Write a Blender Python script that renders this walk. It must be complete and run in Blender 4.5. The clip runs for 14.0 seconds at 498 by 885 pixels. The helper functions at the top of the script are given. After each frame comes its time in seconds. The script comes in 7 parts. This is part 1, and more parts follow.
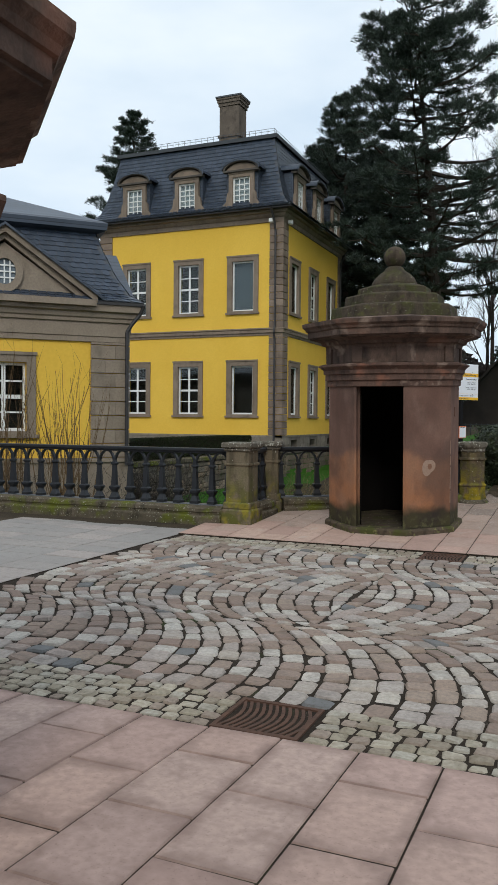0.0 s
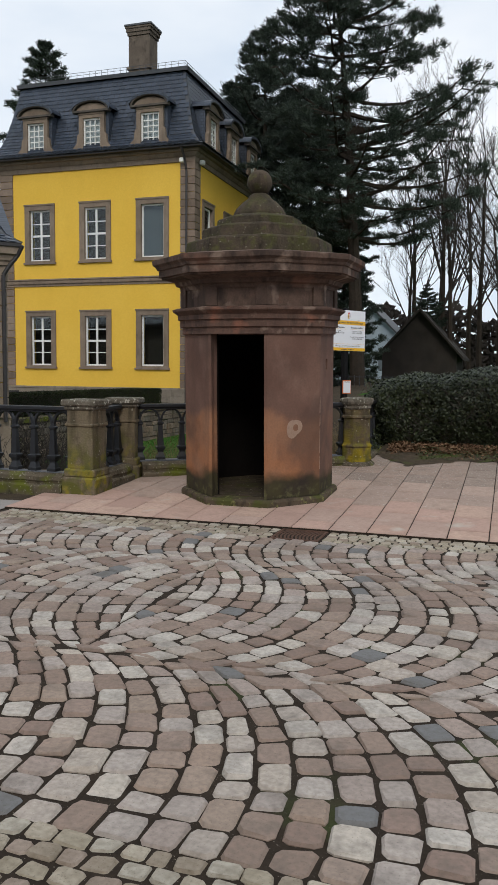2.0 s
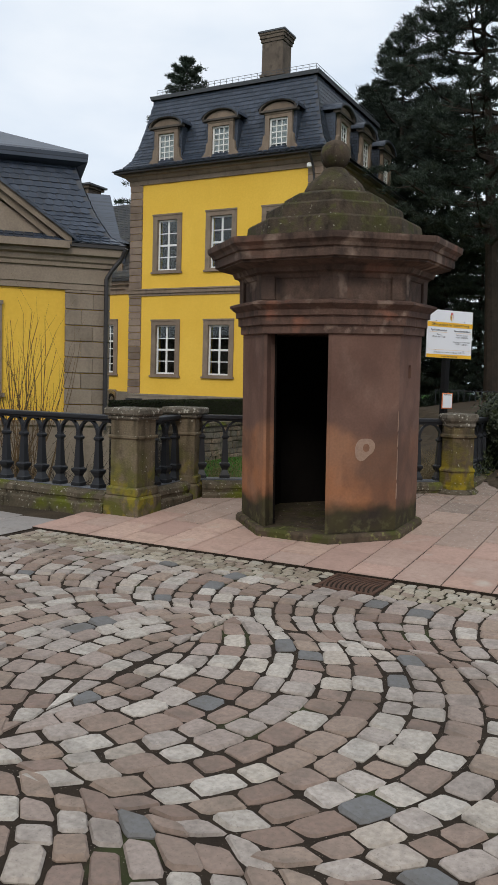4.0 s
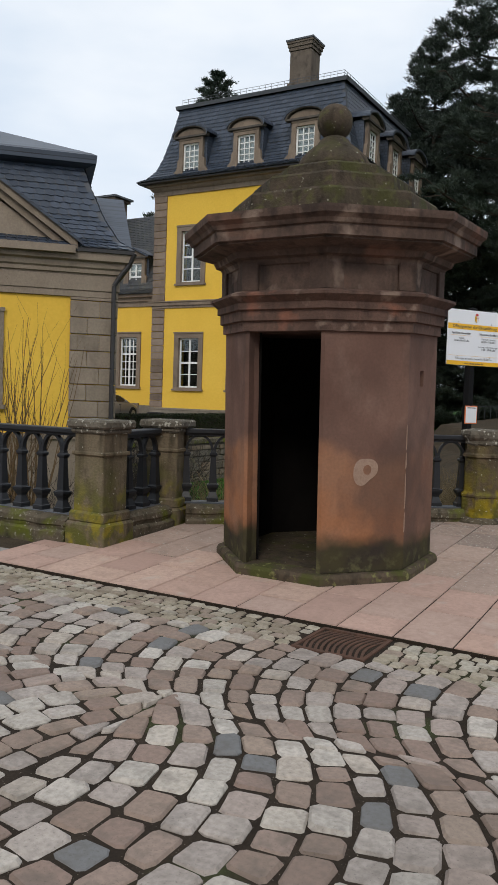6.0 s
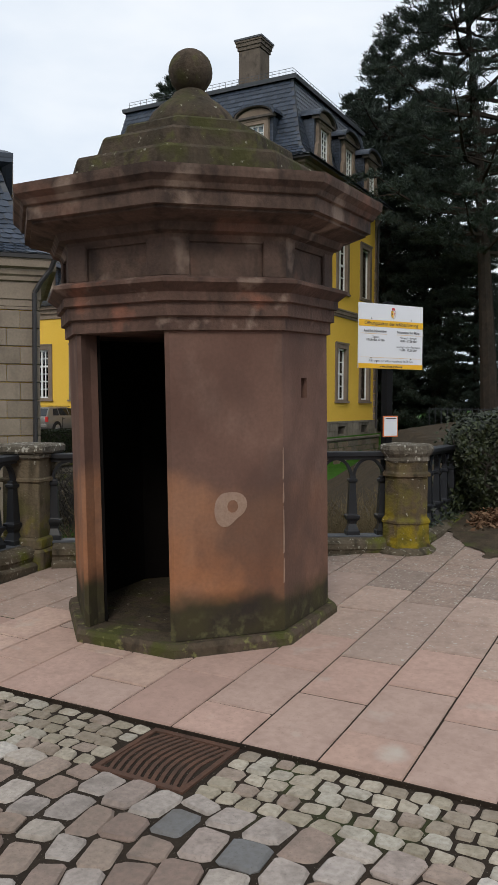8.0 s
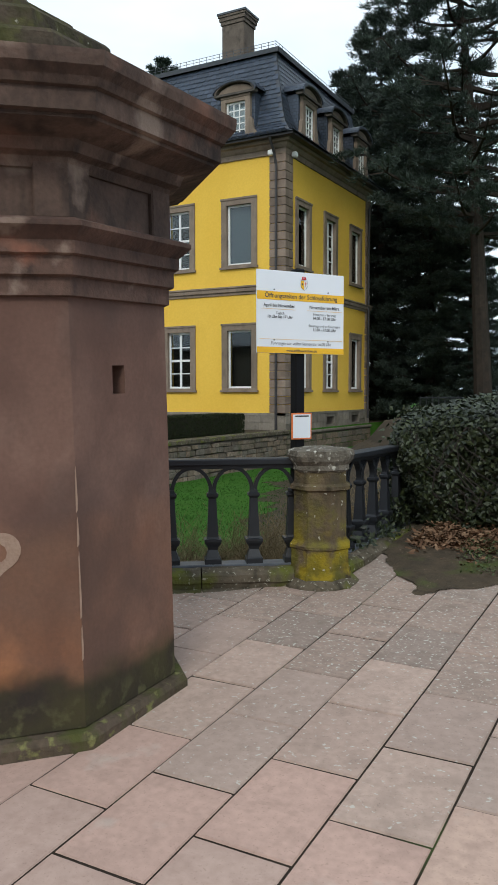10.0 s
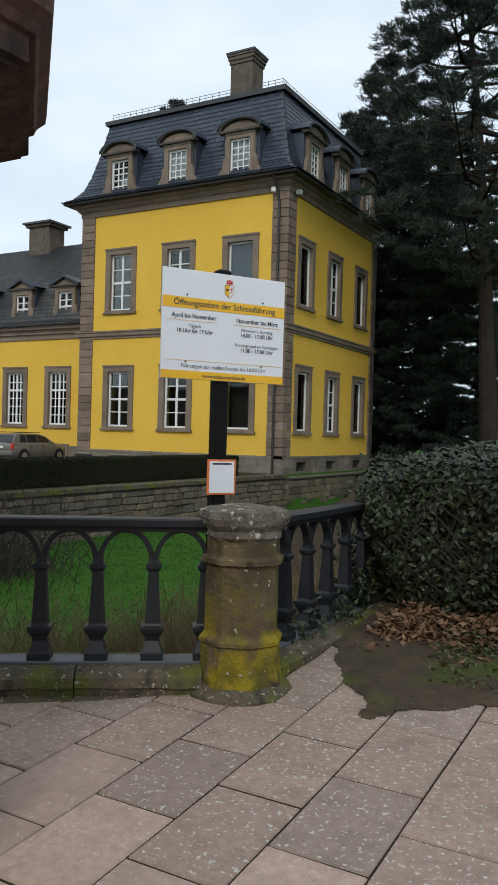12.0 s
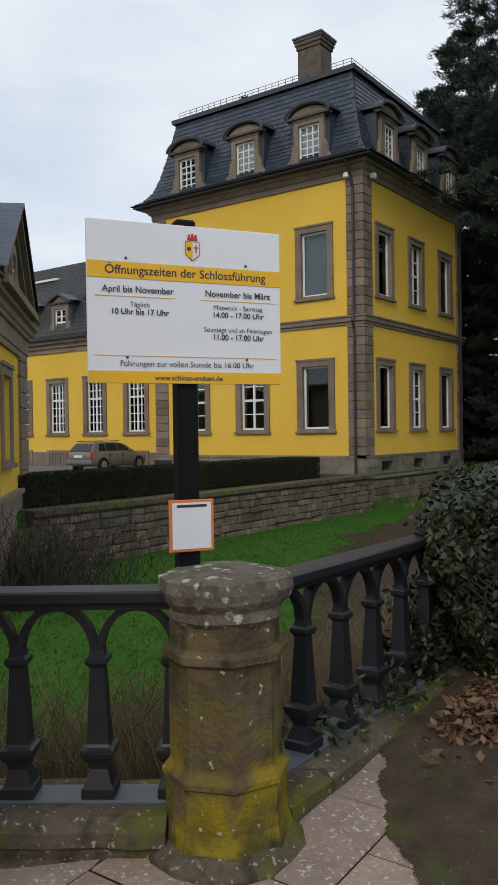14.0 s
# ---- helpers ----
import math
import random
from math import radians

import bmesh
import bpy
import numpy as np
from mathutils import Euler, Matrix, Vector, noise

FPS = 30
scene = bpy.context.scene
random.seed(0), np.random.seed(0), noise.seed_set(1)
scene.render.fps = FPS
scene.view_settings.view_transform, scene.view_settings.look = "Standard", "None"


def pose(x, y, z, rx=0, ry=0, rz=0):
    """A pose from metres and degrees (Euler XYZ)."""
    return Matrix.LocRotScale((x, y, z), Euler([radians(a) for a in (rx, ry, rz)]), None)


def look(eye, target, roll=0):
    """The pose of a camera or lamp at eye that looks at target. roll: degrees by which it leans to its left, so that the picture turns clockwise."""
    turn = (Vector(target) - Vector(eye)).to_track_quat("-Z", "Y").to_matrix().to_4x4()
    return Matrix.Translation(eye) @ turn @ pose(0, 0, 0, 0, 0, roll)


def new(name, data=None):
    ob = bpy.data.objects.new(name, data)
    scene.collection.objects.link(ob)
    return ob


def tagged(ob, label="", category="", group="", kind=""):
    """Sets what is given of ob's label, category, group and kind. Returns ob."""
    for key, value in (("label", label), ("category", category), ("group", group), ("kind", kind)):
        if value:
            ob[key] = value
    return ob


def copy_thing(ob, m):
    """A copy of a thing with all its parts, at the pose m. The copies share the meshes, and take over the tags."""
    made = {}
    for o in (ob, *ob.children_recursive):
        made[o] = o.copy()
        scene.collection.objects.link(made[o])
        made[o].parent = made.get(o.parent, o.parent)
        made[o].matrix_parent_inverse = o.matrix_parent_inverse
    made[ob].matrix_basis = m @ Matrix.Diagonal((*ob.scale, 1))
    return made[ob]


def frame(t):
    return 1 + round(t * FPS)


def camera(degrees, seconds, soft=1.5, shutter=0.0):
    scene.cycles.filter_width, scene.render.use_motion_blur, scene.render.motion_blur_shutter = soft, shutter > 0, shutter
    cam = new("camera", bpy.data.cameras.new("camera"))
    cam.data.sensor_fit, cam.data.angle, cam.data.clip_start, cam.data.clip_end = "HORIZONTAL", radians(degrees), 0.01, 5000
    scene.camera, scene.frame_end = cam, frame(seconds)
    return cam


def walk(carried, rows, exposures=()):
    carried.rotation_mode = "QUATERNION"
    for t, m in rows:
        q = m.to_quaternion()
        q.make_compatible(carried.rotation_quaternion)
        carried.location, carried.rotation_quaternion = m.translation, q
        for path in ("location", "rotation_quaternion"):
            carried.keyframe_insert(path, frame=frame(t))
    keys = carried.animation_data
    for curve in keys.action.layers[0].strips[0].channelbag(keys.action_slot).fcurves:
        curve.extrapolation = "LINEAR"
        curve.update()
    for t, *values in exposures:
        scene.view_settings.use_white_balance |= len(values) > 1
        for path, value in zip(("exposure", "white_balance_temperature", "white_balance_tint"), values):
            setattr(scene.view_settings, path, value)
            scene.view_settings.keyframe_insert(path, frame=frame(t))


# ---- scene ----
cam = camera(34.8, 14.0, 1.1)
PATH = [
    (0, (-0.148, 0.314, 1.577), (-0.932, 2.153, 1.52), 0.5),
    (0.5, (-0.065, 0.729, 1.585), (-0.768, 2.598, 1.474), 2.2),
    (1, (0.063, 1.126, 1.582), (-0.56, 3.024, 1.474), 0.9),
    (1.5, (0.163, 1.636, 1.586), (-0.456, 3.53, 1.413), -0.0),
    (2, (0.259, 2.109, 1.606), (-0.36, 4.003, 1.43), 0.6),
    (2.5, (0.407, 2.539, 1.601), (-0.277, 4.41, 1.431), 0.8),
    (3, (0.401, 3.045, 1.587), (-0.352, 4.89, 1.408), 1.9),
    (3.5, (0.452, 3.422, 1.567), (-0.323, 5.257, 1.392), 1.1),
    (3.6, (0.458, 3.51, 1.57), (-0.351, 5.331, 1.395), 1.1),
    (3.7, (0.459, 3.592, 1.572), (-0.418, 5.381, 1.403), 1.5),
    (5.8, (0.295, 4.941, 1.513), (-0.728, 6.656, 1.4), 2.0),
    (6, (0.242, 5.143, 1.519), (-0.763, 6.869, 1.403), 2.0),
    (6.1, (0.239, 5.247, 1.533), (-0.708, 7.006, 1.42), 1.1),
    (6.5, (0.272, 5.55, 1.544), (-0.571, 7.36, 1.419), 0.7),
    (7, (0.328, 5.982, 1.584), (-0.546, 7.775, 1.446), 1.6),
    (7.5, (0.288, 6.355, 1.621), (-0.621, 8.134, 1.518), 1.3),
    (8, (0.323, 6.754, 1.603), (-0.628, 8.511, 1.507), 0.3),
    (8.5, (0.433, 7.212, 1.648), (-0.592, 8.926, 1.545), -0.1),
    (9, (0.453, 7.702, 1.673), (-0.509, 9.452, 1.559), 1.1),
    (9.2, (0.48, 7.873, 1.659), (-0.456, 9.636, 1.551), 0.6),
    (11.3, (0.343, 9.684, 1.639), (-0.705, 11.38, 1.475), -0.2),
    (11.5, (0.332, 9.826, 1.629), (-0.728, 11.513, 1.462), 0.2),
    (12, (0.251, 10.182, 1.644), (-0.729, 11.925, 1.625), 1.6),
    (12.5, (0.142, 10.642, 1.668), (-0.908, 12.344, 1.634), 1.1),
    (13, (0.049, 10.943, 1.677), (-1.059, 12.607, 1.625), 0.7),
    (13.5, (-0.076, 11.281, 1.718), (-1.214, 12.924, 1.664), -0.4),
    (14, (-0.119, 11.699, 1.753), (-1.292, 13.319, 1.729), -0.8),
]
EXPOSURES = [(0, 0.02, 6250, 6), (0.5, -0.14, 6450, 10), (1, -0.17, 6500, 10), (2, 0.0, 6500, 10), (3, 0.01, 6500, 10), (6, 0.02, 6500, 10), (6.5, 0.1, 6500, 10), (7.5, 0.08, 6500, 10), (8.5, -0.03, 6500, 10), (9.2, 0.02, 6400, 9),
             (11.3, 0.64, 5800, 0), (11.5, 0.64, 5800, 0), (12, 0.01, 6250, 6), (12.5, 0.0, 6500, 10), (13, 0.02, 6500, 10), (13.5, -0.03, 6500, 10), (14, -0.11, 6480, 10)]
walk(cam, [(t, look(eye, target, roll)) for t, eye, target, roll in PATH], EXPOSURES)

# ---- light ----
world = bpy.data.worlds.new("overcast")
scene.world = world
world.use_nodes = True
wn, wl = world.node_tree.nodes, world.node_tree.links
bg = wn["Background"]
bg.inputs["Strength"].default_value = 0.1
sky = wn.new("ShaderNodeTexSky")
sky.sky_type, sky.sun_disc = "NISHITA", False
sky.sun_elevation, sky.sun_rotation = radians(38), radians(160)
wtc = wn.new("ShaderNodeTexCoord")
wmap = wn.new("ShaderNodeMapping")
wmap.inputs["Scale"].default_value = (1.0, 1.0, 2.6)
wl.new(wtc.outputs["Generated"], wmap.inputs["Vector"])
wno = wn.new("ShaderNodeTexNoise")
wno.inputs["Scale"].default_value, wno.inputs["Detail"].default_value = 2.3, 5.0
wl.new(wmap.outputs["Vector"], wno.inputs["Vector"])
wramp = wn.new("ShaderNodeValToRGB")
wramp.color_ramp.elements[0].position, wramp.color_ramp.elements[1].position = 0.36, 0.66
wramp.color_ramp.elements[0].color, wramp.color_ramp.elements[1].color = (0.60, 0.69, 0.80, 1), (0.87, 0.90, 0.93, 1)
wl.new(wno.outputs["Fac"], wramp.inputs["Fac"])
wsc = wn.new("ShaderNodeVectorMath")
wsc.operation = "SCALE"
wsc.inputs["Scale"].default_value = 11.8
wl.new(wramp.outputs["Color"], wsc.inputs[0])
wmix = wn.new("ShaderNodeMix")
wmix.data_type = "RGBA"
wmix.inputs["Factor"].default_value = 0.9
wl.new(sky.outputs["Color"], wmix.inputs["A"])
wl.new(wsc.outputs["Vector"], wmix.inputs["B"])
wl.new(wmix.outputs["Result"], bg.inputs["Color"])

sun = new("sun", bpy.data.lights.new("sun", "SUN"))
sun.data.energy, sun.data.angle, sun.data.color = 1.1, radians(14), (1.0, 0.93, 0.82)
sun.matrix_world = look((8, -22, 18), (0, 0, 0))


# ---- materials ----
def base_mat(name, rough=0.8, metal=0.0):
    m = bpy.data.materials.new(name)
    m.use_nodes = True
    b = m.node_tree.nodes["Principled BSDF"]
    b.inputs["Roughness"].default_value, b.inputs["Metallic"].default_value = rough, metal
    b.inputs["Specular IOR Level"].default_value = 0.12 if rough > 0.65 else 0.4
    return m, m.node_tree.nodes, m.node_tree.links, b


def noise_fac(n, l, scale, lo, hi, detail=6.0, stretch=(1, 1, 1)):
    """A 0..1 mask from world-space noise, with the given contrast."""
    g = n.new("ShaderNodeNewGeometry")
    mp = n.new("ShaderNodeMapping")
    mp.inputs["Scale"].default_value = stretch
    l.new(g.outputs["Position"], mp.inputs["Vector"])
    t = n.new("ShaderNodeTexNoise")
    t.inputs["Scale"].default_value, t.inputs["Detail"].default_value = scale, detail
    l.new(mp.outputs["Vector"], t.inputs["Vector"])
    r = n.new("ShaderNodeMapRange")
    r.inputs["From Min"].default_value, r.inputs["From Max"].default_value = lo, hi
    l.new(t.outputs["Fac"], r.inputs["Value"])
    return r.outputs["Result"], t.outputs["Fac"]


def mix_col(n, l, fac, a, b, mode="MIX"):
    m = n.new("ShaderNodeMix")
    m.data_type, m.blend_type = "RGBA", mode
    for key, val in (("Factor", fac), ("A", a), ("B", b)):
        if isinstance(val, (tuple, list)):
            m.inputs[key].default_value = (*val, 1) if len(val) == 3 else val
        elif isinstance(val, (int, float)):
            m.inputs[key].default_value = val
        else:
            l.new(val, m.inputs[key])
    return m.outputs["Result"]


def vary(n, l, col, amount, islands=False):
    """Brightness of each piece, by its own random number."""
    if islands:
        rnd = n.new("ShaderNodeNewGeometry").outputs["Random Per Island"]
    else:
        rnd = n.new("ShaderNodeObjectInfo").outputs["Random"]
    r = n.new("ShaderNodeMapRange")
    r.inputs["To Min"].default_value, r.inputs["To Max"].default_value = 1 - amount, 1 + amount
    l.new(rnd, r.inputs["Value"])
    v = n.new("ShaderNodeVectorMath")
    v.operation = "SCALE"
    l.new(col, v.inputs[0])
    l.new(r.outputs["Result"], v.inputs["Scale"])
    return v.outputs["Vector"]


def bump(n, l, b, height, strength, dist):
    k = n.new("ShaderNodeBump")
    k.inputs["Strength"].default_value, k.inputs["Distance"].default_value = strength, dist
    l.new(height, k.inputs["Height"])
    l.new(k.outputs["Normal"], b.inputs["Normal"])
    return k


def zmask(n, l, z0, z1):
    """1 at height z0, 0 at z1 (world heights)."""
    g = n.new("ShaderNodeNewGeometry")
    s = n.new("ShaderNodeSeparateXYZ")
    l.new(g.outputs["Position"], s.inputs["Vector"])
    r = n.new("ShaderNodeMapRange")
    r.inputs["From Min"].default_value, r.inputs["From Max"].default_value = z1, z0
    l.new(s.outputs["Z"], r.inputs["Value"])
    return r.outputs["Result"]


def mul(n, l, a, b):
    m = n.new("ShaderNodeMath")
    m.operation, m.use_clamp = "MULTIPLY", True
    for i, v in enumerate((a, b)):
        if isinstance(v, (int, float)):
            m.inputs[i].default_value = v
        else:
            l.new(v, m.inputs[i])
    return m.outputs["Value"]


def stone(name, c1, c2, dark, big=1.2, fine=30.0, rough=0.9, amount=0.0, islands=False, bump_d=0.01, stain=0.5, extra=(), streak=0.0):
    """Weathered mineral surface: two tones, dark stains, grain. extra: (colour, noise scale, lo, hi[, z0, z1]) spots."""
    m, n, l, b = base_mat(name, rough)
    f1, _ = noise_fac(n, l, big, 0.35, 0.65)
    col = mix_col(n, l, f1, c1, c2)
    f2, _ = noise_fac(n, l, big * 2.7, 0.52, 0.75, 8.0, (1, 1, 0.5))
    col = mix_col(n, l, mul(n, l, f2, stain), col, dark)
    f3, raw = noise_fac(n, l, fine, 0.3, 0.7, 4.0)
    col = mix_col(n, l, mul(n, l, f3, 0.3), col, dark)
    if streak:
        fs, _ = noise_fac(n, l, 9.0, 0.5, 0.66, 6.0, (1, 1, 0.1))
        col = mix_col(n, l, mul(n, l, fs, streak), col, dark)
    for e in extra:
        fe, _ = noise_fac(n, l, e[1], e[2], e[3])
        if len(e) > 4:
            fe = mul(n, l, fe, zmask(n, l, e[4], e[5]))
        col = mix_col(n, l, fe, col, e[0])
    if amount:
        col = vary(n, l, col, amount, islands)
    l.new(col, b.inputs["Base Color"])
    bump(n, l, b, raw, 0.5, bump_d)
    return m


def plain(name, col, rough=0.5, metal=0.0, dirt=0.25, scale=6.0):
    m, n, l, b = base_mat(name, rough, metal)
    f, raw = noise_fac(n, l, scale, 0.4, 0.75)
    c = mix_col(n, l, mul(n, l, f, dirt), col, tuple(v * 0.55 for v in col))
    l.new(c, b.inputs["Base Color"])
    bump(n, l, b, raw, 0.15, 0.003)
    return m


def rim_dirt(n, l, amount):
    """Grime that has settled along the edges of a unit slab, broken up by noise."""
    tc = n.new("ShaderNodeTexCoord")
    ab = n.new("ShaderNodeVectorMath")
    ab.operation = "ABSOLUTE"
    l.new(tc.outputs["Object"], ab.inputs[0])
    sp = n.new("ShaderNodeSeparateXYZ")
    l.new(ab.outputs["Vector"], sp.inputs["Vector"])
    mx = n.new("ShaderNodeMath")
    mx.operation = "MAXIMUM"
    l.new(sp.outputs["X"], mx.inputs[0])
    l.new(sp.outputs["Y"], mx.inputs[1])
    r = n.new("ShaderNodeMapRange")
    r.inputs["From Min"].default_value, r.inputs["From Max"].default_value = 0.33, 0.5
    l.new(mx.outputs["Value"], r.inputs["Value"])
    f, _ = noise_fac(n, l, 6.0, 0.3, 0.6)
    return mul(n, l, mul(n, l, r.outputs["Result"], f), amount)


def piece_mat(name, cols, dark, rough=0.85, islands=False, fine=40.0, amount=0.15, bump_d=0.006, moss=None, rim=0.0):
    """Stones of several colours: each piece takes one by its random number."""
    m, n, l, b = base_mat(name, rough)
    if islands:
        rnd = n.new("ShaderNodeNewGeometry").outputs["Random Per Island"]
    else:
        rnd = n.new("ShaderNodeObjectInfo").outputs["Random"]
    r = n.new("ShaderNodeValToRGB")
    r.color_ramp.interpolation = "CONSTANT"
    while len(r.color_ramp.elements) < len(cols):
        r.color_ramp.elements.new(0.5)
    for i, c in enumerate(cols):
        r.color_ramp.elements[i].position = i / len(cols)
        r.color_ramp.elements[i].color = (*c, 1)
    l.new(rnd, r.inputs["Fac"])
    f, raw = noise_fac(n, l, fine, 0.35, 0.7, 9.0)
    col = mix_col(n, l, mul(n, l, f, 0.38), r.outputs["Color"], dark)
    f2, _ = noise_fac(n, l, 7.0, 0.5, 0.72)
    col = mix_col(n, l, mul(n, l, f2, 0.45), col, dark)
    f4, _ = noise_fac(n, l, 0.9, 0.42, 0.68)
    col = mix_col(n, l, mul(n, l, f4, 0.28), col, dark)
    f5, _ = noise_fac(n, l, fine * 3.2, 0.6, 0.72, 3.0)
    col = mix_col(n, l, mul(n, l, f5, 0.35), col, tuple(v * 0.6 for v in dark))
    if moss:
        fm, _ = noise_fac(n, l, moss[1], moss[2], moss[3])
        col = mix_col(n, l, fm, col, moss[0])
    if rim:
        col = mix_col(n, l, rim_dirt(n, l, rim), col, dark)
    l.new(col, b.inputs["Base Color"])
    bump(n, l, b, raw, 0.6, bump_d)
    return m


def slate_mat(name, col, scale=4.0):
    """Slate roofing seen from afar: courses of small slates."""
    m, n, l, b = base_mat(name, 0.42)
    g = n.new("ShaderNodeNewGeometry")
    s = n.new("ShaderNodeSeparateXYZ")
    l.new(g.outputs["Position"], s.inputs["Vector"])
    add = n.new("ShaderNodeMath")
    add.operation = "SUBTRACT"
    l.new(s.outputs["X"], add.inputs[0])
    l.new(s.outputs["Y"], add.inputs[1])
    c = n.new("ShaderNodeCombineXYZ")
    l.new(add.outputs["Value"], c.inputs["X"])
    l.new(s.outputs["Z"], c.inputs["Y"])
    br = n.new("ShaderNodeTexBrick")
    br.inputs["Scale"].default_value = scale
    br.inputs["Mortar Size"].default_value = 0.055
    br.inputs["Brick Width"].default_value, br.inputs["Row Height"].default_value = 0.8, 0.62
    br.inputs["Color1"].default_value = (*[v * 1.25 for v in col], 1)
    br.inputs["Color2"].default_value = (*[v * 0.75 for v in col], 1)
    br.inputs["Mortar"].default_value = (*[v * 0.35 for v in col], 1)
    l.new(c.outputs["Vector"], br.inputs["Vector"])
    f, raw = noise_fac(n, l, 0.7, 0.4, 0.7)
    cc = mix_col(n, l, mul(n, l, f, 0.4), br.outputs["Color"], tuple(v * 1.7 for v in col))
    l.new(cc, b.inputs["Base Color"])
    bump(n, l, b, br.outputs["Fac"], -0.5, 0.02)
    return m


def glass_mat():
    m = bpy.data.materials.new("window_glass")
    m.use_nodes = True
    n, l = m.node_tree.nodes, m.node_tree.links
    n.clear()
    out, mx = n.new("ShaderNodeOutputMaterial"), n.new("ShaderNodeMixShader")
    tr, gl, fr = n.new("ShaderNodeBsdfTransparent"), n.new("ShaderNodeBsdfGlossy"), n.new("ShaderNodeFresnel")
    tr.inputs["Color"].default_value = (0.75, 0.8, 0.8, 1)
    gl.inputs["Roughness"].default_value = 0.03
    fr.inputs["IOR"].default_value = 1.5
    l.new(fr.outputs["Fac"], mx.inputs["Fac"])
    l.new(tr.outputs["BSDF"], mx.inputs[1])
    l.new(gl.outputs["BSDF"], mx.inputs[2])
    l.new(mx.outputs["Shader"], out.inputs["Surface"])
    return m


def leaf_mat(name, c1, c2, rough=0.55, bright=None):
    m, n, l, b = base_mat(name, rough)
    rnd = n.new("ShaderNodeNewGeometry").outputs["Random Per Island"]
    col = mix_col(n, l, rnd, c1, c2)
    f, _ = noise_fac(n, l, 1.3, 0.45, 0.7)
    col = mix_col(n, l, mul(n, l, f, 0.5), col, bright or tuple(v * 0.6 for v in c1))
    l.new(col, b.inputs["Base Color"])
    return m


def zone(n, l, z0, z1, amp, scale):
    """1 below height z0, 0 above z1, along a wavering line."""
    g = n.new("ShaderNodeNewGeometry")
    sp = n.new("ShaderNodeSeparateXYZ")
    l.new(g.outputs["Position"], sp.inputs["Vector"])
    _, raw = noise_fac(n, l, scale, 0.3, 0.7, 4.0)
    k = n.new("ShaderNodeMath")
    k.operation = "MULTIPLY_ADD"
    k.inputs[1].default_value = amp
    l.new(raw, k.inputs[0])
    l.new(sp.outputs["Z"], k.inputs[2])
    r = n.new("ShaderNodeMapRange")
    r.interpolation_type = "SMOOTHSTEP"
    r.inputs["From Min"].default_value, r.inputs["From Max"].default_value = z1 + amp * 0.5, z0 + amp * 0.5
    l.new(k.outputs["Value"], r.inputs["Value"])
    return r.outputs["Result"]


def sentry_mat(name, rubbed):
    """Red sandstone: mauve-brown above, rubbed to orange below (as far as rubbed says), with a damp black-green foot."""
    m, n, l, b = base_mat(name, 0.88)
    f1, _ = noise_fac(n, l, 1.7, 0.36, 0.64, 4.0)
    col = mix_col(n, l, f1, (0.142, 0.080, 0.062), (0.208, 0.122, 0.094))
    f4, _ = noise_fac(n, l, 2.3, 0.55, 0.7, 5.0, (1, 1, 0.7))
    col = mix_col(n, l, mul(n, l, f4, 0.45), col, (0.30, 0.20, 0.158))
    f2, _ = noise_fac(n, l, 2.4, 0.36, 0.62, 4.0)
    col = mix_col(n, l, mul(n, l, zone(n, l, 1.0, 1.18, 0.6, 1.6), rubbed), col, mix_col(n, l, f2, (0.39, 0.165, 0.076), (0.33, 0.168, 0.1)))
    f3, _ = noise_fac(n, l, 1.3, 0.52, 0.66, 4.0)
    col = mix_col(n, l, mul(n, l, f3, 0.6), col, (0.082, 0.056, 0.048))
    f7, _ = noise_fac(n, l, 5.5, 0.52, 0.66, 7.0, (1, 1, 0.5))
    col = mix_col(n, l, mul(n, l, f7, 0.22), col, (0.075, 0.047, 0.04))
    foot, _ = noise_fac(n, l, 4.0, 0.35, 0.62)
    low = mix_col(n, l, foot, (0.036, 0.030, 0.025), (0.058, 0.052, 0.026))
    col = mix_col(n, l, zone(n, l, 0.34, 0.5, 0.4, 2.2), col, low)
    fm, _ = noise_fac(n, l, 12.0, 0.52, 0.66)
    col = mix_col(n, l, mul(n, l, zmask(n, l, 0.16, 0.34), fm), col, (0.13, 0.125, 0.06))
    f6, raw = noise_fac(n, l, 45.0, 0.3, 0.7)
    col = mix_col(n, l, mul(n, l, f6, 0.2), col, (0.07, 0.045, 0.035))
    l.new(col, b.inputs["Base Color"])
    bump(n, l, b, raw, 0.5, 0.006)
    return m


COBBLE_COLS = [(0.32, 0.237, 0.191), (0.485, 0.436, 0.385), (0.33, 0.246, 0.201), (0.582, 0.53, 0.472), (0.407, 0.35, 0.313), (0.272, 0.194, 0.157), (0.446, 0.388, 0.347), (0.359, 0.27, 0.217), (0.533, 0.482, 0.424), (0.378, 0.288, 0.234), (0.301, 0.217, 0.179), (0.514, 0.454, 0.405), (0.339, 0.25, 0.205), (0.427, 0.364, 0.323), (0.291, 0.208, 0.17),
               (0.466, 0.406, 0.361), (0.388, 0.307, 0.264), (0.563, 0.506, 0.447), (0.33, 0.246, 0.201), (0.19, 0.19, 0.19), (0.436, 0.373, 0.332), (0.32, 0.237, 0.191), (0.504, 0.436, 0.37), (0.349, 0.26, 0.205), (0.475, 0.411, 0.356), (0.291, 0.212, 0.17), (0.417, 0.34, 0.298), (0.543, 0.482, 0.414), (0.369, 0.283, 0.225)]
M_COBBLE = piece_mat("cobble_stone", COBBLE_COLS, (0.12, 0.105, 0.09))
M_COBBLE_I = piece_mat("cobble_stone_field", COBBLE_COLS, (0.12, 0.105, 0.09), islands=True)
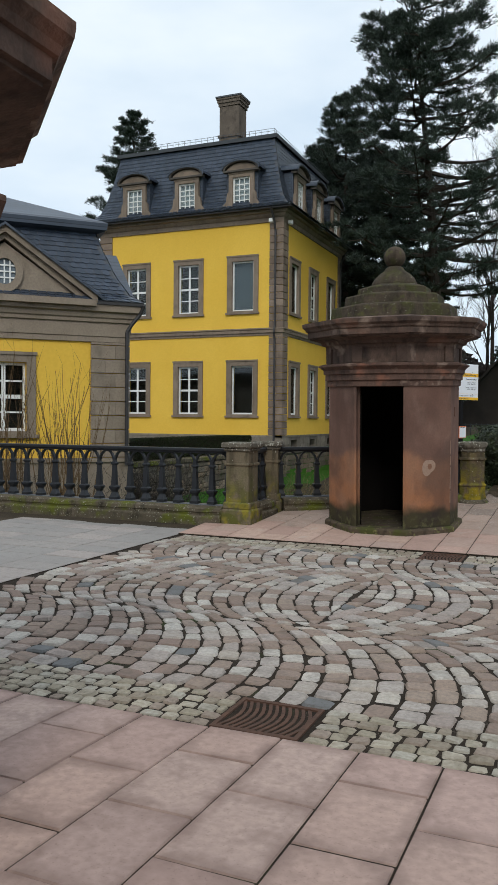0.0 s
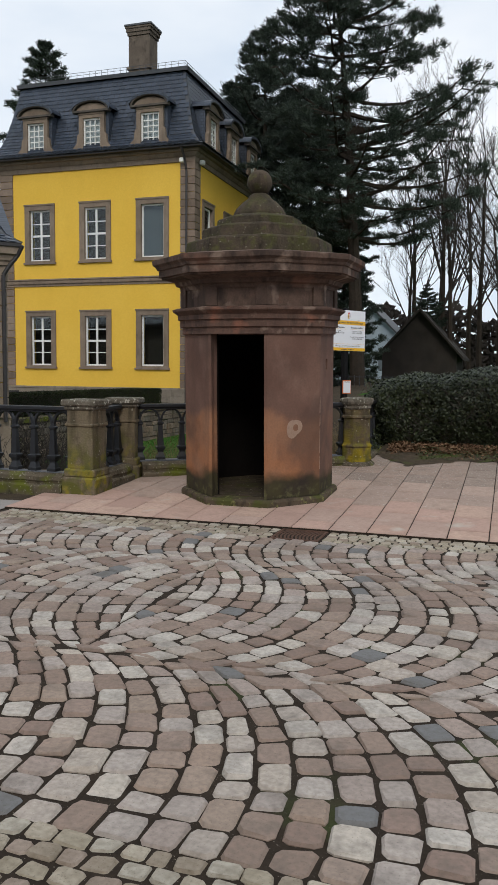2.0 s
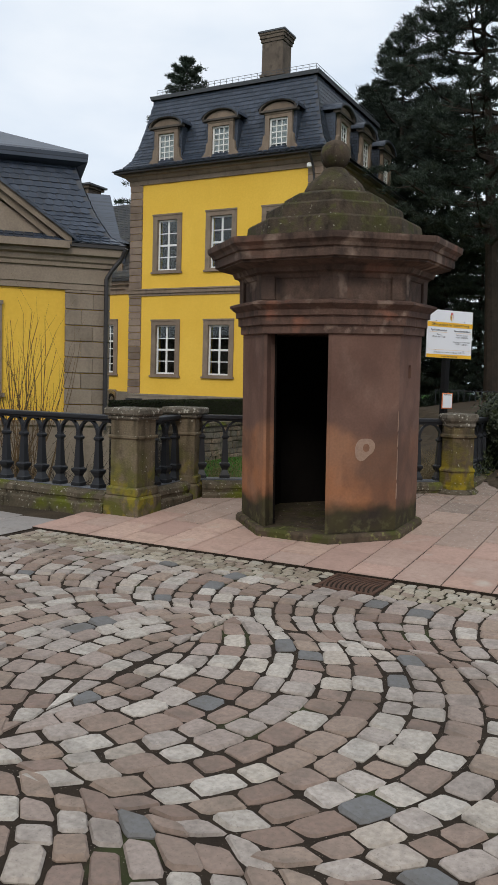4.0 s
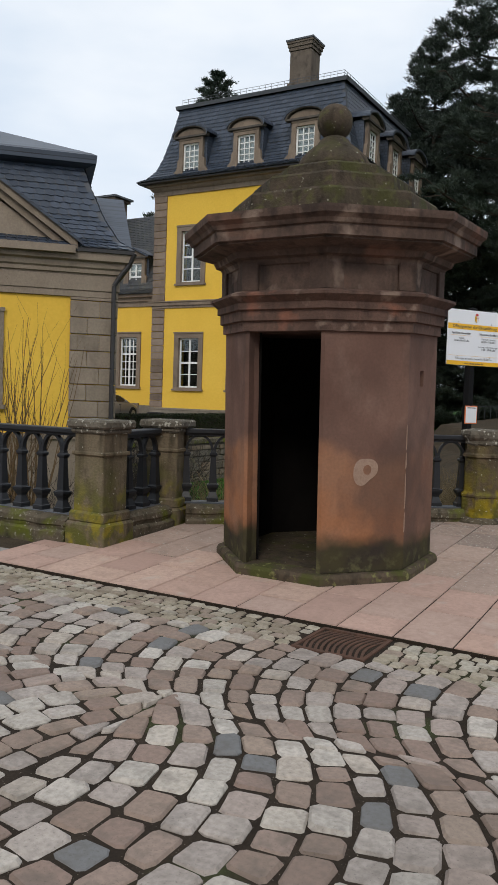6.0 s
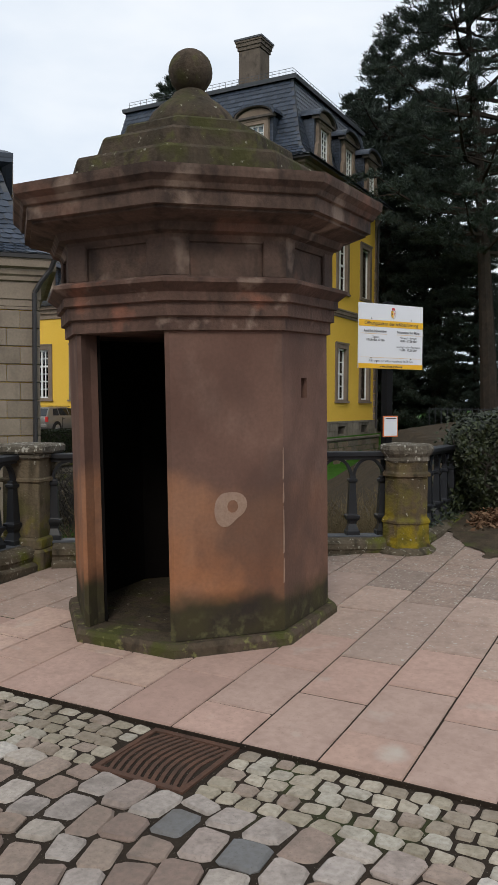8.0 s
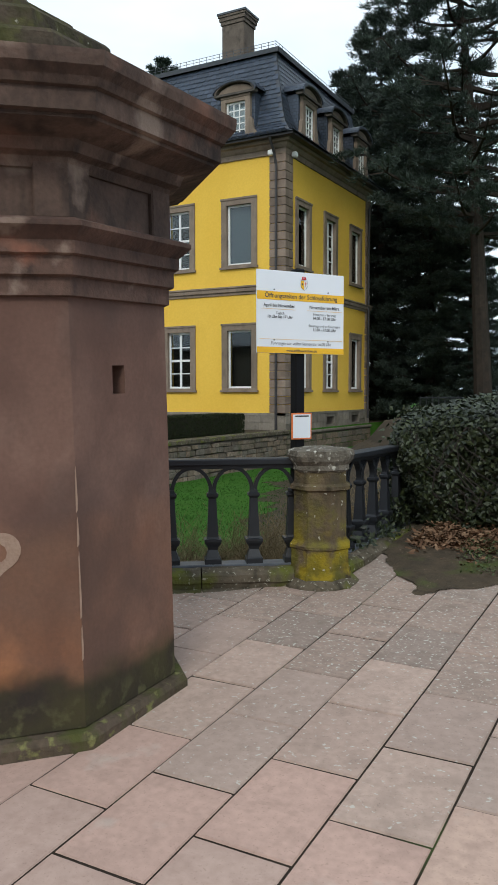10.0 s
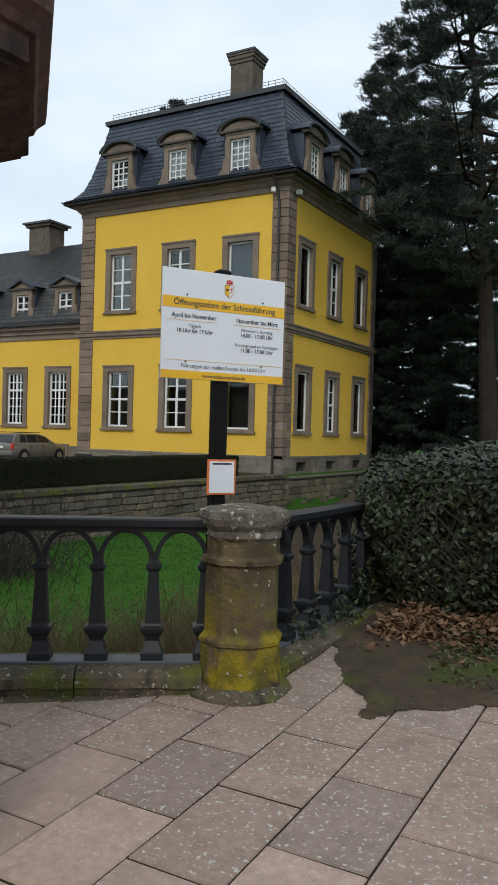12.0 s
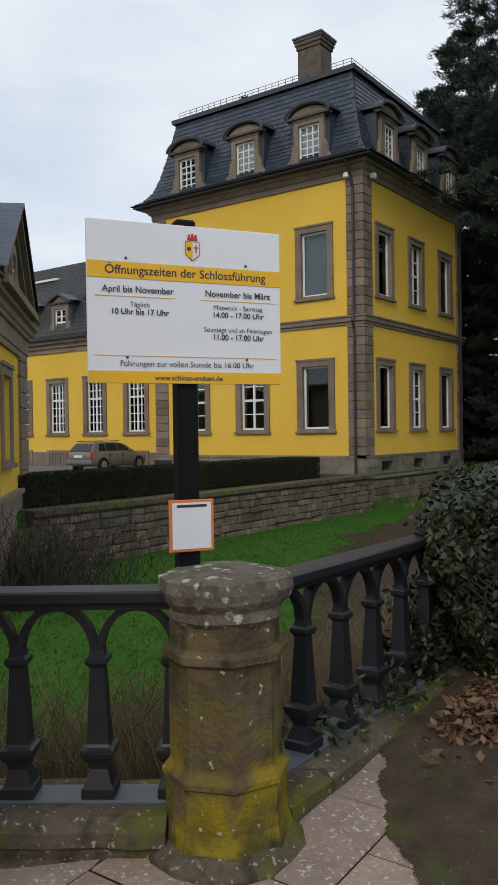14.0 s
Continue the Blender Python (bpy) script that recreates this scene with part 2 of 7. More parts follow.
SETT_COLS = [(0.40, 0.35, 0.27), (0.52, 0.46, 0.37), (0.34, 0.285, 0.225), (0.45, 0.395, 0.315), (0.37, 0.295, 0.245), (0.48, 0.44, 0.37)]
M_SETT = piece_mat("gutter_sett", SETT_COLS, (0.12, 0.095, 0.06), islands=True)
M_SETT_O = piece_mat("gutter_sett_stone", SETT_COLS, (0.12, 0.095, 0.06))
M_SLAB = piece_mat("pink_sandstone_slab", [(0.51, 0.345, 0.275), (0.45, 0.30, 0.245), (0.57, 0.40, 0.32), (0.48, 0.345, 0.285), (0.52, 0.35, 0.285), (0.54, 0.38, 0.30)], (0.33, 0.225, 0.185), fine=28.0, bump_d=0.003, moss=((0.50, 0.44, 0.38), 3.0, 0.62, 0.8), rim=0.3)
M_SLAB_NEAR = piece_mat("mauve_sandstone_slab", [(0.50, 0.35, 0.30), (0.46, 0.32, 0.275), (0.52, 0.365, 0.305), (0.48, 0.345, 0.30), (0.55, 0.405, 0.345)], (0.27, 0.187, 0.16), fine=28.0, bump_d=0.003, rim=1.0)
M_SLAB_GREY = piece_mat("grey_sandstone_slab", [(0.36, 0.325, 0.30), (0.41, 0.355, 0.325), (0.33, 0.305, 0.285)], (0.24, 0.215, 0.2), fine=28.0, bump_d=0.003)
M_SLAB_OLD = piece_mat("worn_slab", [(0.37, 0.272, 0.222), (0.315, 0.24, 0.2), (0.40, 0.29, 0.236), (0.35, 0.266, 0.22)], (0.17, 0.135, 0.11), fine=26.0, bump_d=0.005, moss=((0.50, 0.48, 0.42), 48.0, 0.60, 0.66))
M_SLAB_MID = piece_mat("greying_sandstone_slab", [(0.45, 0.325, 0.265), (0.40, 0.295, 0.245), (0.48, 0.35, 0.285), (0.43, 0.32, 0.265)], (0.26, 0.195, 0.16), fine=27.0, bump_d=0.004, moss=((0.50, 0.46, 0.40), 40.0, 0.63, 0.69))
M_EARTH = stone("earth", (0.075, 0.056, 0.037), (0.05, 0.04, 0.028), (0.028, 0.022, 0.016), 2.0, 40.0, 0.95, bump_d=0.03)
M_SENTRY = sentry_mat("red_sandstone_wall", 0.92)
M_SENTRY_PALE = sentry_mat("mauve_sandstone_wall", 0.3)
M_SAND_DARK = stone("dark_sandstone", (0.10, 0.062, 0.05), (0.18, 0.108, 0.083), (0.045, 0.034, 0.03), 3.2, 45.0, 0.9, stain=0.85, bump_d=0.012, streak=0.35, extra=(((0.30, 0.13, 0.085), 2.4, 0.6, 0.7), ((0.24, 0.17, 0.135), 6.0, 0.6, 0.7)))
M_SAND_CORN = stone("sooty_sandstone", (0.085, 0.058, 0.048), (0.16, 0.105, 0.082), (0.035, 0.028, 0.025), 3.0, 45.0, 0.9, stain=0.9, bump_d=0.012, streak=0.4, extra=(((0.26, 0.19, 0.15), 3.4, 0.59, 0.7), ((0.20, 0.105, 0.075), 1.8, 0.58, 0.68)))
M_SAND_MOSS = stone("mossy_sandstone", (0.10, 0.075, 0.055), (0.06, 0.05, 0.036), (0.022, 0.019, 0.014), 4.5, 40.0, 0.95, stain=0.85, bump_d=0.02, extra=(((0.06, 0.058, 0.024), 3.2, 0.5, 0.64), ((0.09, 0.085, 0.036), 11.0, 0.55, 0.7), ((0.30, 0.29, 0.23), 26.0, 0.67, 0.72)))
M_STEP = stone("mossy_step_stone", (0.12, 0.09, 0.065), (0.085, 0.066, 0.045), (0.03, 0.026, 0.018), 4.5, 40.0, 0.95, stain=0.7, bump_d=0.02, extra=(((0.075, 0.078, 0.026), 5.0, 0.5, 0.64), ((0.19, 0.185, 0.075), 16.0, 0.58, 0.68)))
M_TRIM = stone("brown_sandstone_trim", (0.215, 0.165, 0.125), (0.27, 0.21, 0.16), (0.09, 0.072, 0.06), 1.1, 18.0, 0.9, amount=0.12, stain=0.55)
M_QUOIN = stone("quoin_stone", (0.21, 0.155, 0.12), (0.26, 0.20, 0.155), (0.10, 0.08, 0.065), 1.4, 18.0, 0.9, amount=0.22, stain=0.45)
M_HOUSE_STONE = stone("house_stone", (0.30, 0.245, 0.19), (0.25, 0.20, 0.155), (0.12, 0.095, 0.075), 1.2, 20.0, 0.9, amount=0.12, stain=0.5)
M_YELLOW = stone("yellow_plaster", (0.82, 0.53, 0.085), (0.78, 0.49, 0.07), (0.62, 0.37, 0.05), 0.35, 12.0, 0.85, stain=0.2, bump_d=0.004)
M_PLINTH = stone("plinth_stone", (0.27, 0.235, 0.19), (0.21, 0.18, 0.145), (0.10, 0.085, 0.07), 1.3, 15.0, 0.9, amount=0.18, stain=0.6)
M_RUBBLE = piece_mat("rubble_stone", [(0.23, 0.183, 0.136), (0.31, 0.243, 0.182), (0.16, 0.13, 0.10), (0.27, 0.20, 0.142), (0.2, 0.172, 0.138)], (0.04, 0.034, 0.026), fine=14.0, bump_d=0.02, moss=((0.09, 0.09, 0.05), 1.6, 0.55, 0.7))
M_MORTAR = stone("wall_core", (0.15, 0.125, 0.10), (0.11, 0.095, 0.075), (0.05, 0.042, 0.034), 2.0, 20.0, 0.95, bump_d=0.02)
M_SLATE = slate_mat("roof_slate", (0.045, 0.056, 0.078))
M_SLATE_P = piece_mat("slate_piece", [(0.052, 0.068, 0.098), (0.066, 0.083, 0.118), (0.044, 0.056, 0.08)], (0.028, 0.035, 0.048), rough=0.34, islands=True, fine=20.0)
M_SLATE_OLD = piece_mat("weathered_slate_piece", [(0.052, 0.053, 0.056), (0.068, 0.068, 0.07), (0.04, 0.041, 0.044), (0.075, 0.07, 0.062)], (0.024, 0.024, 0.024), rough=0.5, islands=True, fine=12.0, moss=((0.10, 0.095, 0.075), 0.8, 0.52, 0.7))
M_LEAD = plain("lead_sheet", (0.075, 0.08, 0.09), 0.5, 0.0, 0.4)
M_WHITE = plain("white_paint", (0.78, 0.78, 0.76), 0.5, 0.0, 0.1)
M_GLASS = glass_mat()
M_CURTAIN = plain("white_curtain", (0.72, 0.74, 0.76), 0.9, 0.0, 0.2)
# blue-grey; paints the sky mirrored in the pavilion's upper right front window
M_SKY_GREY = plain("sky_grey_panel", (0.17, 0.2, 0.23), 0.7, 0.0, 0.4, 1.5)
# dark brown with the shade of unlit rooms put into it
M_ROOM_SHADE = plain("room_shade", (0.05, 0.045, 0.04), 0.9)
M_IRON = plain("blue_black_iron_paint", (0.02, 0.0215, 0.026), 0.45, 0.0, 0.3, 14.0)
# foot plate iron: the sky's sheen on its top is put into the colour
M_IRON_SKY_SHEEN = plain("sky_sheen_iron_paint", (0.10, 0.108, 0.125), 0.45, 0.0, 0.6, 9.0)
M_RUST = stone("rusty_iron", (0.14, 0.075, 0.052), (0.10, 0.06, 0.045), (0.05, 0.032, 0.025), 9.0, 60.0, 0.75, bump_d=0.003)
M_PIPE = plain("dark_pipe", (0.035, 0.032, 0.033), 0.5)
M_POST = stone("mossy_post_stone", (0.17, 0.135, 0.09), (0.22, 0.175, 0.12), (0.045, 0.038, 0.026), 3.5, 45.0, 0.92, stain=0.85, bump_d=0.02, streak=0.6, extra=(((0.11, 0.11, 0.03), 5.0, 0.42, 0.58, 0.35, 0.95), ((0.24, 0.2, 0.03), 6.0, 0.5, 0.6, 0.25, 0.7), ((0.36, 0.34, 0.28), 26.0, 0.67, 0.72)))
M_POST_Y = stone("lichened_post_stone", (0.12, 0.089, 0.055), (0.21, 0.162, 0.105), (0.05, 0.04, 0.026), 3.2, 45.0, 0.92, stain=0.95, bump_d=0.03, streak=1.0, extra=(((0.075, 0.06, 0.042), 5.0, 0.52, 0.64), ((0.16, 0.14, 0.03), 7.0, 0.45, 0.62, 0.65, 1.15), ((0.27, 0.205, 0.02), 5.0, 0.46, 0.6, 0.5, 0.78), ((0.07, 0.066, 0.02), 7.0, 0.48, 0.6, 0.25, 0.5), ((0.45, 0.43, 0.36), 30.0, 0.66, 0.7)))
M_POST_CAP = stone("lichened_cap_stone", (0.20, 0.175, 0.14), (0.13, 0.115, 0.09), (0.05, 0.043, 0.035), 8.0, 50.0, 0.95, stain=0.8, bump_d=0.03, extra=(((0.45, 0.43, 0.37), 22.0, 0.58, 0.65),))
M_KERB = stone("mossy_kerb", (0.15, 0.122, 0.088), (0.095, 0.08, 0.056), (0.025, 0.022, 0.015), 4.0, 40.0, 0.95, stain=0.85, bump_d=0.025, extra=(((0.11, 0.12, 0.02), 2.6, 0.52, 0.64), ((0.33, 0.31, 0.25), 34.0, 0.62, 0.68)))
M_GRASS = stone("lawn", (0.03, 0.1, 0.009), (0.042, 0.118, 0.012), (0.04, 0.07, 0.014), 0.8, 25.0, 0.95, stain=0.5, bump_d=0.04)
M_SIGN = plain("white_sign", (0.80, 0.82, 0.86), 0.35, 0.0, 0.03)
M_SIGN_Y = plain("yellow_print", (0.85, 0.48, 0.02), 0.4, 0.0, 0.02)
M_INK = plain("black_print", (0.045, 0.045, 0.05), 0.5, 0.0, 0.0)
M_RED = plain("red_print", (0.55, 0.03, 0.03), 0.5, 0.0, 0.0)
M_ORANGE = plain("orange_print", (0.75, 0.2, 0.06), 0.5, 0.0, 0.0)
M_BLACKPOLE = plain("black_pole_paint", (0.009, 0.009, 0.01), 0.7, 0.0, 0.2)
M_BARK = stone("bark", (0.045, 0.034, 0.026), (0.032, 0.026, 0.021), (0.015, 0.012, 0.01), 2.0, 12.0, 0.95, bump_d=0.03)
M_TWIG = stone("twig_bark", (0.06, 0.05, 0.044), (0.045, 0.038, 0.034), (0.03, 0.025, 0.022), 1.0, 6.0, 0.95)
M_NEEDLE = leaf_mat("pine_needles", (0.011, 0.02, 0.014), (0.057, 0.079, 0.057), 0.65)
M_HEDGE = leaf_mat("clipped_hedge_leaves", (0.008, 0.013, 0.005), (0.034, 0.04, 0.014), 0.75)
M_IVY = leaf_mat("ivy_leaves", (0.004, 0.009, 0.003), (0.046, 0.058, 0.021), 0.5)
M_DEAD = leaf_mat("dead_leaves", (0.10, 0.05, 0.028), (0.24, 0.15, 0.09), 0.8)
M_DRY = leaf_mat("dry_stems", (0.16, 0.125, 0.065), (0.28, 0.21, 0.12), 0.9)


# ---- mesh building ----
class Geo:
    def __init__(self):
        self.v, self.f = [], []

    def add(self, vs, fs):
        k = len(self.v)
        self.v.extend(vs)
        self.f.extend([tuple(i + k for i in f) for f in fs])

    def box(self, lo, hi, m=None):
        (a, b, c), (d, e, f) = lo, hi
        vs = [(a, b, c), (d, b, c), (d, e, c), (a, e, c), (a, b, f), (d, b, f), (d, e, f), (a, e, f)]
        if m is not None:
            vs = [tuple(m @ Vector(p)) for p in vs]
        self.add(vs, [(3, 2, 1, 0), (4, 5, 6, 7), (0, 1, 5, 4), (1, 2, 6, 5), (2, 3, 7, 6), (3, 0, 4, 7)])
        return self

    def cbox(self, lo, hi, c, m=None):
        """A box with all edges chamfered by c."""
        lo, hi = Vector(lo), Vector(hi)
        vs, idx = [], {}
        for sx in (0, 1):
            for sy in (0, 1):
                for sz in (0, 1):
                    for ax in range(3):
                        p = [(lo, hi)[s][i] + (0 if i == ax else (c if s == 0 else -c)) for i, s in enumerate((sx, sy, sz))]
                        idx[(sx, sy, sz, ax)] = len(vs)
                        vs.append(tuple(p))
        fs = []
        mid = [sum(p[i] for p in vs) / len(vs) for i in range(3)]

        def put(q):
            ps = [Vector(vs[i]) for i in q]
            nrm = (ps[1] - ps[0]).cross(ps[2] - ps[0])
            fs.append(tuple(q) if nrm.dot(sum(ps, Vector()) / len(ps) - Vector(mid)) > 0 else tuple(reversed(q)))
        for ax in range(3):
            o = [i for i in range(3) if i != ax]
            for s in (0, 1):
                q = []
                for a, b in ((0, 0), (1, 0), (1, 1), (0, 1)):
                    k = [0, 0, 0]
                    k[ax], k[o[0]], k[o[1]] = s, a, b
                    q.append(idx[(*k, ax)])
                put(q)
            for a in (0, 1):
                for b in (0, 1):
                    k0, k1 = [0, 0, 0], [0, 0, 0]
                    k0[ax], k1[ax] = 0, 1
                    k0[o[0]] = k1[o[0]] = a
                    k0[o[1]] = k1[o[1]] = b
                    put([idx[(*k0, o[0])], idx[(*k1, o[0])], idx[(*k1, o[1])], idx[(*k0, o[1])]])
        for s in [(x, y, z) for x in (0, 1) for y in (0, 1) for z in (0, 1)]:
            put([idx[(*s, i)] for i in range(3)])
        if m is not None:
            vs = [tuple(m @ Vector(p)) for p in vs]
        self.add(vs, fs)
        return self

    def stack(self, prof, n, rot=0.0, centre=(0, 0), apothem=True, a0=0.0, a1=360.0):
        """Rings of n corners: prof is (radius, z) from the bottom up; closed at both ends."""
        k = 1 / math.cos(math.pi / n) if apothem else 1
        vs, fs = [], []
        for r, z in prof:
            for i in range(n):
                a = radians(rot) + 2 * math.pi * i / n
                vs.append((centre[0] + r * k * math.cos(a), centre[1] + r * k * math.sin(a), z))
        for j in range(len(prof) - 1):
            for i in range(n):
                a, b = j * n + i, j * n + (i + 1) % n
                fs.append((a, b, b + n, a + n))
        fs.append(tuple(reversed(range(n))))
        fs.append(tuple(range((len(prof) - 1) * n, len(prof) * n)))
        self.add(vs, fs)
        return self

    def tube(self, p0, p1, r0, r1, n=6):
        p0, p1 = Vector(p0), Vector(p1)
        d = (p1 - p0)
        if d.length < 1e-6:
            return self
        d.normalize()
        u = d.orthogonal().normalized()
        w = d.cross(u)
        vs = []
        for p, r in ((p0, r0), (p1, r1)):
            for i in range(n):
                a = 2 * math.pi * i / n
                vs.append(tuple(p + u * (r * math.cos(a)) + w * (r * math.sin(a))))
        self.add(vs, [(i, (i + 1) % n, (i + 1) % n + n, i + n) for i in range(n)] + [tuple(reversed(range(n))), tuple(range(n, 2 * n))])
        return self

    def path(self, pts, r, n=6):
        for a, b in zip(pts, pts[1:]):
            self.tube(a, b, r, r, n)
        return self

    def extrude(self, poly, y0, y1, m=None):
        """A polygon in the xz plane (counter-clockwise seen from -y), drawn out from y0 to y1."""
        k = len(poly)
        vs = [(x, y0, z) for x, z in poly] + [(x, y1, z) for x, z in poly]
        if m is not None:
            vs = [tuple(m @ Vector(p)) for p in vs]
        self.add(vs, [tuple(range(k)), tuple(reversed(range(k, 2 * k)))] + [((i + 1) % k, i, i + k, (i + 1) % k + k) for i in range(k)])
        return self

    def wall(self, u0, u1, z0, z1, holes, t):
        """A wall in the xz plane, outer face at y=0, thickness t inwards (+y), with holes (u0, u1, z0, z1)."""
        us = sorted({u0, u1, *[h[0] for h in holes], *[h[1] for h in holes]})
        zs = sorted({z0, z1, *[h[2] for h in holes], *[h[3] for h in holes]})

        def solid(i, j):
            if not (0 <= i < len(us) - 1 and 0 <= j < len(zs) - 1):
                return False
            u, z = (us[i] + us[i + 1]) / 2, (zs[j] + zs[j + 1]) / 2
            return not any(h[0] < u < h[1] and h[2] < z < h[3] for h in holes)
        for i in range(len(us) - 1):
            for j in range(len(zs) - 1):
                if not solid(i, j):
                    continue
                a, b, c, d = us[i], us[i + 1], zs[j], zs[j + 1]
                self.add([(a, 0, c), (b, 0, c), (b, 0, d), (a, 0, d), (a, t, c), (b, t, c), (b, t, d), (a, t, d)],
                         [(0, 1, 2, 3), (7, 6, 5, 4)]
                         + ([] if solid(i - 1, j) else [(4, 0, 3, 7)]) + ([] if solid(i + 1, j) else [(1, 5, 6, 2)])
                         + ([] if solid(i, j - 1) else [(4, 5, 1, 0)]) + ([] if solid(i, j + 1) else [(3, 2, 6, 7)]))
        return self.weld()

    def weld(self):
        """Join corners that fall together."""
        seen, vs, to = {}, [], []
        for p in self.v:
            k = tuple(round(c, 4) for c in p)
            if k not in seen:
                seen[k] = len(vs)
                vs.append(p)
            to.append(seen[k])
        self.v, self.f = vs, [tuple(to[i] for i in f) for f in self.f]
        return self

    def mesh(self, name, material, smooth=False):
        me = bpy.data.meshes.new(name)
        me.from_pydata(self.v, [], self.f)
        me.materials.append(material)
        if smooth:
            me.polygons.foreach_set("use_smooth", [True] * len(me.polygons))
        me.update()
        return me


def part(name, geo, material, parent=None, label="", m=None, smooth=False):
    """One mesh object, under parent if there is one; geo may be a mesh that is shared."""
    me = geo if isinstance(geo, bpy.types.Mesh) else geo.mesh(name, material, smooth)
    ob = new(name, me)
    if parent is not None:
        ob.parent = parent
    if m is not None:
        ob.matrix_basis = m
    if label:
        ob["label"] = label
    return ob


def thing(name, m, label, category, group="", kind=""):
    ob = new(name)
    ob.matrix_basis = m
    return tagged(ob, label, category, group, kind)


UNIT = {}


def unit_box(material, c=0.04):
    """A shared chamfered unit cube (centred in x and y, from 0 to 1 in z), to be scaled."""
    key = (material.name, c)
    if key not in UNIT:
        UNIT[key] = Geo().cbox((-0.5, -0.5, 0), (0.5, 0.5, 1), c).mesh("block", material)
    return UNIT[key]


def block(name, parent, material, lo, hi, c=0.04):
    s = [hi[i] - lo[i] for i in range(3)]
    m = Matrix.Translation(((lo[0] + hi[0]) / 2, (lo[1] + hi[1]) / 2, lo[2])) @ Matrix.Diagonal((*s, 1))
    return part(name, unit_box(material, c), material, parent, "", m)


rng = random.Random(7)


# ---- ground ----
EDGE_N, EDGE_F = 3.97, 9.95          # the lane's two edges
MOAT = -1.6
FENCE = [(-40.0, 11.2), (-4.85, 11.2), (-4.85, 12.3), (-2.1, 14.2), (-2.1, 20.0), (-9.0, 36.0), (-9.0, 80.0)]


def grade(y):
    """Height of the paving across the lane."""
    if y < EDGE_N:
        return 0.045 * (EDGE_N - max(y, -6.0))
    if y > EDGE_F:
        return 0.02 + 0.055 * (min(y, 15.0) - EDGE_F)
    return 0.0


def fence_dist(x, y):
    """Distance to the line of the balustrade, positive on the moat's side."""
    best = 1e9
    for (ax, ay), (bx, by) in zip(FENCE, FENCE[1:]):
        dx, dy = bx - ax, by - ay
        t = max(0.0, min(1.0, ((x - ax) * dx + (y - ay) * dy) / (dx * dx + dy * dy)))
        best = min(best, math.hypot(x - ax - t * dx, y - ay - t * dy))
    if x < -4.85:
        inside = y > 11.2
    elif x < -2.1:
        inside = y > 12.3 + (x + 4.85) * (14.2 - 12.3) / 2.75
    else:
        inside = False
    if y > 14.2:
        edge = -2.1 if y < 20 else (-2.1 - 6.9 * min(1.0, (y - 20) / 16))
        inside = x < edge
    return best if inside else -best


def ground_height(x, y):
    d = fence_dist(x, y)
    if d > 0:
        if x < -15.9 and y > 23.5:
            return -0.12
        s = min(1.0, max(0.0, d - 0.15) / 3.4)
        return 0.05 + (MOAT - 0.05) * (s * s * (3 - 2 * s)) + 0.05 * noise.noise(Vector((x * 0.7, y * 0.7, 0)))
    h = grade(y) - 0.045
    if EDGE_N <= y <= EDGE_F:
        h = -0.032
    if y > 15.2:
        h += 0.02 * min(1.0, y - 15.2)
    if y > 14:
        h += 0.02 * max(0.0, min(y, 70) - 16) + 0.03 * noise.noise(Vector((x, y, 3)))
    return h


def build_ground():
    far = [70, 100, 150, 250, 500, 1000, 2500]
    xs = sorted({*[-v for v in far if v > 60], *[round(-45 + 0.5 * i, 3) for i in range(150)], -15.95, -15.85, *[30.5, *far]})
    ys = sorted({*[-v for v in far], *[-40, -25], *[round(-14 + 0.5 * i, 3) for i in range(164)], EDGE_N, EDGE_F, *[v + 30 for v in far]})
    vs = [(x, y, ground_height(x, y)) for y in ys for x in xs]
    n = len(xs)
    fs = [(j * n + i, j * n + i + 1, (j + 1) * n + i + 1, (j + 1) * n + i) for j in range(len(ys) - 1) for i in range(n - 1)]
    me = bpy.data.meshes.new("ground")
    me.from_pydata(vs, [], fs)
    me.materials.append(M_EARTH)
    me.materials.append(M_GRASS)
    for p in me.polygons:
        c = p.center
        d = fence_dist(c.x, c.y)
        ragged = 0.9 * noise.noise(Vector((c.x * 0.6, c.y * 0.6, 7)))
        p.material_index = 1 if (d > 3.8 + ragged and c.x > -16 and c.y < 62) or (c.y > 20 and d < -3) or abs(c.x) > 50 or c.y > 75 else 0
        p.use_smooth = True
    return tagged(part("ground", me, M_EARTH), "earth banks and green lawn in the moat", "ground", kind="structure")


build_ground()
# unseen wall added behind the walk to cut sky light and darken window reflections
tagged(part("wall_south", Geo().box((-95, -11.0, -0.5), (34, -10.4, 7.5)), M_MORTAR), "unseen plain stone wall added behind the walk to block light", "wall", kind="structure")


# ---- the yellow palace pavilion ----
def make_pane(w, h):
    return Geo().box((-w / 2, -0.004, 0), (w / 2, 0.004, h)).mesh("pane", M_GLASS)


PANES = {}


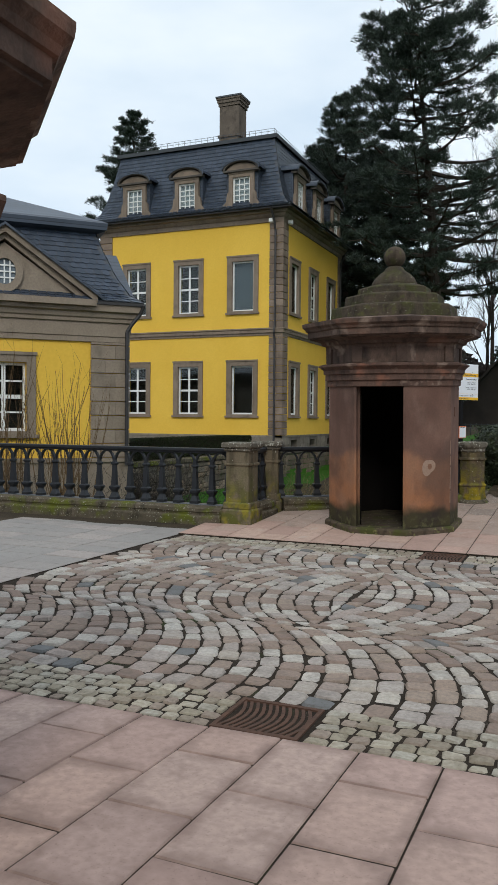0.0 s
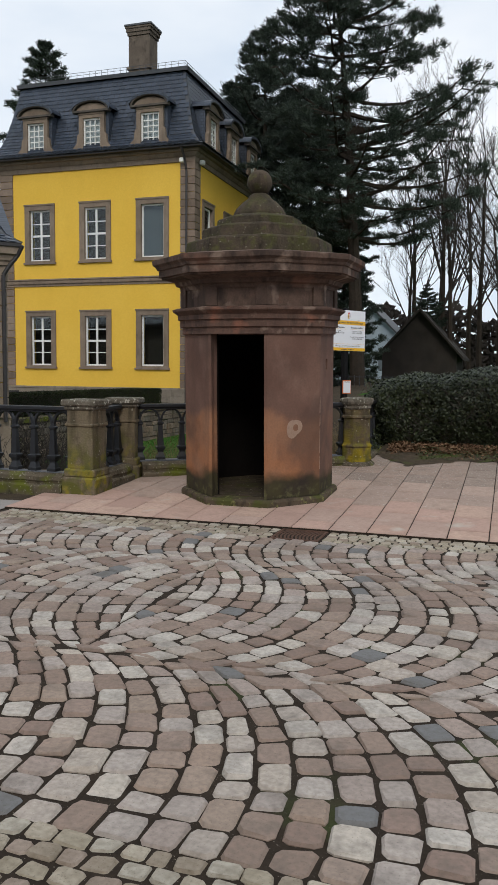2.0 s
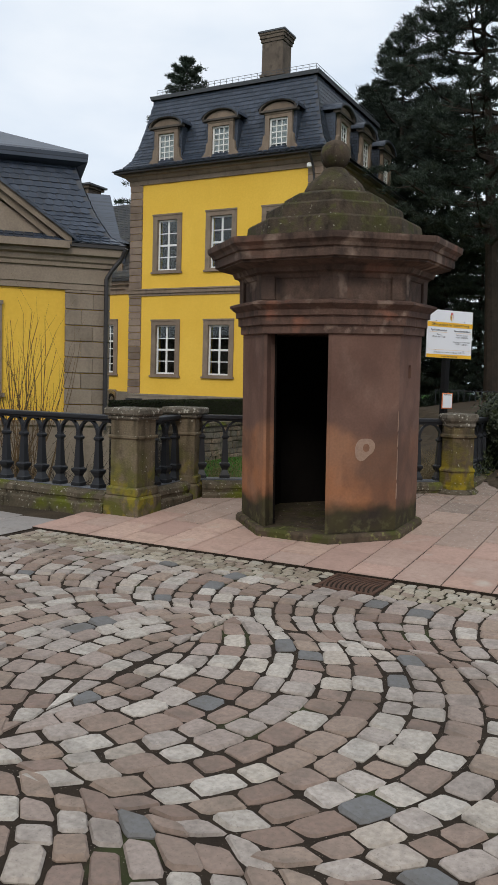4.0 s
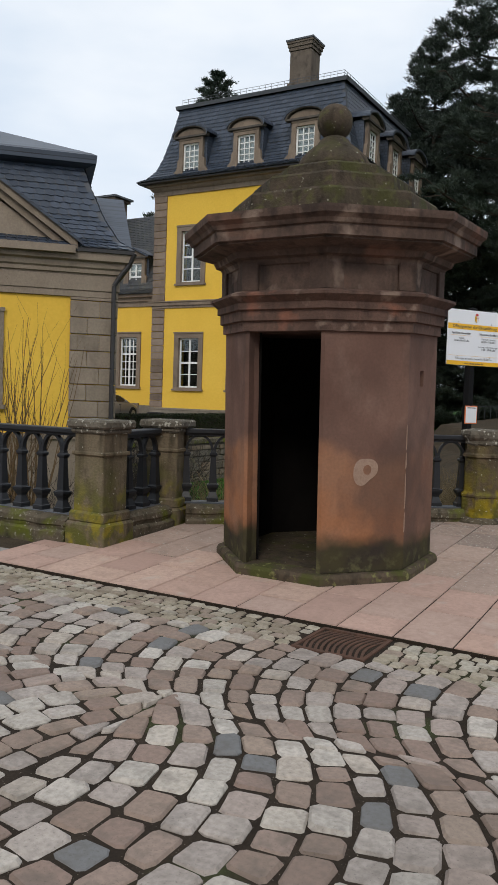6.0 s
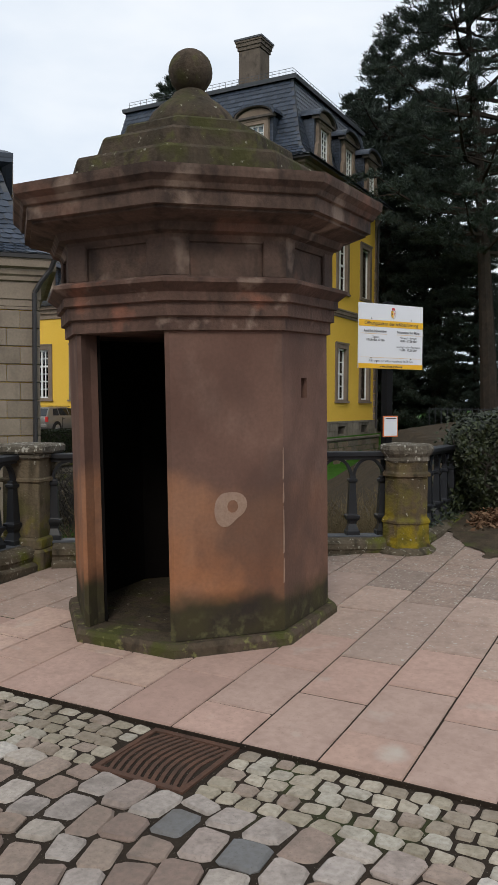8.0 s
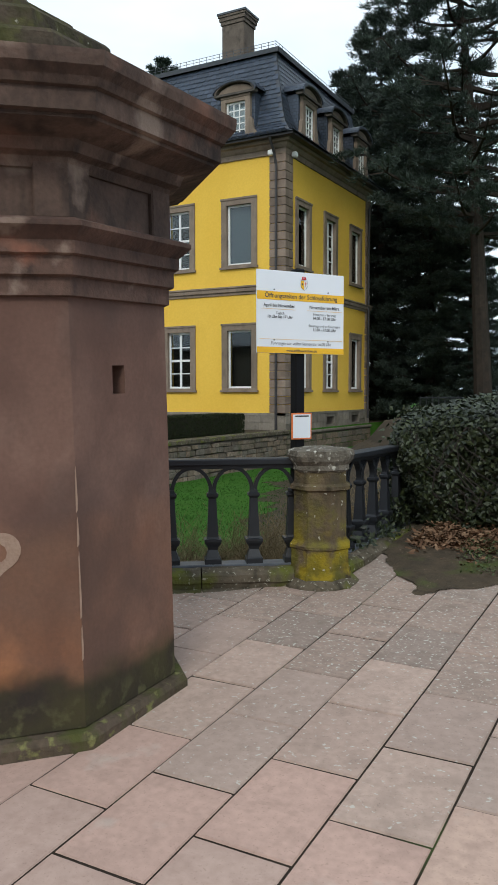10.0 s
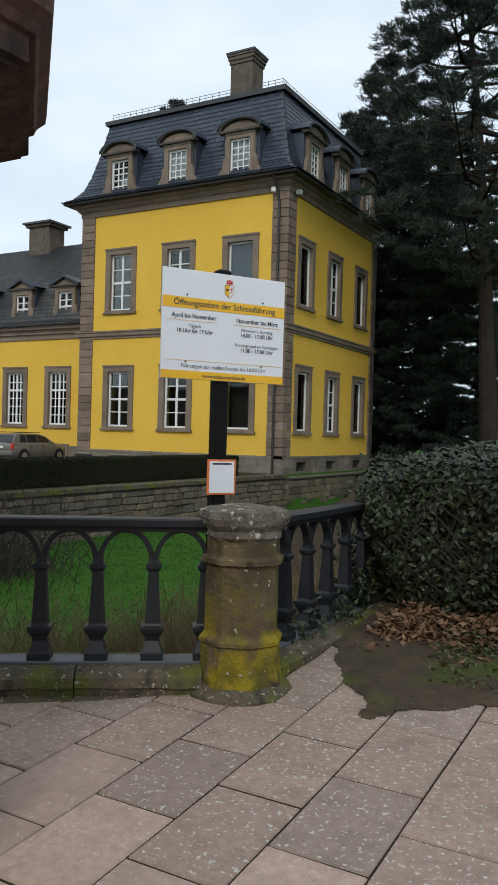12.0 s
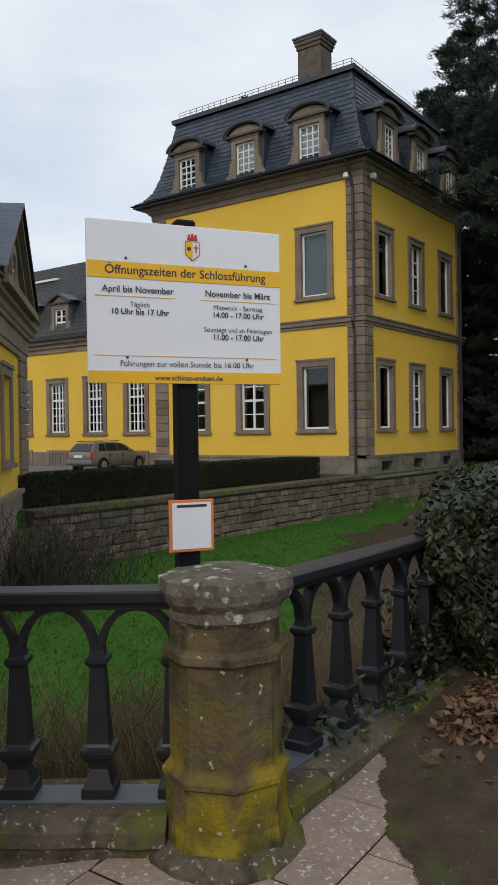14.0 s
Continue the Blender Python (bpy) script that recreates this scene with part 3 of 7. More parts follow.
def add_window(parent, u, z0, w, h, cols, rows, m=None, border=0.3, lower=0.14, style="", depth=0.16, trim=None, back=True):
    """A window in a wall of local axes (x along, y inwards): stone surround w by h, white sashes, panes."""
    win = part("window", Geo().box((-w / 2, -0.07, -0.05), (w / 2, 0.1, lower)).box((-w / 2 - 0.07, -0.13, -0.05), (w / 2 + 0.07, -0.02, 0.05)), trim or M_TRIM, parent, "", (m or Matrix.Identity(4)) @ Matrix.Translation((u, 0, z0)))
    s = Geo()
    s.box((-w / 2, -0.065, lower), (-w / 2 + border, depth + 0.06, h))
    s.box((w / 2 - border, -0.065, lower), (w / 2, depth + 0.06, h))
    s.box((-w / 2 + border, -0.065, h - border), (w / 2 - border, depth + 0.06, h))
    s.box((-w / 2 - 0.03, -0.1, h - 0.06), (w / 2 + 0.03, -0.06, h + 0.03))
    part("surround", s, trim or M_TRIM, win)
    gw, gh = w - 2 * border, h - border - lower
    f = Geo()
    e = 0.09
    f.box((-gw / 2, depth - 0.05, lower), (-gw / 2 + e, depth + 0.03, lower + gh))
    f.box((gw / 2 - e, depth - 0.05, lower), (gw / 2, depth + 0.03, lower + gh))
    f.box((-gw / 2 + e, depth - 0.05, lower), (gw / 2 - e, depth + 0.03, lower + e))
    f.box((-gw / 2 + e, depth - 0.05, lower + gh - e), (gw / 2 - e, depth + 0.03, lower + gh))
    part("sash_frame", f, M_WHITE, win, "white painted frame")
    iw, ih = gw - 2 * e, gh - 2 * e
    bars = Geo()
    for i in range(1, cols):
        x = -iw / 2 + iw * i / cols
        t = 0.055 if (cols == 2 or i * 2 == cols) else 0.024
        bars.box((x - t, depth - 0.04, lower + e), (x + t, depth + 0.015, lower + e + ih))
    for j in range(1, rows):
        z = lower + e + ih * j / rows
        t = 0.055 if (rows == 4 and j == 2) or (rows == 6 and j == 4) else 0.024
        for i in range(cols):
            x0 = -iw / 2 + iw * i / cols + 0.021
            bars.box((x0, depth - 0.035, z - t), (x0 + iw / cols - 0.042, depth + 0.01, z + t))
    if cols > 1:
        part("glazing_grid", bars, M_WHITE, win)
    pw, ph = iw / cols, ih / rows
    key = (round(pw, 3), round(ph, 3))
    if key not in PANES:
        PANES[key] = make_pane(*key)
    for i in range(cols):
        for j in range(rows):
            a = rng.uniform(-0.006, 0.006)
            p = part("pane", PANES[key], M_GLASS, win, "", Matrix.Translation((-iw / 2 + pw * (i + 0.5), depth, lower + e + ph * j)) @ Euler((a, 0, rng.uniform(-0.006, 0.006))).to_matrix().to_4x4())
            p.visible_shadow = False
    if style:
        g = Geo().box((-gw / 2, depth + 0.12, lower), (gw / 2, depth + 0.13, lower + gh))
        # the grey panel paints the sky's reflection; the white one is a curtain
        part("curtain", g, {"white": M_CURTAIN, "blind": M_SKY_GREY}[style], win)
    return win


def opening(u, z0, w, h, border=0.3, lower=0.14):
    return (u - w / 2 + border - 0.02, u + w / 2 - border + 0.02, z0 + lower - 0.02, z0 + h - border + 0.02)


FRONT_Y, SIDE_X, LEFT_X, BACK_Y = 42.19, -16.05, -28.05, 53.4
pav = thing("palace_pavilion", pose(0, 0, 0), "yellow plastered two-storey palace pavilion with slate mansard roof", "building")
M_FRONT = pose(0, FRONT_Y, 0)
M_SIDE = pose(SIDE_X, 0, 0, 0, 0, 90)         # local x runs along +y, local y runs inwards (-x)
FRONT_W = [-25.48, -21.95, -18.47]
SIDE_W = [44.2, 47.6, 51.2]
WZ = ((1.75, 3.23), (7.66, 3.28))


def facade(m, centres, u0, u1, w, styles):
    holes = [opening(u, z, w, h) for u in centres for z, h in WZ]
    part("wall", Geo().wall(u0, u1, 0.7, 12.75, holes, 0.5), M_YELLOW, pav, "", m)
    for i, u in enumerate(centres):
        for j, (z, h) in enumerate(WZ):
            st = styles[i][j]
            if st[0] == "1":
                add_window(pav, u, z, w, h, 1, 1, m, style=st[1:])
            else:
                add_window(pav, u, z, w, h, 2, 4, m, style=st[1:])


# upper right window: sky reflection painted on a grey panel behind the pane
facade(M_FRONT, FRONT_W, LEFT_X, SIDE_X, 1.95, [("4", "4"), ("4", "4"), ("1", "1blind")])
facade(M_SIDE, SIDE_W, FRONT_Y + 0.5, BACK_Y, 1.85, [("1", "1"), ("4", "4"), ("1", "1")])
part("wall", Geo().box((LEFT_X, BACK_Y - 0.5, -1.7), (SIDE_X - 0.5, BACK_Y, 12.75)), M_YELLOW, pav)
part("wall", Geo().box((LEFT_X, FRONT_Y + 0.5, -0.2), (LEFT_X + 0.5, BACK_Y - 0.5, 12.75)), M_YELLOW, pav)

# solid box added behind the windows; the rooms' shade is in its colour
part("inner_wall", Geo().box((LEFT_X + 1.3, FRONT_Y + 1.4, 0.0), (SIDE_X - 1.4, BACK_Y - 0.6, 12.6)), M_ROOM_SHADE, pav)
# plinth with cellar openings
pl = Geo()
pl.box((LEFT_X - 0.06, FRONT_Y - 0.06, -0.2), (SIDE_X - 0.5, FRONT_Y + 0.5, 0.62))
pl.box((LEFT_X - 0.08, FRONT_Y - 0.1, 0.6), (SIDE_X + 0.1, FRONT_Y + 0.5, 0.705))
part("plinth", pl, M_PLINTH, pav)
cell = [(u - 0.55, u + 0.55, 0.0, 0.42) for u in SIDE_W]
part("plinth", Geo().wall(FRONT_Y - 0.06, BACK_Y + 0.05, -0.25, 0.6, cell, 0.5), M_PLINTH, pav, "", pose(SIDE_X + 0.06, 0, 0, 0, 0, 90))
part("ledge", Geo().cbox((SIDE_X - 0.4, FRONT_Y - 0.3, -0.34), (SIDE_X + 0.22, BACK_Y + 0.1, -0.2), 0.03), M_PLINTH, pav)
part("ledge", Geo().box((SIDE_X - 0.4, FRONT_Y - 0.1, 0.6), (SIDE_X + 0.11, BACK_Y + 0.1, 0.706)), M_PLINTH, pav)
for u in (-27.6, -25.2, -22.6):
    part("cellar_window", Geo().box((u - 0.6, FRONT_Y - 0.075, 0.1), (u + 0.6, FRONT_Y - 0.05, 0.42)), M_PIPE, pav)


def plinth_blocks(m, u0, u1, zs, d, gaps=()):
    """Rows of dressed blocks laid on a wall face."""
    for r, (z0, z1) in enumerate(zip(zs, zs[1:])):
        u = u0
        while u < u1 - 0.05:
            w = min(rng.uniform(0.7, 1.3), u1 - u)
            if not any(g[0] < u + w and u < g[1] and g[2] < z1 and z0 < g[3] for g in gaps):
                ob = block("stone", pav, M_PLINTH, (u + 0.008, -d, z0 + 0.008), (u + w - 0.008, 0.02, z1 - 0.008), 0.03)
                ob.matrix_basis = m @ ob.matrix_basis
            u += w


plinth_blocks(pose(SIDE_X + 0.06, 0, 0, 0, 0, 90), FRONT_Y - 0.06, BACK_Y, [-0.2, 0.18, 0.6], 0.03, cell)
plinth_blocks(pose(0, FRONT_Y - 0.06, 0), LEFT_X, SIDE_X, [-0.1, 0.25, 0.6], 0.025, [(u - 0.62, u + 0.62, 0.0, 0.5) for u in (-27.6, -25.2, -22.6)])
# rough foot in the moat
part("foot_wall", Geo().box((SIDE_X - 0.5, FRONT_Y + 0.1, MOAT - 0.3), (SIDE_X + 0.12, BACK_Y + 0.1, -0.34)), M_MORTAR, pav)
for r in range(4):
    u = FRONT_Y + 0.1
    while u < BACK_Y:
        w = rng.uniform(0.5, 1.1)
        z0 = MOAT - 0.06 + r * 0.31
        ob = block("stone", pav, M_RUBBLE, (u + 0.015, -0.05 - rng.uniform(0, 0.03), z0 + 0.012), (min(u + w, BACK_Y) - 0.015, 0.02, z0 + 0.298), 0.06)
        ob.matrix_basis = pose(SIDE_X + 0.12, 0, 0, 0, 0, 90) @ ob.matrix_basis
        u += w

# string course and cornice
def ring(i0, z):
    return [(LEFT_X + i0, FRONT_Y + i0, z), (SIDE_X - i0, FRONT_Y + i0, z), (SIDE_X - i0, BACK_Y - i0, z), (LEFT_X + i0, BACK_Y - i0, z)]


def loft(rings_, closed=True):
    g = Geo()
    vs = [p for r in rings_ for p in r]
    fs = [(j * 4 + i, j * 4 + (i + 1) % 4, (j + 1) * 4 + (i + 1) % 4, (j + 1) * 4 + i) for j in range(len(rings_) - 1) for i in range(4)]
    if closed:
        fs.append(tuple(range(len(vs) - 4, len(vs))))
    g.add(vs, fs)
    return g


part("string_course", loft([ring(0.01, 6.36), ring(-0.06, 6.37), ring(-0.06, 6.5), ring(-0.14, 6.51), ring(-0.15, 6.67), ring(-0.2, 6.7), ring(-0.2, 6.77), ring(0.01, 6.8)]), M_TRIM, pav)
part("cornice", loft([ring(0.01, 12.69), ring(-0.08, 12.7), ring(-0.09, 12.93), ring(-0.16, 12.97), ring(-0.24, 13.08), ring(-0.26, 13.14), ring(-0.4, 13.17), ring(-0.42, 13.31)]), M_TRIM, pav)
gu = Geo()
gu.box((LEFT_X - 0.75, FRONT_Y - 0.75, 13.3), (SIDE_X + 0.75, BACK_Y + 0.75, 13.4))
part("gutter", gu, M_PIPE, pav)


def quoins(m, u0, u1, z0, z1, step, side_u=0.0):
    z, i = z0, 0
    while z < z1 - 0.05:
        block("quoin", pav, M_QUOIN, (u0, -0.07, z + 0.012), (u1, 0.3, min(z + step, z1) - 0.012), 0.03).matrix_basis = m @ Matrix.Translation(((u0 + u1) / 2, 0.115, z + 0.012)) @ Matrix.Diagonal((u1 - u0, 0.37, min(z + step, z1) - z - 0.024, 1))
        z += step
        i += 1


for za, zb in ((0.71, 6.36), (6.79, 12.7)):
    quoins(M_FRONT, -16.82, SIDE_X + 0.07, za, zb, 0.395)
    quoins(M_FRONT, LEFT_X - 0.03, -27.22, za, zb, 0.395)
    quoins(M_SIDE, FRONT_Y + 0.3, 42.95, za, zb, 0.395)
    quoins(M_SIDE, 52.75, BACK_Y + 0.02, za, zb, 0.395)

# mansard roof: flared foot, steep slope, flat cap
RIDGE_Z = 17.85


PRINGS = [ring(-0.85, 13.4), ring(-0.4, 13.66), ring(-0.02, 14.15), ring(0.25, 14.9), ring(0.55, 16.1), ring(0.88, RIDGE_Z - 0.15)]
part("roof", loft(PRINGS), M_LEAD, pav, "dark blue-grey slate mansard roof")


def slates(a, b, c, d, du, dv, lift=0.03):
    """Overlapping slates on the patch a-b (foot) to d-c (head)."""
    a, b, c, d = Vector(a), Vector(b), Vector(c), Vector(d)
    nrm = (b - a).cross(d - a).normalized()
    rows = max(1, round((d - a).length / dv))
    g = Geo()
    for j in range(rows):
        t0, t1 = j / rows, min(1.0, (j + 1.35) / rows)
        l0, r0, l1, r1 = a.lerp(d, t0), b.lerp(c, t0), a.lerp(d, t1), b.lerp(c, t1)
        k = max(1, round((r0 - l0).length / du))
        for i in range(k):
            o = 0.5 * (j % 2)
            s0, s1 = max(0.0, (i + o - 0.5) / k + 0.002), min(1.0, (i + o + 0.5) / k - 0.002)
            if s1 - s0 < 0.2 / k:
                continue
            z = nrm * (lift + rng.uniform(-0.006, 0.008))
            p = [l0.lerp(r0, s0) + z, l0.lerp(r0, s1) + z, l1.lerp(r1, s1) + nrm * 0.006, l1.lerp(r1, s0) + nrm * 0.006]
            e = (p[3] - p[0]) * 0.12
            q = [p[0] + e, p[0].lerp(p[1], 0.5), p[1] + e]
            g.add([tuple(v) for v in (*q, p[2], p[3])] + [tuple(v - nrm * 0.018) for v in q], [(0, 1, 2, 3, 4), (5, 6, 1, 0), (6, 7, 2, 1)])
    return g


for lo, hi in zip(PRINGS, PRINGS[1:]):
    for k in (0, 1):
        tagged(part("slate_course", slates(lo[k], lo[k + 1], hi[k + 1], hi[k], 0.32, 0.24, 0.045), M_SLATE_P, pav), kind="stuff")
part("roof_cap", loft([ring(0.72, RIDGE_Z - 0.15), ring(0.68, RIDGE_Z + 0.05), ring(1.0, RIDGE_Z + 0.1), ring(4.6, RIDGE_Z + 1.55)]), M_LEAD, pav)
sg = Geo()
for a, b in ((Vector((LEFT_X + 1, FRONT_Y + 0.95, 0)), Vector((SIDE_X - 0.95, FRONT_Y + 0.95, 0))), (Vector((SIDE_X - 0.95, FRONT_Y + 0.95, 0)), Vector((SIDE_X - 0.95, BACK_Y - 1, 0)))):
    k = 26
    for i in range(k + 1):
        p = a.lerp(b, i / k)
        sg.tube((p.x, p.y, RIDGE_Z + 0.05), (p.x, p.y, RIDGE_Z + 0.45), 0.012, 0.012, 4)
    for z in (0.3, 0.44):
        sg.tube((a.x, a.y, RIDGE_Z + z), (b.x, b.y, RIDGE_Z + z), 0.012, 0.012, 4)
part("snow_guard", sg, M_LEAD, pav)
# chimney
M_RIM_STONE = stone("dark_dormer_stone", (0.085, 0.075, 0.066), (0.125, 0.108, 0.092), (0.04, 0.036, 0.033), 2.0, 18.0, 0.85, stain=0.7)
M_CHIMNEY = stone("sooty_chimney_stone", (0.13, 0.105, 0.085), (0.175, 0.142, 0.113), (0.06, 0.05, 0.044), 1.6, 18.0, 0.9, stain=0.8)
ch = Geo()
cx, cy = -21.9, 48.2
ch.cbox((cx - 0.7, cy - 0.6, 18.2), (cx + 0.7, cy + 0.6, 21.9), 0.04)
ch.box((cx - 0.78, cy - 0.68, 19.9), (cx + 0.78, cy + 0.68, 20.05))
for z0, z1, d in ((21.9, 22.1, 0.05), (22.1, 22.3, 0.11), (22.3, 22.42, 0.16)):
    ch.box((cx - 0.7 - d, cy - 0.6 - d, z0), (cx + 0.7 + d, cy + 0.6 + d, z1))
part("chimney", ch, M_CHIMNEY, pav, "brown stone chimney")
part("chimney_cap", Geo().box((cx - 0.9, cy - 0.8, 22.42), (cx + 0.9, cy + 0.8, 22.52)), M_LEAD, pav)


def dormer(m, u, gw=1.55, gh=2.0, z=13.55, arched=True, top=None, parent=None, roofdepth=2.4):
    """A stone dormer with scrolled feet and a curved pediment, slate cheeks."""
    d = part("dormer", Geo().box((-gw / 2 - 0.05, -0.12, -0.05), (gw / 2 + 0.05, 0.3, 0.06)), M_TRIM, parent, "", m @ Matrix.Translation((u, 0, z)))
    add_window(d, 0, 0.02, gw, gh, 3 if arched else 2, 5 if arched else 4, None, 0.24, 0.08, "white", 0.1)
    g = Geo()
    for s in (-1, 1):                                   # scrolled feet
        pr = [(gw / 2, 0.0), (gw / 2 + 0.36, 0.0), (gw / 2 + 0.38, 0.22), (gw / 2 + 0.16, 0.45), (gw / 2 + 0.1, 0.9), (gw / 2, 1.0)]
        pr = pr if s > 0 else [(-x, zz) for x, zz in reversed(pr)]
        g = Geo()
        g.extrude(pr, -0.06, 0.16)
        g.stack([(0.13, -0.1), (0.13, 0.1)], 10, 0, (0, 0), False)
        k = len(g.v)
        for i in range(k - 20, k):                       # lay the scroll disc upright at the foot
            x, y, zz = g.v[i]
            g.v[i] = (s * (gw / 2 + 0.2) + x, zz * 0.9 + 0.02, 0.17 + y)
        part("scroll", g, M_TRIM, d)
    hw = gw / 2 + 0.32
    if arched:
        arc = [(hw * math.cos(a), gh + 0.12 + 0.55 * math.sin(a)) for a in [math.pi * i / 12 for i in range(13)]]
    else:
        arc = [(hw, gh + 0.1), (0, gh + 0.62), (-hw, gh + 0.1)]
    part("pediment", Geo().box((-gw / 2 - 0.02, -0.08, gh), (gw / 2 + 0.02, 0.25, gh + 0.12)).extrude([(-x * -0.86, gh + 0.12 + (zz - gh - 0.12) * 0.8) for x, zz in arc], -0.06, 0.25), M_TRIM, d)
    rim = Geo()
    rim.box((-hw, -0.2, gh + 0.06), (hw, 0.1, gh + 0.16))
    inner = [(x * 0.9, gh + 0.16 + (zz - gh - 0.12) * 0.82) for x, zz in arc]
    for a, b, c2, d2 in zip(arc, arc[1:], inner[1:], inner):
        rim.extrude([a, b, c2, d2], -0.22, 0.2)
    part("pediment_rim", rim, M_RIM_STONE, d)
    rf = Geo()
    outer = [(x * 1.09, zz + 0.09) for x, zz in arc]
    for a, b in zip(outer, outer[1:]):
        rf.add([(a[0], -0.26, a[1]), (b[0], -0.26, b[1]), (b[0], roofdepth, b[1] + 0.1), (a[0], roofdepth, a[1] + 0.1),
                (a[0] * 0.95, -0.26, a[1] - 0.11), (b[0] * 0.95, -0.26, b[1] - 0.11)], [(0, 3, 2, 1), (0, 1, 5, 4)])
    part("dormer_roof", rf.weld(), M_SLATE, d)
    for s in (-1, 1):
        x0, x1 = s * gw / 2, s * (gw / 2 + 0.02)
        ck = Geo().box((min(x0, x1) - 0.16 * (s < 0), 0.12, 0.0), (max(x0, x1) + 0.16 * (s > 0), roofdepth, gh + 0.14))
        part("cheek", ck, M_SLATE, d)
    return d


for u in FRONT_W:
    dormer(pose(0, FRONT_Y - 0.3, 0), u, parent=pav)
for u in SIDE_W:
    dormer(pose(SIDE_X + 0.3, 0, 0, 0, 0, 90), u, parent=pav)
# downpipes with lamps' brackets at the corner
dp = Geo().path([(SIDE_X - 0.45, FRONT_Y - 0.75, 13.35), (SIDE_X - 0.4, FRONT_Y - 0.3, 12.7), (SIDE_X - 0.38, FRONT_Y - 0.16, 12.2), (SIDE_X - 0.38, FRONT_Y - 0.16, 6.9), (SIDE_X - 0.38, FRONT_Y - 0.28, 6.5), (SIDE_X - 0.38, FRONT_Y - 0.16, 6.1), (SIDE_X - 0.38, FRONT_Y - 0.16, -0.1)], 0.065, 8)
part("downpipe", dp, M_PIPE, pav)
part("downpipe", Geo().path([(SIDE_X + 0.7, 53.1, 13.3), (SIDE_X + 0.14, 53.0, 12.3), (SIDE_X + 0.14, 53.0, 0.2)], 0.06, 8), M_PIPE, pav)
for x, y in ((SIDE_X - 0.6, FRONT_Y - 0.25), (SIDE_X + 0.25, FRONT_Y + 0.55)):
    part("floodlight", Geo().cbox((x - 0.13, y - 0.12, 12.62), (x + 0.13, y + 0.12, 12.86), 0.04), M_WHITE, pav)

# ---- the lower wing ----
WING_Y = 44.0
wing = thing("palace_wing", pose(0, WING_Y, 0), "yellow plastered palace wing with slate roof and dormers", "building")
WX = [-31.25, -34.55, -37.8, -41.1, -44.4]
holes = [opening(u, 1.78, 1.95, 3.42) for u in WX]
part("wall", Geo().wall(-50, LEFT_X, 0.75, 6.75, holes, 0.5), M_YELLOW, wing)
part("wall", Geo().box((-50, 9.5, -0.2), (LEFT_X, 10, 6.75)), M_YELLOW, wing)
part("plinth", Geo().box((-50, -0.06, -0.2), (LEFT_X, 0.5, 0.75)), M_PLINTH, wing)
# added dark box, painted as the wing's room shade
part("inner_wall", Geo().box((-49.5, 1.6, 0.0), (LEFT_X - 0.2, 9.0, 6.7)), M_ROOM_SHADE, wing)
for i, u in enumerate(WX):
    add_window(wing, u, 1.78, 1.95, 3.42, 4, 6, None, style="white" if i == 1 else "")
    cw = part("cellar_window", Geo().box((u - 0.95, -0.1, 0.72), (u + 0.95, -0.02, 0.86)).box((u - 0.95, -0.1, 0.02), (u - 0.75, -0.02, 0.72)).box((u + 0.75, -0.1, 0.02), (u + 0.95, -0.02, 0.72)), M_TRIM, wing)
    gr = Geo()
    for k in range(7):
        gr.box((u - 0.72 + k * 0.24 - 0.02, -0.085, 0.0), (u - 0.72 + k * 0.24 + 0.02, -0.065, 0.7))
    part("grille", gr, M_LEAD, cw)
wc = Geo()
for z0, z1, d in ((6.75, 7.05, 0.08), (7.05, 7.3, 0.2), (7.3, 7.5, 0.4)):
    wc.box((-50, -d, z0), (LEFT_X, 0.6, z1))
part("cornice", wc, M_TRIM, wing)
wr = Geo()
prof = [(-0.6, 7.5), (-0.1, 7.8), (0.6, 9.4), (1.0, 10.3), (5.0, 13.5), (9.0, 10.3), (10.4, 7.5)]
for (y0, z0), (y1, z1) in zip(prof, prof[1:]):
    wr.add([(-50, y0, z0), (LEFT_X, y0, z0), (LEFT_X, y1, z1), (-50, y1, z1)], [(0, 1, 2, 3)])
wr.box((-50, -0.5, 7.49), (LEFT_X, 10, 7.52))
part("roof", wr, M_LEAD, wing, "dark slate roof")
for (y0, z0), (y1, z1) in list(zip(prof, prof[1:]))[:4]:
    tagged(part("slate_course", slates((-48, y0, z0), (LEFT_X, y0, z0), (LEFT_X, y1, z1), (-48, y1, z1), 0.34, 0.26, 0.05), M_SLATE_OLD, wing), kind="stuff")
for u in (-30.95, -34.25, -37.55, -40.85, -44.1):
    dormer(pose(0, 0.12, 0), u, 1.5, 1.95, 7.7, False, parent=wing, roofdepth=2.0)
wch = Geo().cbox((-38.0, 4.2, 12.2), (-36.2, 5.6, 14.7), 0.04).box((-38.15, 4.05, 14.7), (-36.05, 5.75, 14.88))
part("chimney", wch, M_CHIMNEY, wing)
part("chimney_cap", Geo().box((-38.3, 3.9, 14.88), (-35.9, 5.9, 15.0)), M_LEAD, wing)
part("skylight", Geo().box((-43.6, 3.0, 12.05), (-41.2, 4.2, 12.2)), M_WHITE, wing)
part("downpipe", Geo().path([(LEFT_X - 0.25, -0.5, 7.45), (LEFT_X - 0.3, -0.15, 6.8), (LEFT_X - 0.3, -0.12, 0.1)], 0.06, 8), M_PIPE, wing)


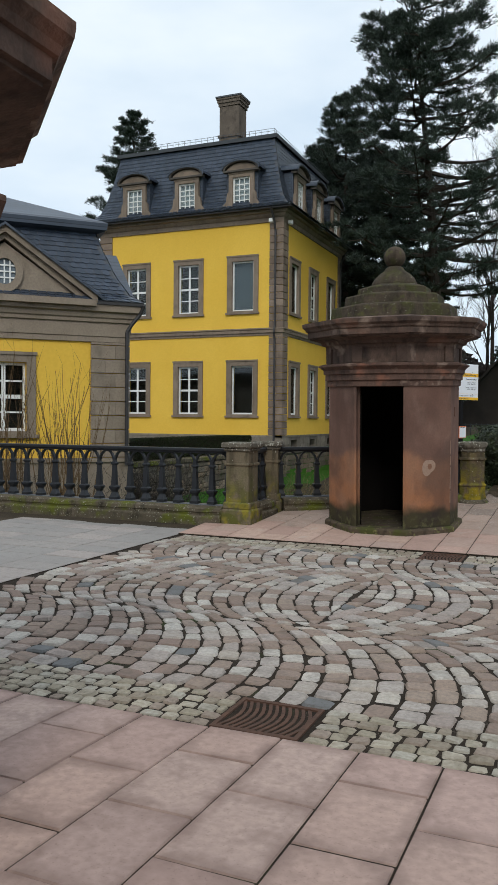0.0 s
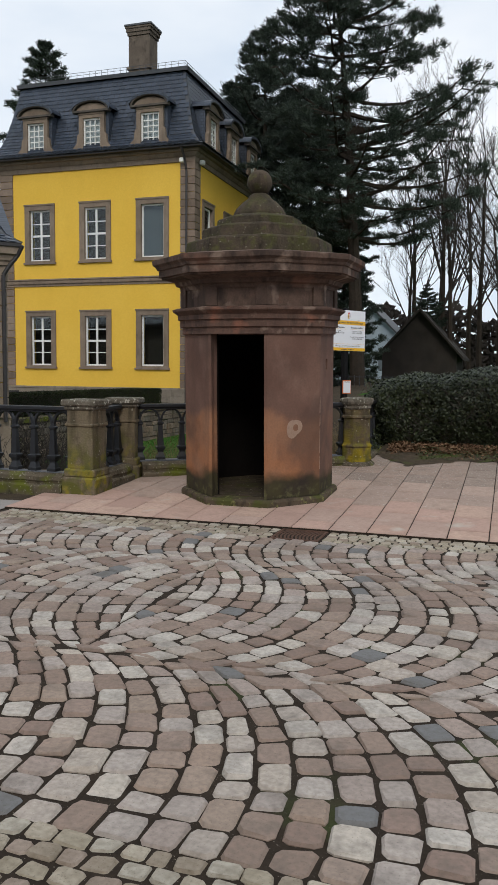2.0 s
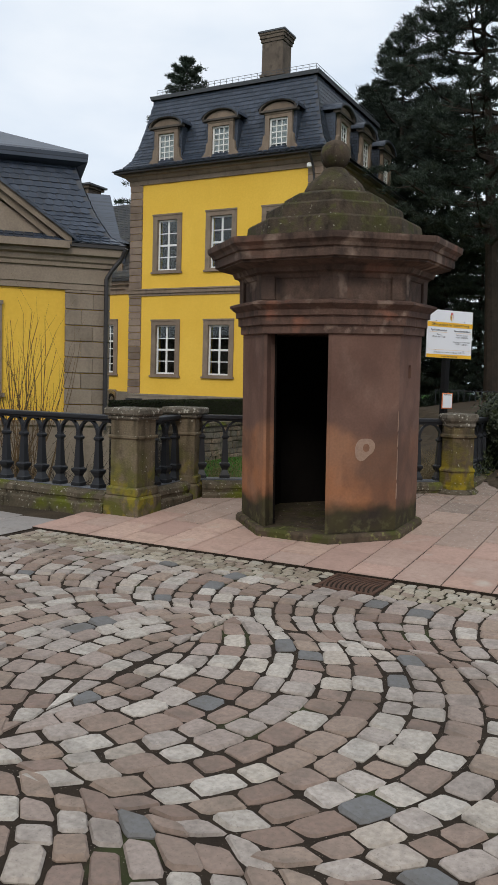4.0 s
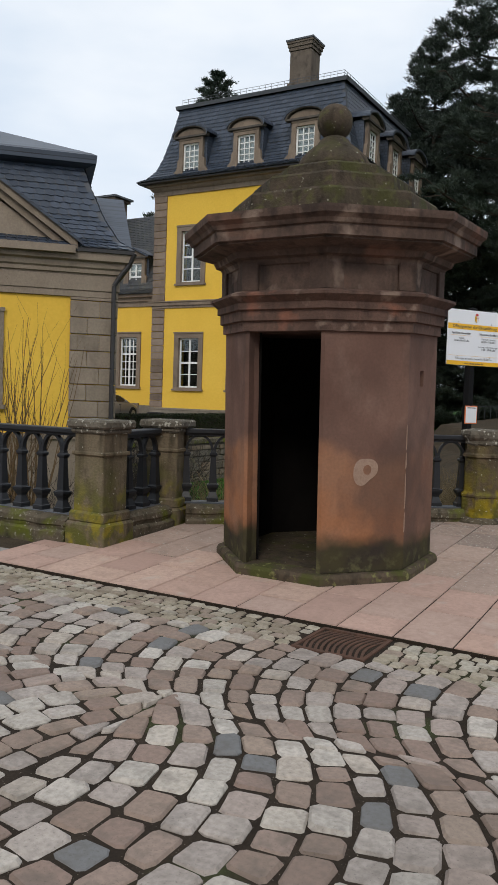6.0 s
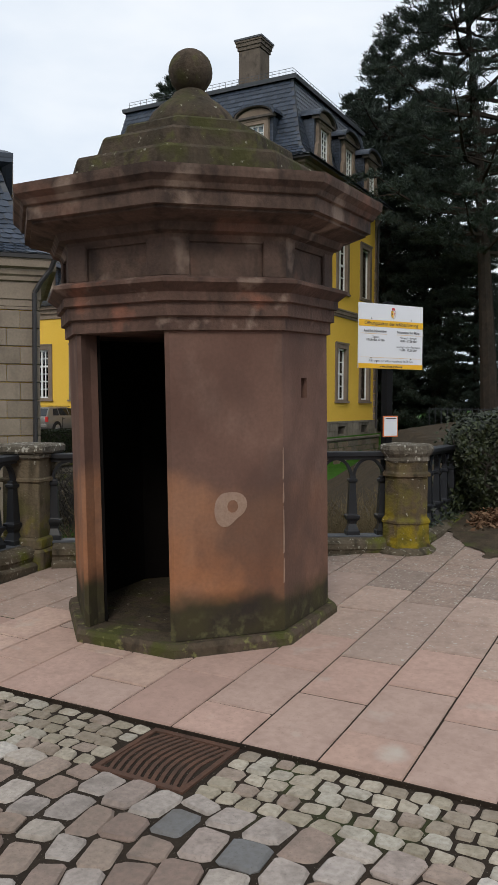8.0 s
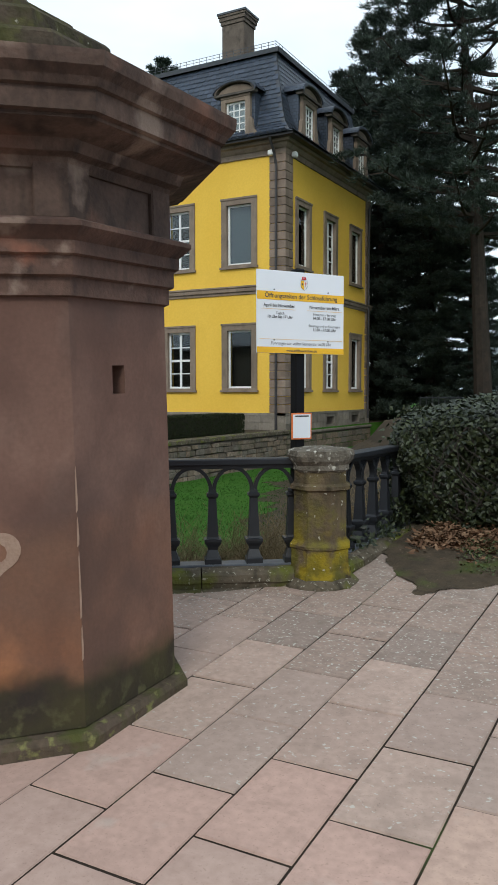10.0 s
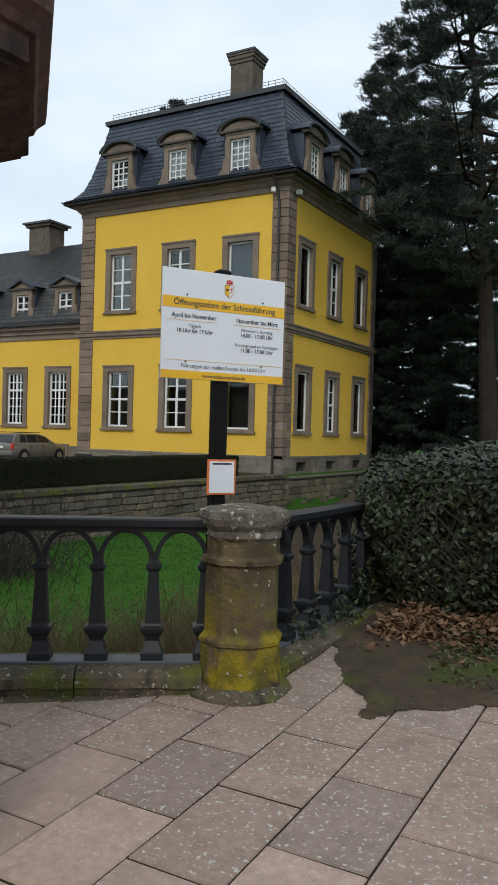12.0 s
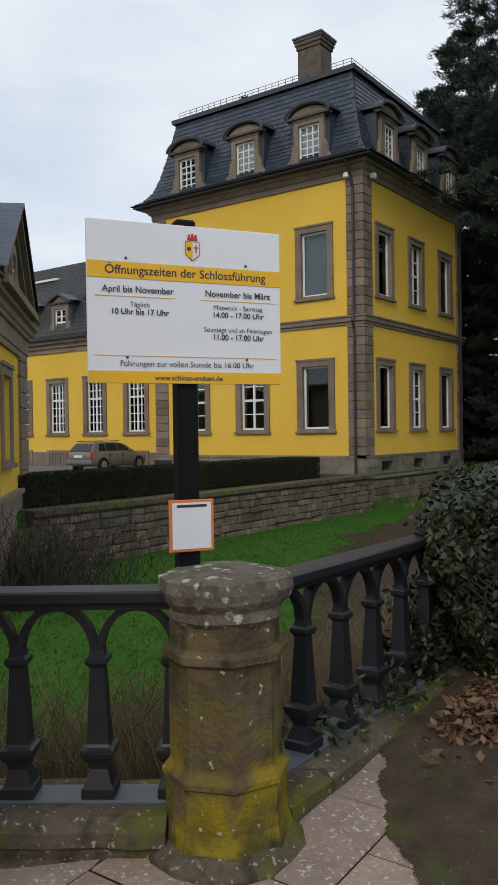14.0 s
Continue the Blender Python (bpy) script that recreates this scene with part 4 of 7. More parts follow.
# ---- sentry boxes ----
def make_sentry(m):
    """An octagonal sandstone sentry box; the door looks along local -y."""
    s = thing("sentry_box", m, "weathered red sandstone octagonal sentry box with dark doorway and ball finial", "sentry box", "sentry boxes by the gate lane")
    AP, T = 0.85, 0.13
    side = 2 * AP * math.tan(math.pi / 8)
    # mossy step
    part("step", Geo().stack([(0.91, -0.16), (0.91, 0.02), (0.895, 0.05)], 8, 22.5), M_STEP, s, "mossy stone step")
    for k in range(8):
        a = 45.0 * k
        if k == 0:
            # the doorway: two narrow jambs only
            w = Geo()
            for q in (-1, 1):
                x0, x1 = sorted((q * side / 2, q * (side / 2 - 0.035)))
                w.box((x0, -AP, 0.055), (x1, -AP + 0.15, 1.94))
            part("jamb", w, M_SENTRY, s)
            continue
        w = Geo()
        o, i = side / 2, (AP - T) * math.tan(math.pi / 8)
        holes = []
        if k == 2:
            holes = [(-0.075, 0.015, 1.52, 1.65)]
        w.wall(-o, o, 0.055, 1.94, holes, T)
        for j, (x, y, z) in enumerate(w.v):      # mitre the inner face
            if y > 0.01:
                w.v[j] = (x * i / o if abs(x) > o - 1e-6 else x, y, z)
        part("wall", w, M_SENTRY_PALE if k in (2, 6) else M_SENTRY, s, "", pose(0, 0, 0, 0, 0, a) @ Matrix.Translation((0, -AP, 0)))
        # added inner sheet: the doorway's deep shade is put into its near-black colour
        part("lining", Geo().box((-i - 0.004, T + 0.004, 0.06), (i + 0.004, T + 0.02, 1.95)), M_SHADE_BLACK, s, "", pose(0, 0, 0, 0, 0, a) @ Matrix.Translation((0, -AP, 0)))
    # pale scar on the wall beside the door
    sc = Geo()
    vs = [(0, -0.004, 0)]
    for j in range(30):
        a = 2 * math.pi * j / 30
        r = 0.112 * (1 + 0.14 * math.sin(2 * a + 0.6) + 0.09 * math.sin(3 * a + 1))
        vs.append((r * math.cos(a) * 0.85, -0.004, r * math.sin(a)))
    sc.add(vs, [(0, 1 + j, 1 + (j + 1) % 30) for j in range(30)])
    part("scar", sc, M_SCAR, s, "pale scraped patch", pose(0, 0, 0, 0, 0, 45) @ Matrix.Translation((0.0, -AP, 0.86)))
    sc2 = Geo()
    vs = [(0, -0.006, 0)] + [(0.035 * math.cos(2 * math.pi * j / 10), -0.006, 0.04 * math.sin(2 * math.pi * j / 10)) for j in range(10)]
    sc2.add(vs, [(0, 1 + j, 1 + (j + 1) % 10) for j in range(10)])
    part("scar", sc2, M_SENTRY, s, "", pose(0, 0, 0, 0, 0, 45) @ Matrix.Translation((0.02, -AP, 0.87)))
    # worn pale arrises and hairline chips at the corners
    rr = random.Random(4)
    for z, l in ((0.36, 0.16), (0.55, 0.3), (0.87, 0.13), (1.02, 0.2)):
        w = rr.uniform(0.004, 0.007)
        g = Geo().extrude([(-w, z), (w * 0.6, z + 0.01), (w, z + l * 0.3), (w * 0.6, z + l * 0.7), (w * 0.3, z + l), (-w * 0.5, z + l * 0.9), (-w * 0.8, z + l * 0.5)], -0.003, 0.02)
        part("worn_arris", g, M_SCAR, s, "", pose(0, 0, 0, 0, 0, 67.5) @ Matrix.Translation((0, -AP / math.cos(math.pi / 8), 0)))
    # lintel bands
    part("architrave", Geo().stack([(0.855, 1.94), (0.875, 1.945), (0.875, 2.02), (0.9, 2.028), (0.9, 2.105), (0.925, 2.113), (0.925, 2.165), (0.955, 2.19), (0.985, 2.215), (0.985, 2.235), (0.93, 2.255)], 8, 22.5), M_SAND_DARK, s, "banded red sandstone architrave")
    fr = part("frieze", Geo().stack([(0.865, 2.24), (0.865, 2.5)], 8, 22.5), M_SAND_CORN, s)
    for k in range(8):
        for q in (-1, 1):
            x0 = q * 0.3
            part("pilaster_strip", Geo().cbox((x0 - 0.075, -0.89, 2.256), (x0 + 0.075, -0.84, 2.5), 0.008), M_SAND_CORN, fr, "", pose(0, 0, 0, 0, 0, 45.0 * k))
    part("cornice", Geo().stack([(0.88, 2.46), (0.9, 2.50), (0.94, 2.515), (0.96, 2.56), (1.1, 2.60), (1.1, 2.615), (1.13, 2.62), (1.13, 2.70), (1.15, 2.705), (1.165, 2.735), (1.2, 2.765), (1.205, 2.80), (1.205, 2.82), (0.95, 2.86)], 8, 22.5), M_SAND_CORN, s, "dark moulded stone cornice")
    tiers = [[(0.86, 2.8), (0.835, 2.87), (0.815, 3.02), (0.8, 3.04), (0.6, 3.075)], [(0.655, 3.05), (0.64, 3.18), (0.62, 3.2), (0.43, 3.235)], [(0.485, 3.21), (0.47, 3.3), (0.45, 3.315), (0.28, 3.365)]]
    for tr in tiers:
        g = Geo().stack(tr, 8, 22.5)
        part("roof_tier", g, M_SAND_MOSS, s, "moss-grown stone tier")
    part("roof_cap", Geo().stack([(0.32, 3.33), (0.31, 3.385), (0.275, 3.45), (0.215, 3.51), (0.145, 3.56), (0.12, 3.60), (0.08, 3.625)], 20, 0), M_SAND_MOSS, s, smooth=True)
    bz = 3.75
    part("ball", Geo().stack([(max(0.152 * math.sin(math.pi * i / 14), 0.004), bz - 0.152 * math.cos(math.pi * i / 14)) for i in range(15)], 20, 0, apothem=False), M_SAND_MOSS, s, "lichen-grown stone ball", smooth=True)
    part("floor_stone", Geo().stack([(0.7, 0.04), (0.7, 0.065)], 8, 22.5), M_SAND_MOSS, s)
    # black sheet overhead, interior shade held in its colour
    part("vault", Geo().stack([(0.73, 1.96), (0.73, 2.0)], 8, 22.5), M_SHADE_BLACK, s)
    return s


# near black for shade painted inside the sentry box and drain
M_SHADE_BLACK = stone("shade_black_stone", (0.006, 0.005, 0.0045), (0.008, 0.0065, 0.006), (0.003, 0.0025, 0.0025), 3.0, 20.0, 0.95)
M_SCAR = stone("scraped_stone", (0.37, 0.262, 0.2), (0.33, 0.225, 0.165), (0.24, 0.15, 0.11), 8.0, 60.0, 0.9)
sentry = make_sentry(pose(-2.695, 11.605, 0.13, 2.25, 0, 0))
twin = copy_thing(sentry, pose(-2.975, 2.095, 0.10, 0, 0, 180))


# ---- balustrade ----
def rect_post(m, w, d, h, label):
    p = thing("balustrade_post", m, label, "stone post", "balustrade posts")
    part("plinth", Geo().cbox((-w / 2 - 0.06, -d / 2 - 0.06, -0.25), (w / 2 + 0.06, d / 2 + 0.06, 0.2), 0.025).cbox((-w / 2 - 0.035, -d / 2 - 0.035, 0.19), (w / 2 + 0.035, d / 2 + 0.035, 0.3), 0.02), M_POST, p)
    part("shaft", Geo().cbox((-w / 2, -d / 2, 0.29), (w / 2, d / 2, h - 0.1), 0.012), M_POST, p)
    part("ring", Geo().cbox((-w / 2 - 0.02, -d / 2 - 0.02, h - 0.34), (w / 2 + 0.02, d / 2 + 0.02, h - 0.3), 0.01), M_POST, p)
    part("cap", Geo().cbox((-w / 2 - 0.03, -d / 2 - 0.03, h - 0.13), (w / 2 + 0.03, d / 2 + 0.03, h - 0.08), 0.015).cbox((-w / 2 - 0.06, -d / 2 - 0.06, h - 0.085), (w / 2 + 0.06, d / 2 + 0.06, h), 0.02), M_POST_CAP, p, "flat lichened cap")
    return p


def round_post(m, r, h, label):
    p = thing("balustrade_post", m, label, "stone post", "balustrade posts")
    part("plinth", Geo().stack([(r + 0.035, -0.25), (r + 0.035, 0.09), (r + 0.025, 0.13), (r + 0.018, 0.15), (r + 0.016, 0.3), (r + 0.028, 0.31), (r + 0.028, 0.33), (r + 0.004, 0.36)], 8, 11), M_POST_Y, p)
    part("shaft", Geo().stack([(r + 0.005, 0.355), (r, 0.37), (r, 0.74), (r - 0.004, 0.85), (r - 0.004, h - 0.16)], 8, 11), M_POST_Y, p, "stone shaft with yellow lichen")
    part("ring", Geo().stack([(r + 0.0, 0.735), (r + 0.025, 0.745), (r + 0.025, 0.77), (r - 0.004, 0.79)], 8, 11), M_POST_Y, p)
    cap = Geo().stack([(r, h - 0.17), (r + 0.02, h - 0.15), (r + 0.012, h - 0.12), (r + 0.04, h - 0.085), (r + 0.052, h - 0.05), (r + 0.045, h - 0.012), (r + 0.015, h), (0.03, h + 0.008)], 24, 31)
    for i, (x, y, z) in enumerate(cap.v):
        w = noise.noise(Vector((x * 7, y * 7, z * 9)))
        cap.v[i] = (x * (1 + 0.09 * w), y * (1 + 0.09 * w), z + (0.016 * noise.noise(Vector((x * 8 + 3, y * 8, 1))) if z > h - 0.13 else 0))
    part("cap", cap, M_POST_CAP, p, "weathered lichened cap")
    base = Geo().stack([(r + 0.125, -0.3), (r + 0.125, -0.06), (r + 0.105, -0.03), (r + 0.11, 0.0), (r + 0.1, 0.045), (r + 0.05, 0.085), (r, 0.1)], 16, 11)
    for i, (x, y, z) in enumerate(base.v):
        base.v[i] = (x + 0.02 * noise.noise(Vector((x * 9, y * 9, z * 9))), y + 0.02 * noise.noise(Vector((x * 9, y * 9, z * 9 + 5))), z)
    part("base", base, M_KERB, p, "mossy moulded base stone")
    return p


BAL = {}


def baluster_meshes():
    if BAL:
        return BAL
    g = Geo()
    r45 = 45
    g.stack([(0.062, 0.0), (0.062, 0.05), (0.054, 0.06), (0.044, 0.1), (0.034, 0.14), (0.042, 0.175), (0.058, 0.205), (0.064, 0.23), (0.064, 0.25), (0.048, 0.258), (0.042, 0.272), (0.028, 0.66), (0.036, 0.672), (0.043, 0.685), (0.043, 0.708), (0.03, 0.722), (0.027, 0.75)], 4, r45)
    BAL["baluster"] = g.mesh("baluster", M_IRON)
    return BAL


def fence_run(p0, p1, z0, z1, count, top, label):
    """Cast-iron arcade railing between two posts: rail, balusters joined by round arches, foot plate."""
    p0, p1 = Vector((*p0, 0)), Vector((*p1, 0))
    d = p1 - p0
    length = d.length
    ang = math.degrees(math.atan2(d.y, d.x))
    tilt = math.degrees(math.atan2(z1 - z0, length))
    run = thing("balustrade", pose(p0.x, p0.y, z0, 0, -tilt, ang), label, "railing", "balustrade runs")
    meshes = baluster_meshes()
    sp = length / count
    # paler than the other iron, with sky sheen painted in
    part("foot_plate", Geo().cbox((0, -0.075, 0.0), (length, 0.075, 0.03), 0.006), M_IRON_SKY_SHEEN, run)
    part("top_rail", Geo().cbox((0, -0.075, top - 0.05), (length, 0.075, top), 0.008).box((0, -0.045, top - 0.075), (length, 0.045, top - 0.049)), M_IRON, run)
    sc = (top - 0.27) / 0.74
    for i in range(count + 1):
        x = min(max(sp * i, 0.02), length - 0.02)
        part("baluster", meshes["baluster"], M_IRON, run, "", Matrix.Translation((x, 0, 0.03)) @ Matrix.Diagonal((1, 1, sc, 1)))
    zb = 0.03 + 0.75 * sc - 0.02
    hh = top - 0.06 - zb
    for i in range(count):
        x = sp * (i + 0.5)
        g = Geo()
        a0, a1 = (0, 180)
        rx = sp / 2
        pts = [(math.cos(radians(a0 + (a1 - a0) * k / 12)), math.sin(radians(a0 + (a1 - a0) * k / 12))) for k in range(13)]
        vs, fs = [], []
        for c, q in pts:
            for y in (-0.024, 0.024):
                vs += [((rx - 0.024) * c, y, (hh - 0.022) * q), ((rx + 0.004) * c, y, (hh + 0.004) * q)]
        for k in range(12):
            a, e = 4 * k, 4 * k + 4
            fs += [(a, a + 1, e + 1, e), (a + 2, e + 2, e + 3, a + 3), (a, e, e + 2, a + 2), (a + 1, a + 3, e + 3, e + 1)]
        g.add(vs, fs)
        part("arch", g, M_IRON, run, "", Matrix.Translation((x, 0, zb)))
    return run


def kerb_run(p0, p1, z0, z1, w=0.44, h=0.24):
    p0, p1 = Vector((*p0, 0)), Vector((*p1, 0))
    d = p1 - p0
    k = thing("kerb", pose(p0.x, p0.y, z0, 0, -math.degrees(math.atan2(z1 - z0, d.length)), math.degrees(math.atan2(d.y, d.x))), "mossy lichened sandstone kerb under the railing", "kerb", "kerbs under the balustrade")
    x = 0.0
    while x < d.length - 0.02:
        l = min(rng.uniform(1.0, 1.6), d.length - x)
        if d.length - x - l < 0.3:
            l = d.length - x
        g = Geo()
        hw = w / 2
        poly = [(-hw - 0.03, -0.4), (hw + 0.03, -0.4), (hw + 0.03, h - 0.155), (hw + 0.015, h - 0.14), (hw - 0.02, h - 0.13), (hw - 0.015, h - 0.1), (hw, h - 0.085), (hw - 0.005, h - 0.035), (hw - 0.06, h), (-hw + 0.06, h), (-hw + 0.005, h - 0.035), (-hw, h - 0.085), (-hw + 0.015, h - 0.1), (-hw + 0.02, h - 0.13), (-hw - 0.015, h - 0.14), (-hw - 0.03, h - 0.155)]
        n = max(2, round(l / 0.11))
        for i in range(n + 1):
            s = x + 0.004 + (l - 0.008) * i / n
            for q, zz in poly:
                w1 = noise.noise(Vector((s * 4 + p0.x, q * 5, zz * 5))) * 0.014 if zz > 0 else 0
                w2 = noise.noise(Vector((s * 5, q * 6 + p0.y, zz * 4 + 9))) * 0.014 if zz > 0 else 0
                g.v.append((s, q + w1, zz + w2))
        k8 = len(poly)
        for i in range(n):
            for j in range(k8):
                a, b = i * k8 + j, i * k8 + (j + 1) % k8
                g.f.append((a, a + k8, b + k8, b))
        g.f.append(tuple(range(k8)))
        g.f.append(tuple(reversed(range(n * k8, (n + 1) * k8))))
        g.f = [tuple(reversed(f)) for f in g.f]
        part("kerb_stone", g, M_KERB, k)
        x += l
    return k


PA, PB, PC = (-4.82, 11.02), (-4.86, 12.15), (-1.93, 14.03)
ZA = grade(11.0)
rect_post(pose(*PA, ZA, 0, 0, 0), 0.36, 0.36, 1.17, "square sandstone balustrade post with flat cap, mossy at the foot")
rect_post(pose(*PB, ZA + 0.03, 0, 0, 15), 0.36, 0.36, 1.13, "square sandstone balustrade post with flat cap beside the moat")
round_post(pose(*PC, 0.20, 0, 0, 33), 0.194, 1.04, "octagonal sandstone post with yellow lichen beside the sign")
rect_post(pose(-13.2, 11.02, ZA, 0, 0, 0), 0.36, 0.36, 1.17, "square sandstone balustrade post with flat cap, far along the railing")
kerb_run((-13.2, 11.02), (-5.05, 11.02), ZA - 0.02, ZA - 0.02)
kerb_run((-4.86, 11.2), (-4.86, 12.0), ZA, ZA + 0.02)
kerb_run((-4.68, 12.27), (-2.15, 13.98), ZA + 0.02, 0.12)
kerb_run((-1.97, 14.2), (-2.03, 18.5), 0.12, 0.08)
fence_run((-13.0, 11.02), (-5.02, 11.02), ZA + 0.2, ZA + 0.2, 28, 0.87, "black cast-iron arcade railing on a mossy kerb")
fence_run((-4.83, 11.22), (-4.86, 11.96), ZA + 0.22, ZA + 0.24, 3, 0.83, "short black cast-iron arcade railing between two posts")
fence_run((-4.7, 12.26), (-2.13, 14.0), ZA + 0.25, 0.345, 10, 0.82, "black cast-iron arcade railing overlooking the moat lawn")
fence_run((-1.97, 14.3), (-2.03, 18.4), 0.345, 0.30, 12, 0.82, "black cast-iron arcade railing running into the ivy")


# ---- gatehouse, turned by half a right angle ----
house = thing("gatehouse", pose(-12.75, 20.6, -0.09, 0, 0, 45), "yellow gatehouse with brown stone corners, pediments and slate mansard roof", "house")
HW, HD = 7.8, 7.6
HF = pose(0, 0, 0)
HS = pose(0, 0, 0, 0, 0, 90)            # right-hand face: local x runs inwards along the house's depth
hole = [opening(-3.5, 1.15, 1.75, 2.35)]
part("wall", Geo().wall(-HW, 0, 0.5, 5.0, hole, 0.45), M_YELLOW, house, "", HF)
hole_s = [opening(3.8, 1.15, 1.75, 2.35)]
part("wall", Geo().wall(0.45, HD, 0.5, 5.0, hole_s, 0.45), M_YELLOW, house, "", HS)
part("wall", Geo().box((-HW, HD - 0.45, -1.9), (-0.45, HD, 5.0)), M_YELLOW, house)
part("wall", Geo().box((-HW, 0.45, -1.9), (-HW + 0.45, HD - 0.45, 5.0)), M_YELLOW, house)
# added dark box, painted as the gatehouse's room shade
part("inner_wall", Geo().box((-HW + 1, 1.5, 0), (-1.5, HD - 1, 4.8)), M_ROOM_SHADE, house)
add_window(house, -3.5, 1.15, 1.75, 2.35, 2, 4, HF, 0.26, trim=M_HOUSE_STONE)
add_window(house, 3.8, 1.15, 1.75, 2.35, 2, 4, HS, 0.26, trim=M_HOUSE_STONE)
part("plinth", Geo().box((-HW - 0.1, -0.1, -1.9), (0.1, HD + 0.1, 0.4)).box((-HW - 0.16, -0.16, 0.4), (0.16, HD + 0.16, 0.52)), M_HOUSE_STONE, house, "stone plinth standing in the moat")


def house_blocks(m, u0, u1):
    z, k = 0.53, 0
    while z < 3.86:
        h = min(0.41, 3.9 - z)
        cut = u0 + (u1 - u0) * (0.62 if k % 2 else 0.36)
        for a, b in ((u0, cut), (cut, u1)):
            ob = block("quoin", house, M_HOUSE_STONE, (a + 0.004, -0.08, z + 0.012), (b - 0.004, 0.1, z + h - 0.012), 0.03)
            ob.matrix_basis = m @ ob.matrix_basis
        z += h
        k += 1


house_blocks(HF, -1.08, 0.07)
house_blocks(HF, -HW, -HW + 1.5)
house_blocks(HS, 0.11, 1.08)
house_blocks(HS, HD - 1.5, HD)
def hring(i0, z):
    return [(-HW + i0, i0, z), (-i0, i0, z), (-i0, HD - i0, z), (-HW + i0, HD - i0, z)]


en = loft([hring(0.01, 3.89), hring(-0.07, 3.9), hring(-0.07, 4.05), hring(-0.1, 4.06), hring(-0.1, 4.45), hring(-0.16, 4.47), hring(-0.17, 4.56), hring(-0.22, 4.6), hring(-0.25, 4.72), hring(-0.34, 4.76), hring(-0.35, 4.95)])
part("entablature", en, M_HOUSE_STONE, house, "moulded brown stone entablature")
part("gutter", Geo().box((-HW - 0.4, -0.4, 4.95), (0.4, HD + 0.4, 5.04)), M_PIPE, house)


def pediment(m, c, half, z0, rise):
    """A triangular pediment with a moulded rake, a slate roof behind it."""
    p = part("pediment", Geo().extrude([(c - half + 0.15, z0), (c + half - 0.15, z0), (c, z0 + rise - 0.12)], -0.16, 0.5), M_HOUSE_STONE, house, "brown stone pediment", m)
    part("ledge", Geo().box((c - half - 0.1, -0.5, z0 - 0.12), (c + half + 0.1, 0.0, z0 + 0.06)), M_HOUSE_STONE, p)
    for q in (-1, 1):
        g = Geo()
        a, b = (c + q * (half + 0.15), z0 - 0.02), (c, z0 + rise + 0.12)
        poly = [a, (a[0], a[1] + 0.2), (b[0], b[1] + 0.2), b]
        if q < 0:
            poly = list(reversed(poly))
        g.extrude(poly, -0.42, 0.2)
        g.extrude([(x - (x - c) * 0.04, z - 0.16) for x, z in poly], -0.28, 0.2)
        part("rake", g, M_HOUSE_STONE, p)
        s = Geo()
        s.add([(a[0] + q * 0.12, -0.5, a[1] + 0.18), (b[0], -0.5, b[1] + 0.26), (b[0], 2.6, b[1] + 0.26), (a[0] + q * 0.12, 1.0, a[1] + 0.18),
               (a[0] + q * 0.12, -0.5, a[1] + 0.1), (b[0], -0.5, b[1] + 0.18)], [(0, 1, 2, 3) if q < 0 else (3, 2, 1, 0), (0, 4, 5, 1) if q < 0 else (1, 5, 4, 0)])
        part("roof", s, M_SLATE, p)
    ov = Geo()
    for k in range(24):
        a0, a1 = 2 * math.pi * k / 24, 2 * math.pi * (k + 1) / 24
        cz = z0 + 0.72
        for r0, r1 in ((0.36, 0.58),):
            vs = []
            for a in (a0, a1):
                for r in (r0, r1):
                    for y in (-0.26, -0.15):
                        vs.append((c + r * 0.85 * math.cos(a), y, cz + r * math.sin(a)))
            ov.add(vs, [(0, 2, 6, 4), (2, 3, 7, 6), (1, 0, 4, 5)])
    o = part("oval_window", ov, M_HOUSE_STONE, p, "oval window in a stone ring")
    bars = Geo()
    for k in range(-1, 2):
        bars.box((c + k * 0.15 - 0.02, -0.2, z0 + 0.40), (c + k * 0.15 + 0.02, -0.185, z0 + 1.04))
    for k in range(-1, 2):
        bars.box((c - 0.29, -0.205, z0 + 0.72 + k * 0.17 - 0.02), (c + 0.29, -0.19, z0 + 0.72 + k * 0.17 + 0.02))
    part("glazing_grid", bars, M_WHITE, o)
    dk = Geo()
    dk.add([(c + 0.31 * math.cos(2 * math.pi * k / 20), -0.165, z0 + 0.72 + 0.36 * math.sin(2 * math.pi * k / 20)) for k in range(20)], [tuple(range(20))])
    part("pane", dk, M_SKY_GREY, o)
    return p


pediment(HF, -3.5, 2.4, 5.0, 1.65)
pediment(HS, 3.8, 2.75, 5.0, 1.85)


HRINGS = [hring(-0.42, 5.05), hring(-0.05, 5.3), hring(0.3, 5.9), hring(0.62, 6.7), hring(0.8, 7.25)]
part("roof", loft(HRINGS), M_LEAD, house, "slate mansard roof")
part("roof_ledge", loft([hring(0.75, 7.2), hring(0.5, 7.28), hring(0.48, 7.48), hring(0.62, 7.56), hring(3.3, 8.7)]), M_SLATE, house)
hc = Geo().cbox((-HW / 2 - 0.5, HD / 2 - 0.5, 8.4), (-HW / 2 + 0.5, HD / 2 + 0.5, 10.0), 0.03).box((-HW / 2 - 0.62, HD / 2 - 0.62, 10.0), (-HW / 2 + 0.62, HD / 2 + 0.62, 10.2))
part("chimney", hc, M_TRIM, house)
part("downpipe", Geo().path([(0.42, -0.42, 4.98), (0.3, -0.3, 4.7), (0.1, -0.24, 4.45), (-0.05, -0.2, 4.2), (-0.05, -0.2, 0.3)], 0.055, 8), M_PIPE, house)


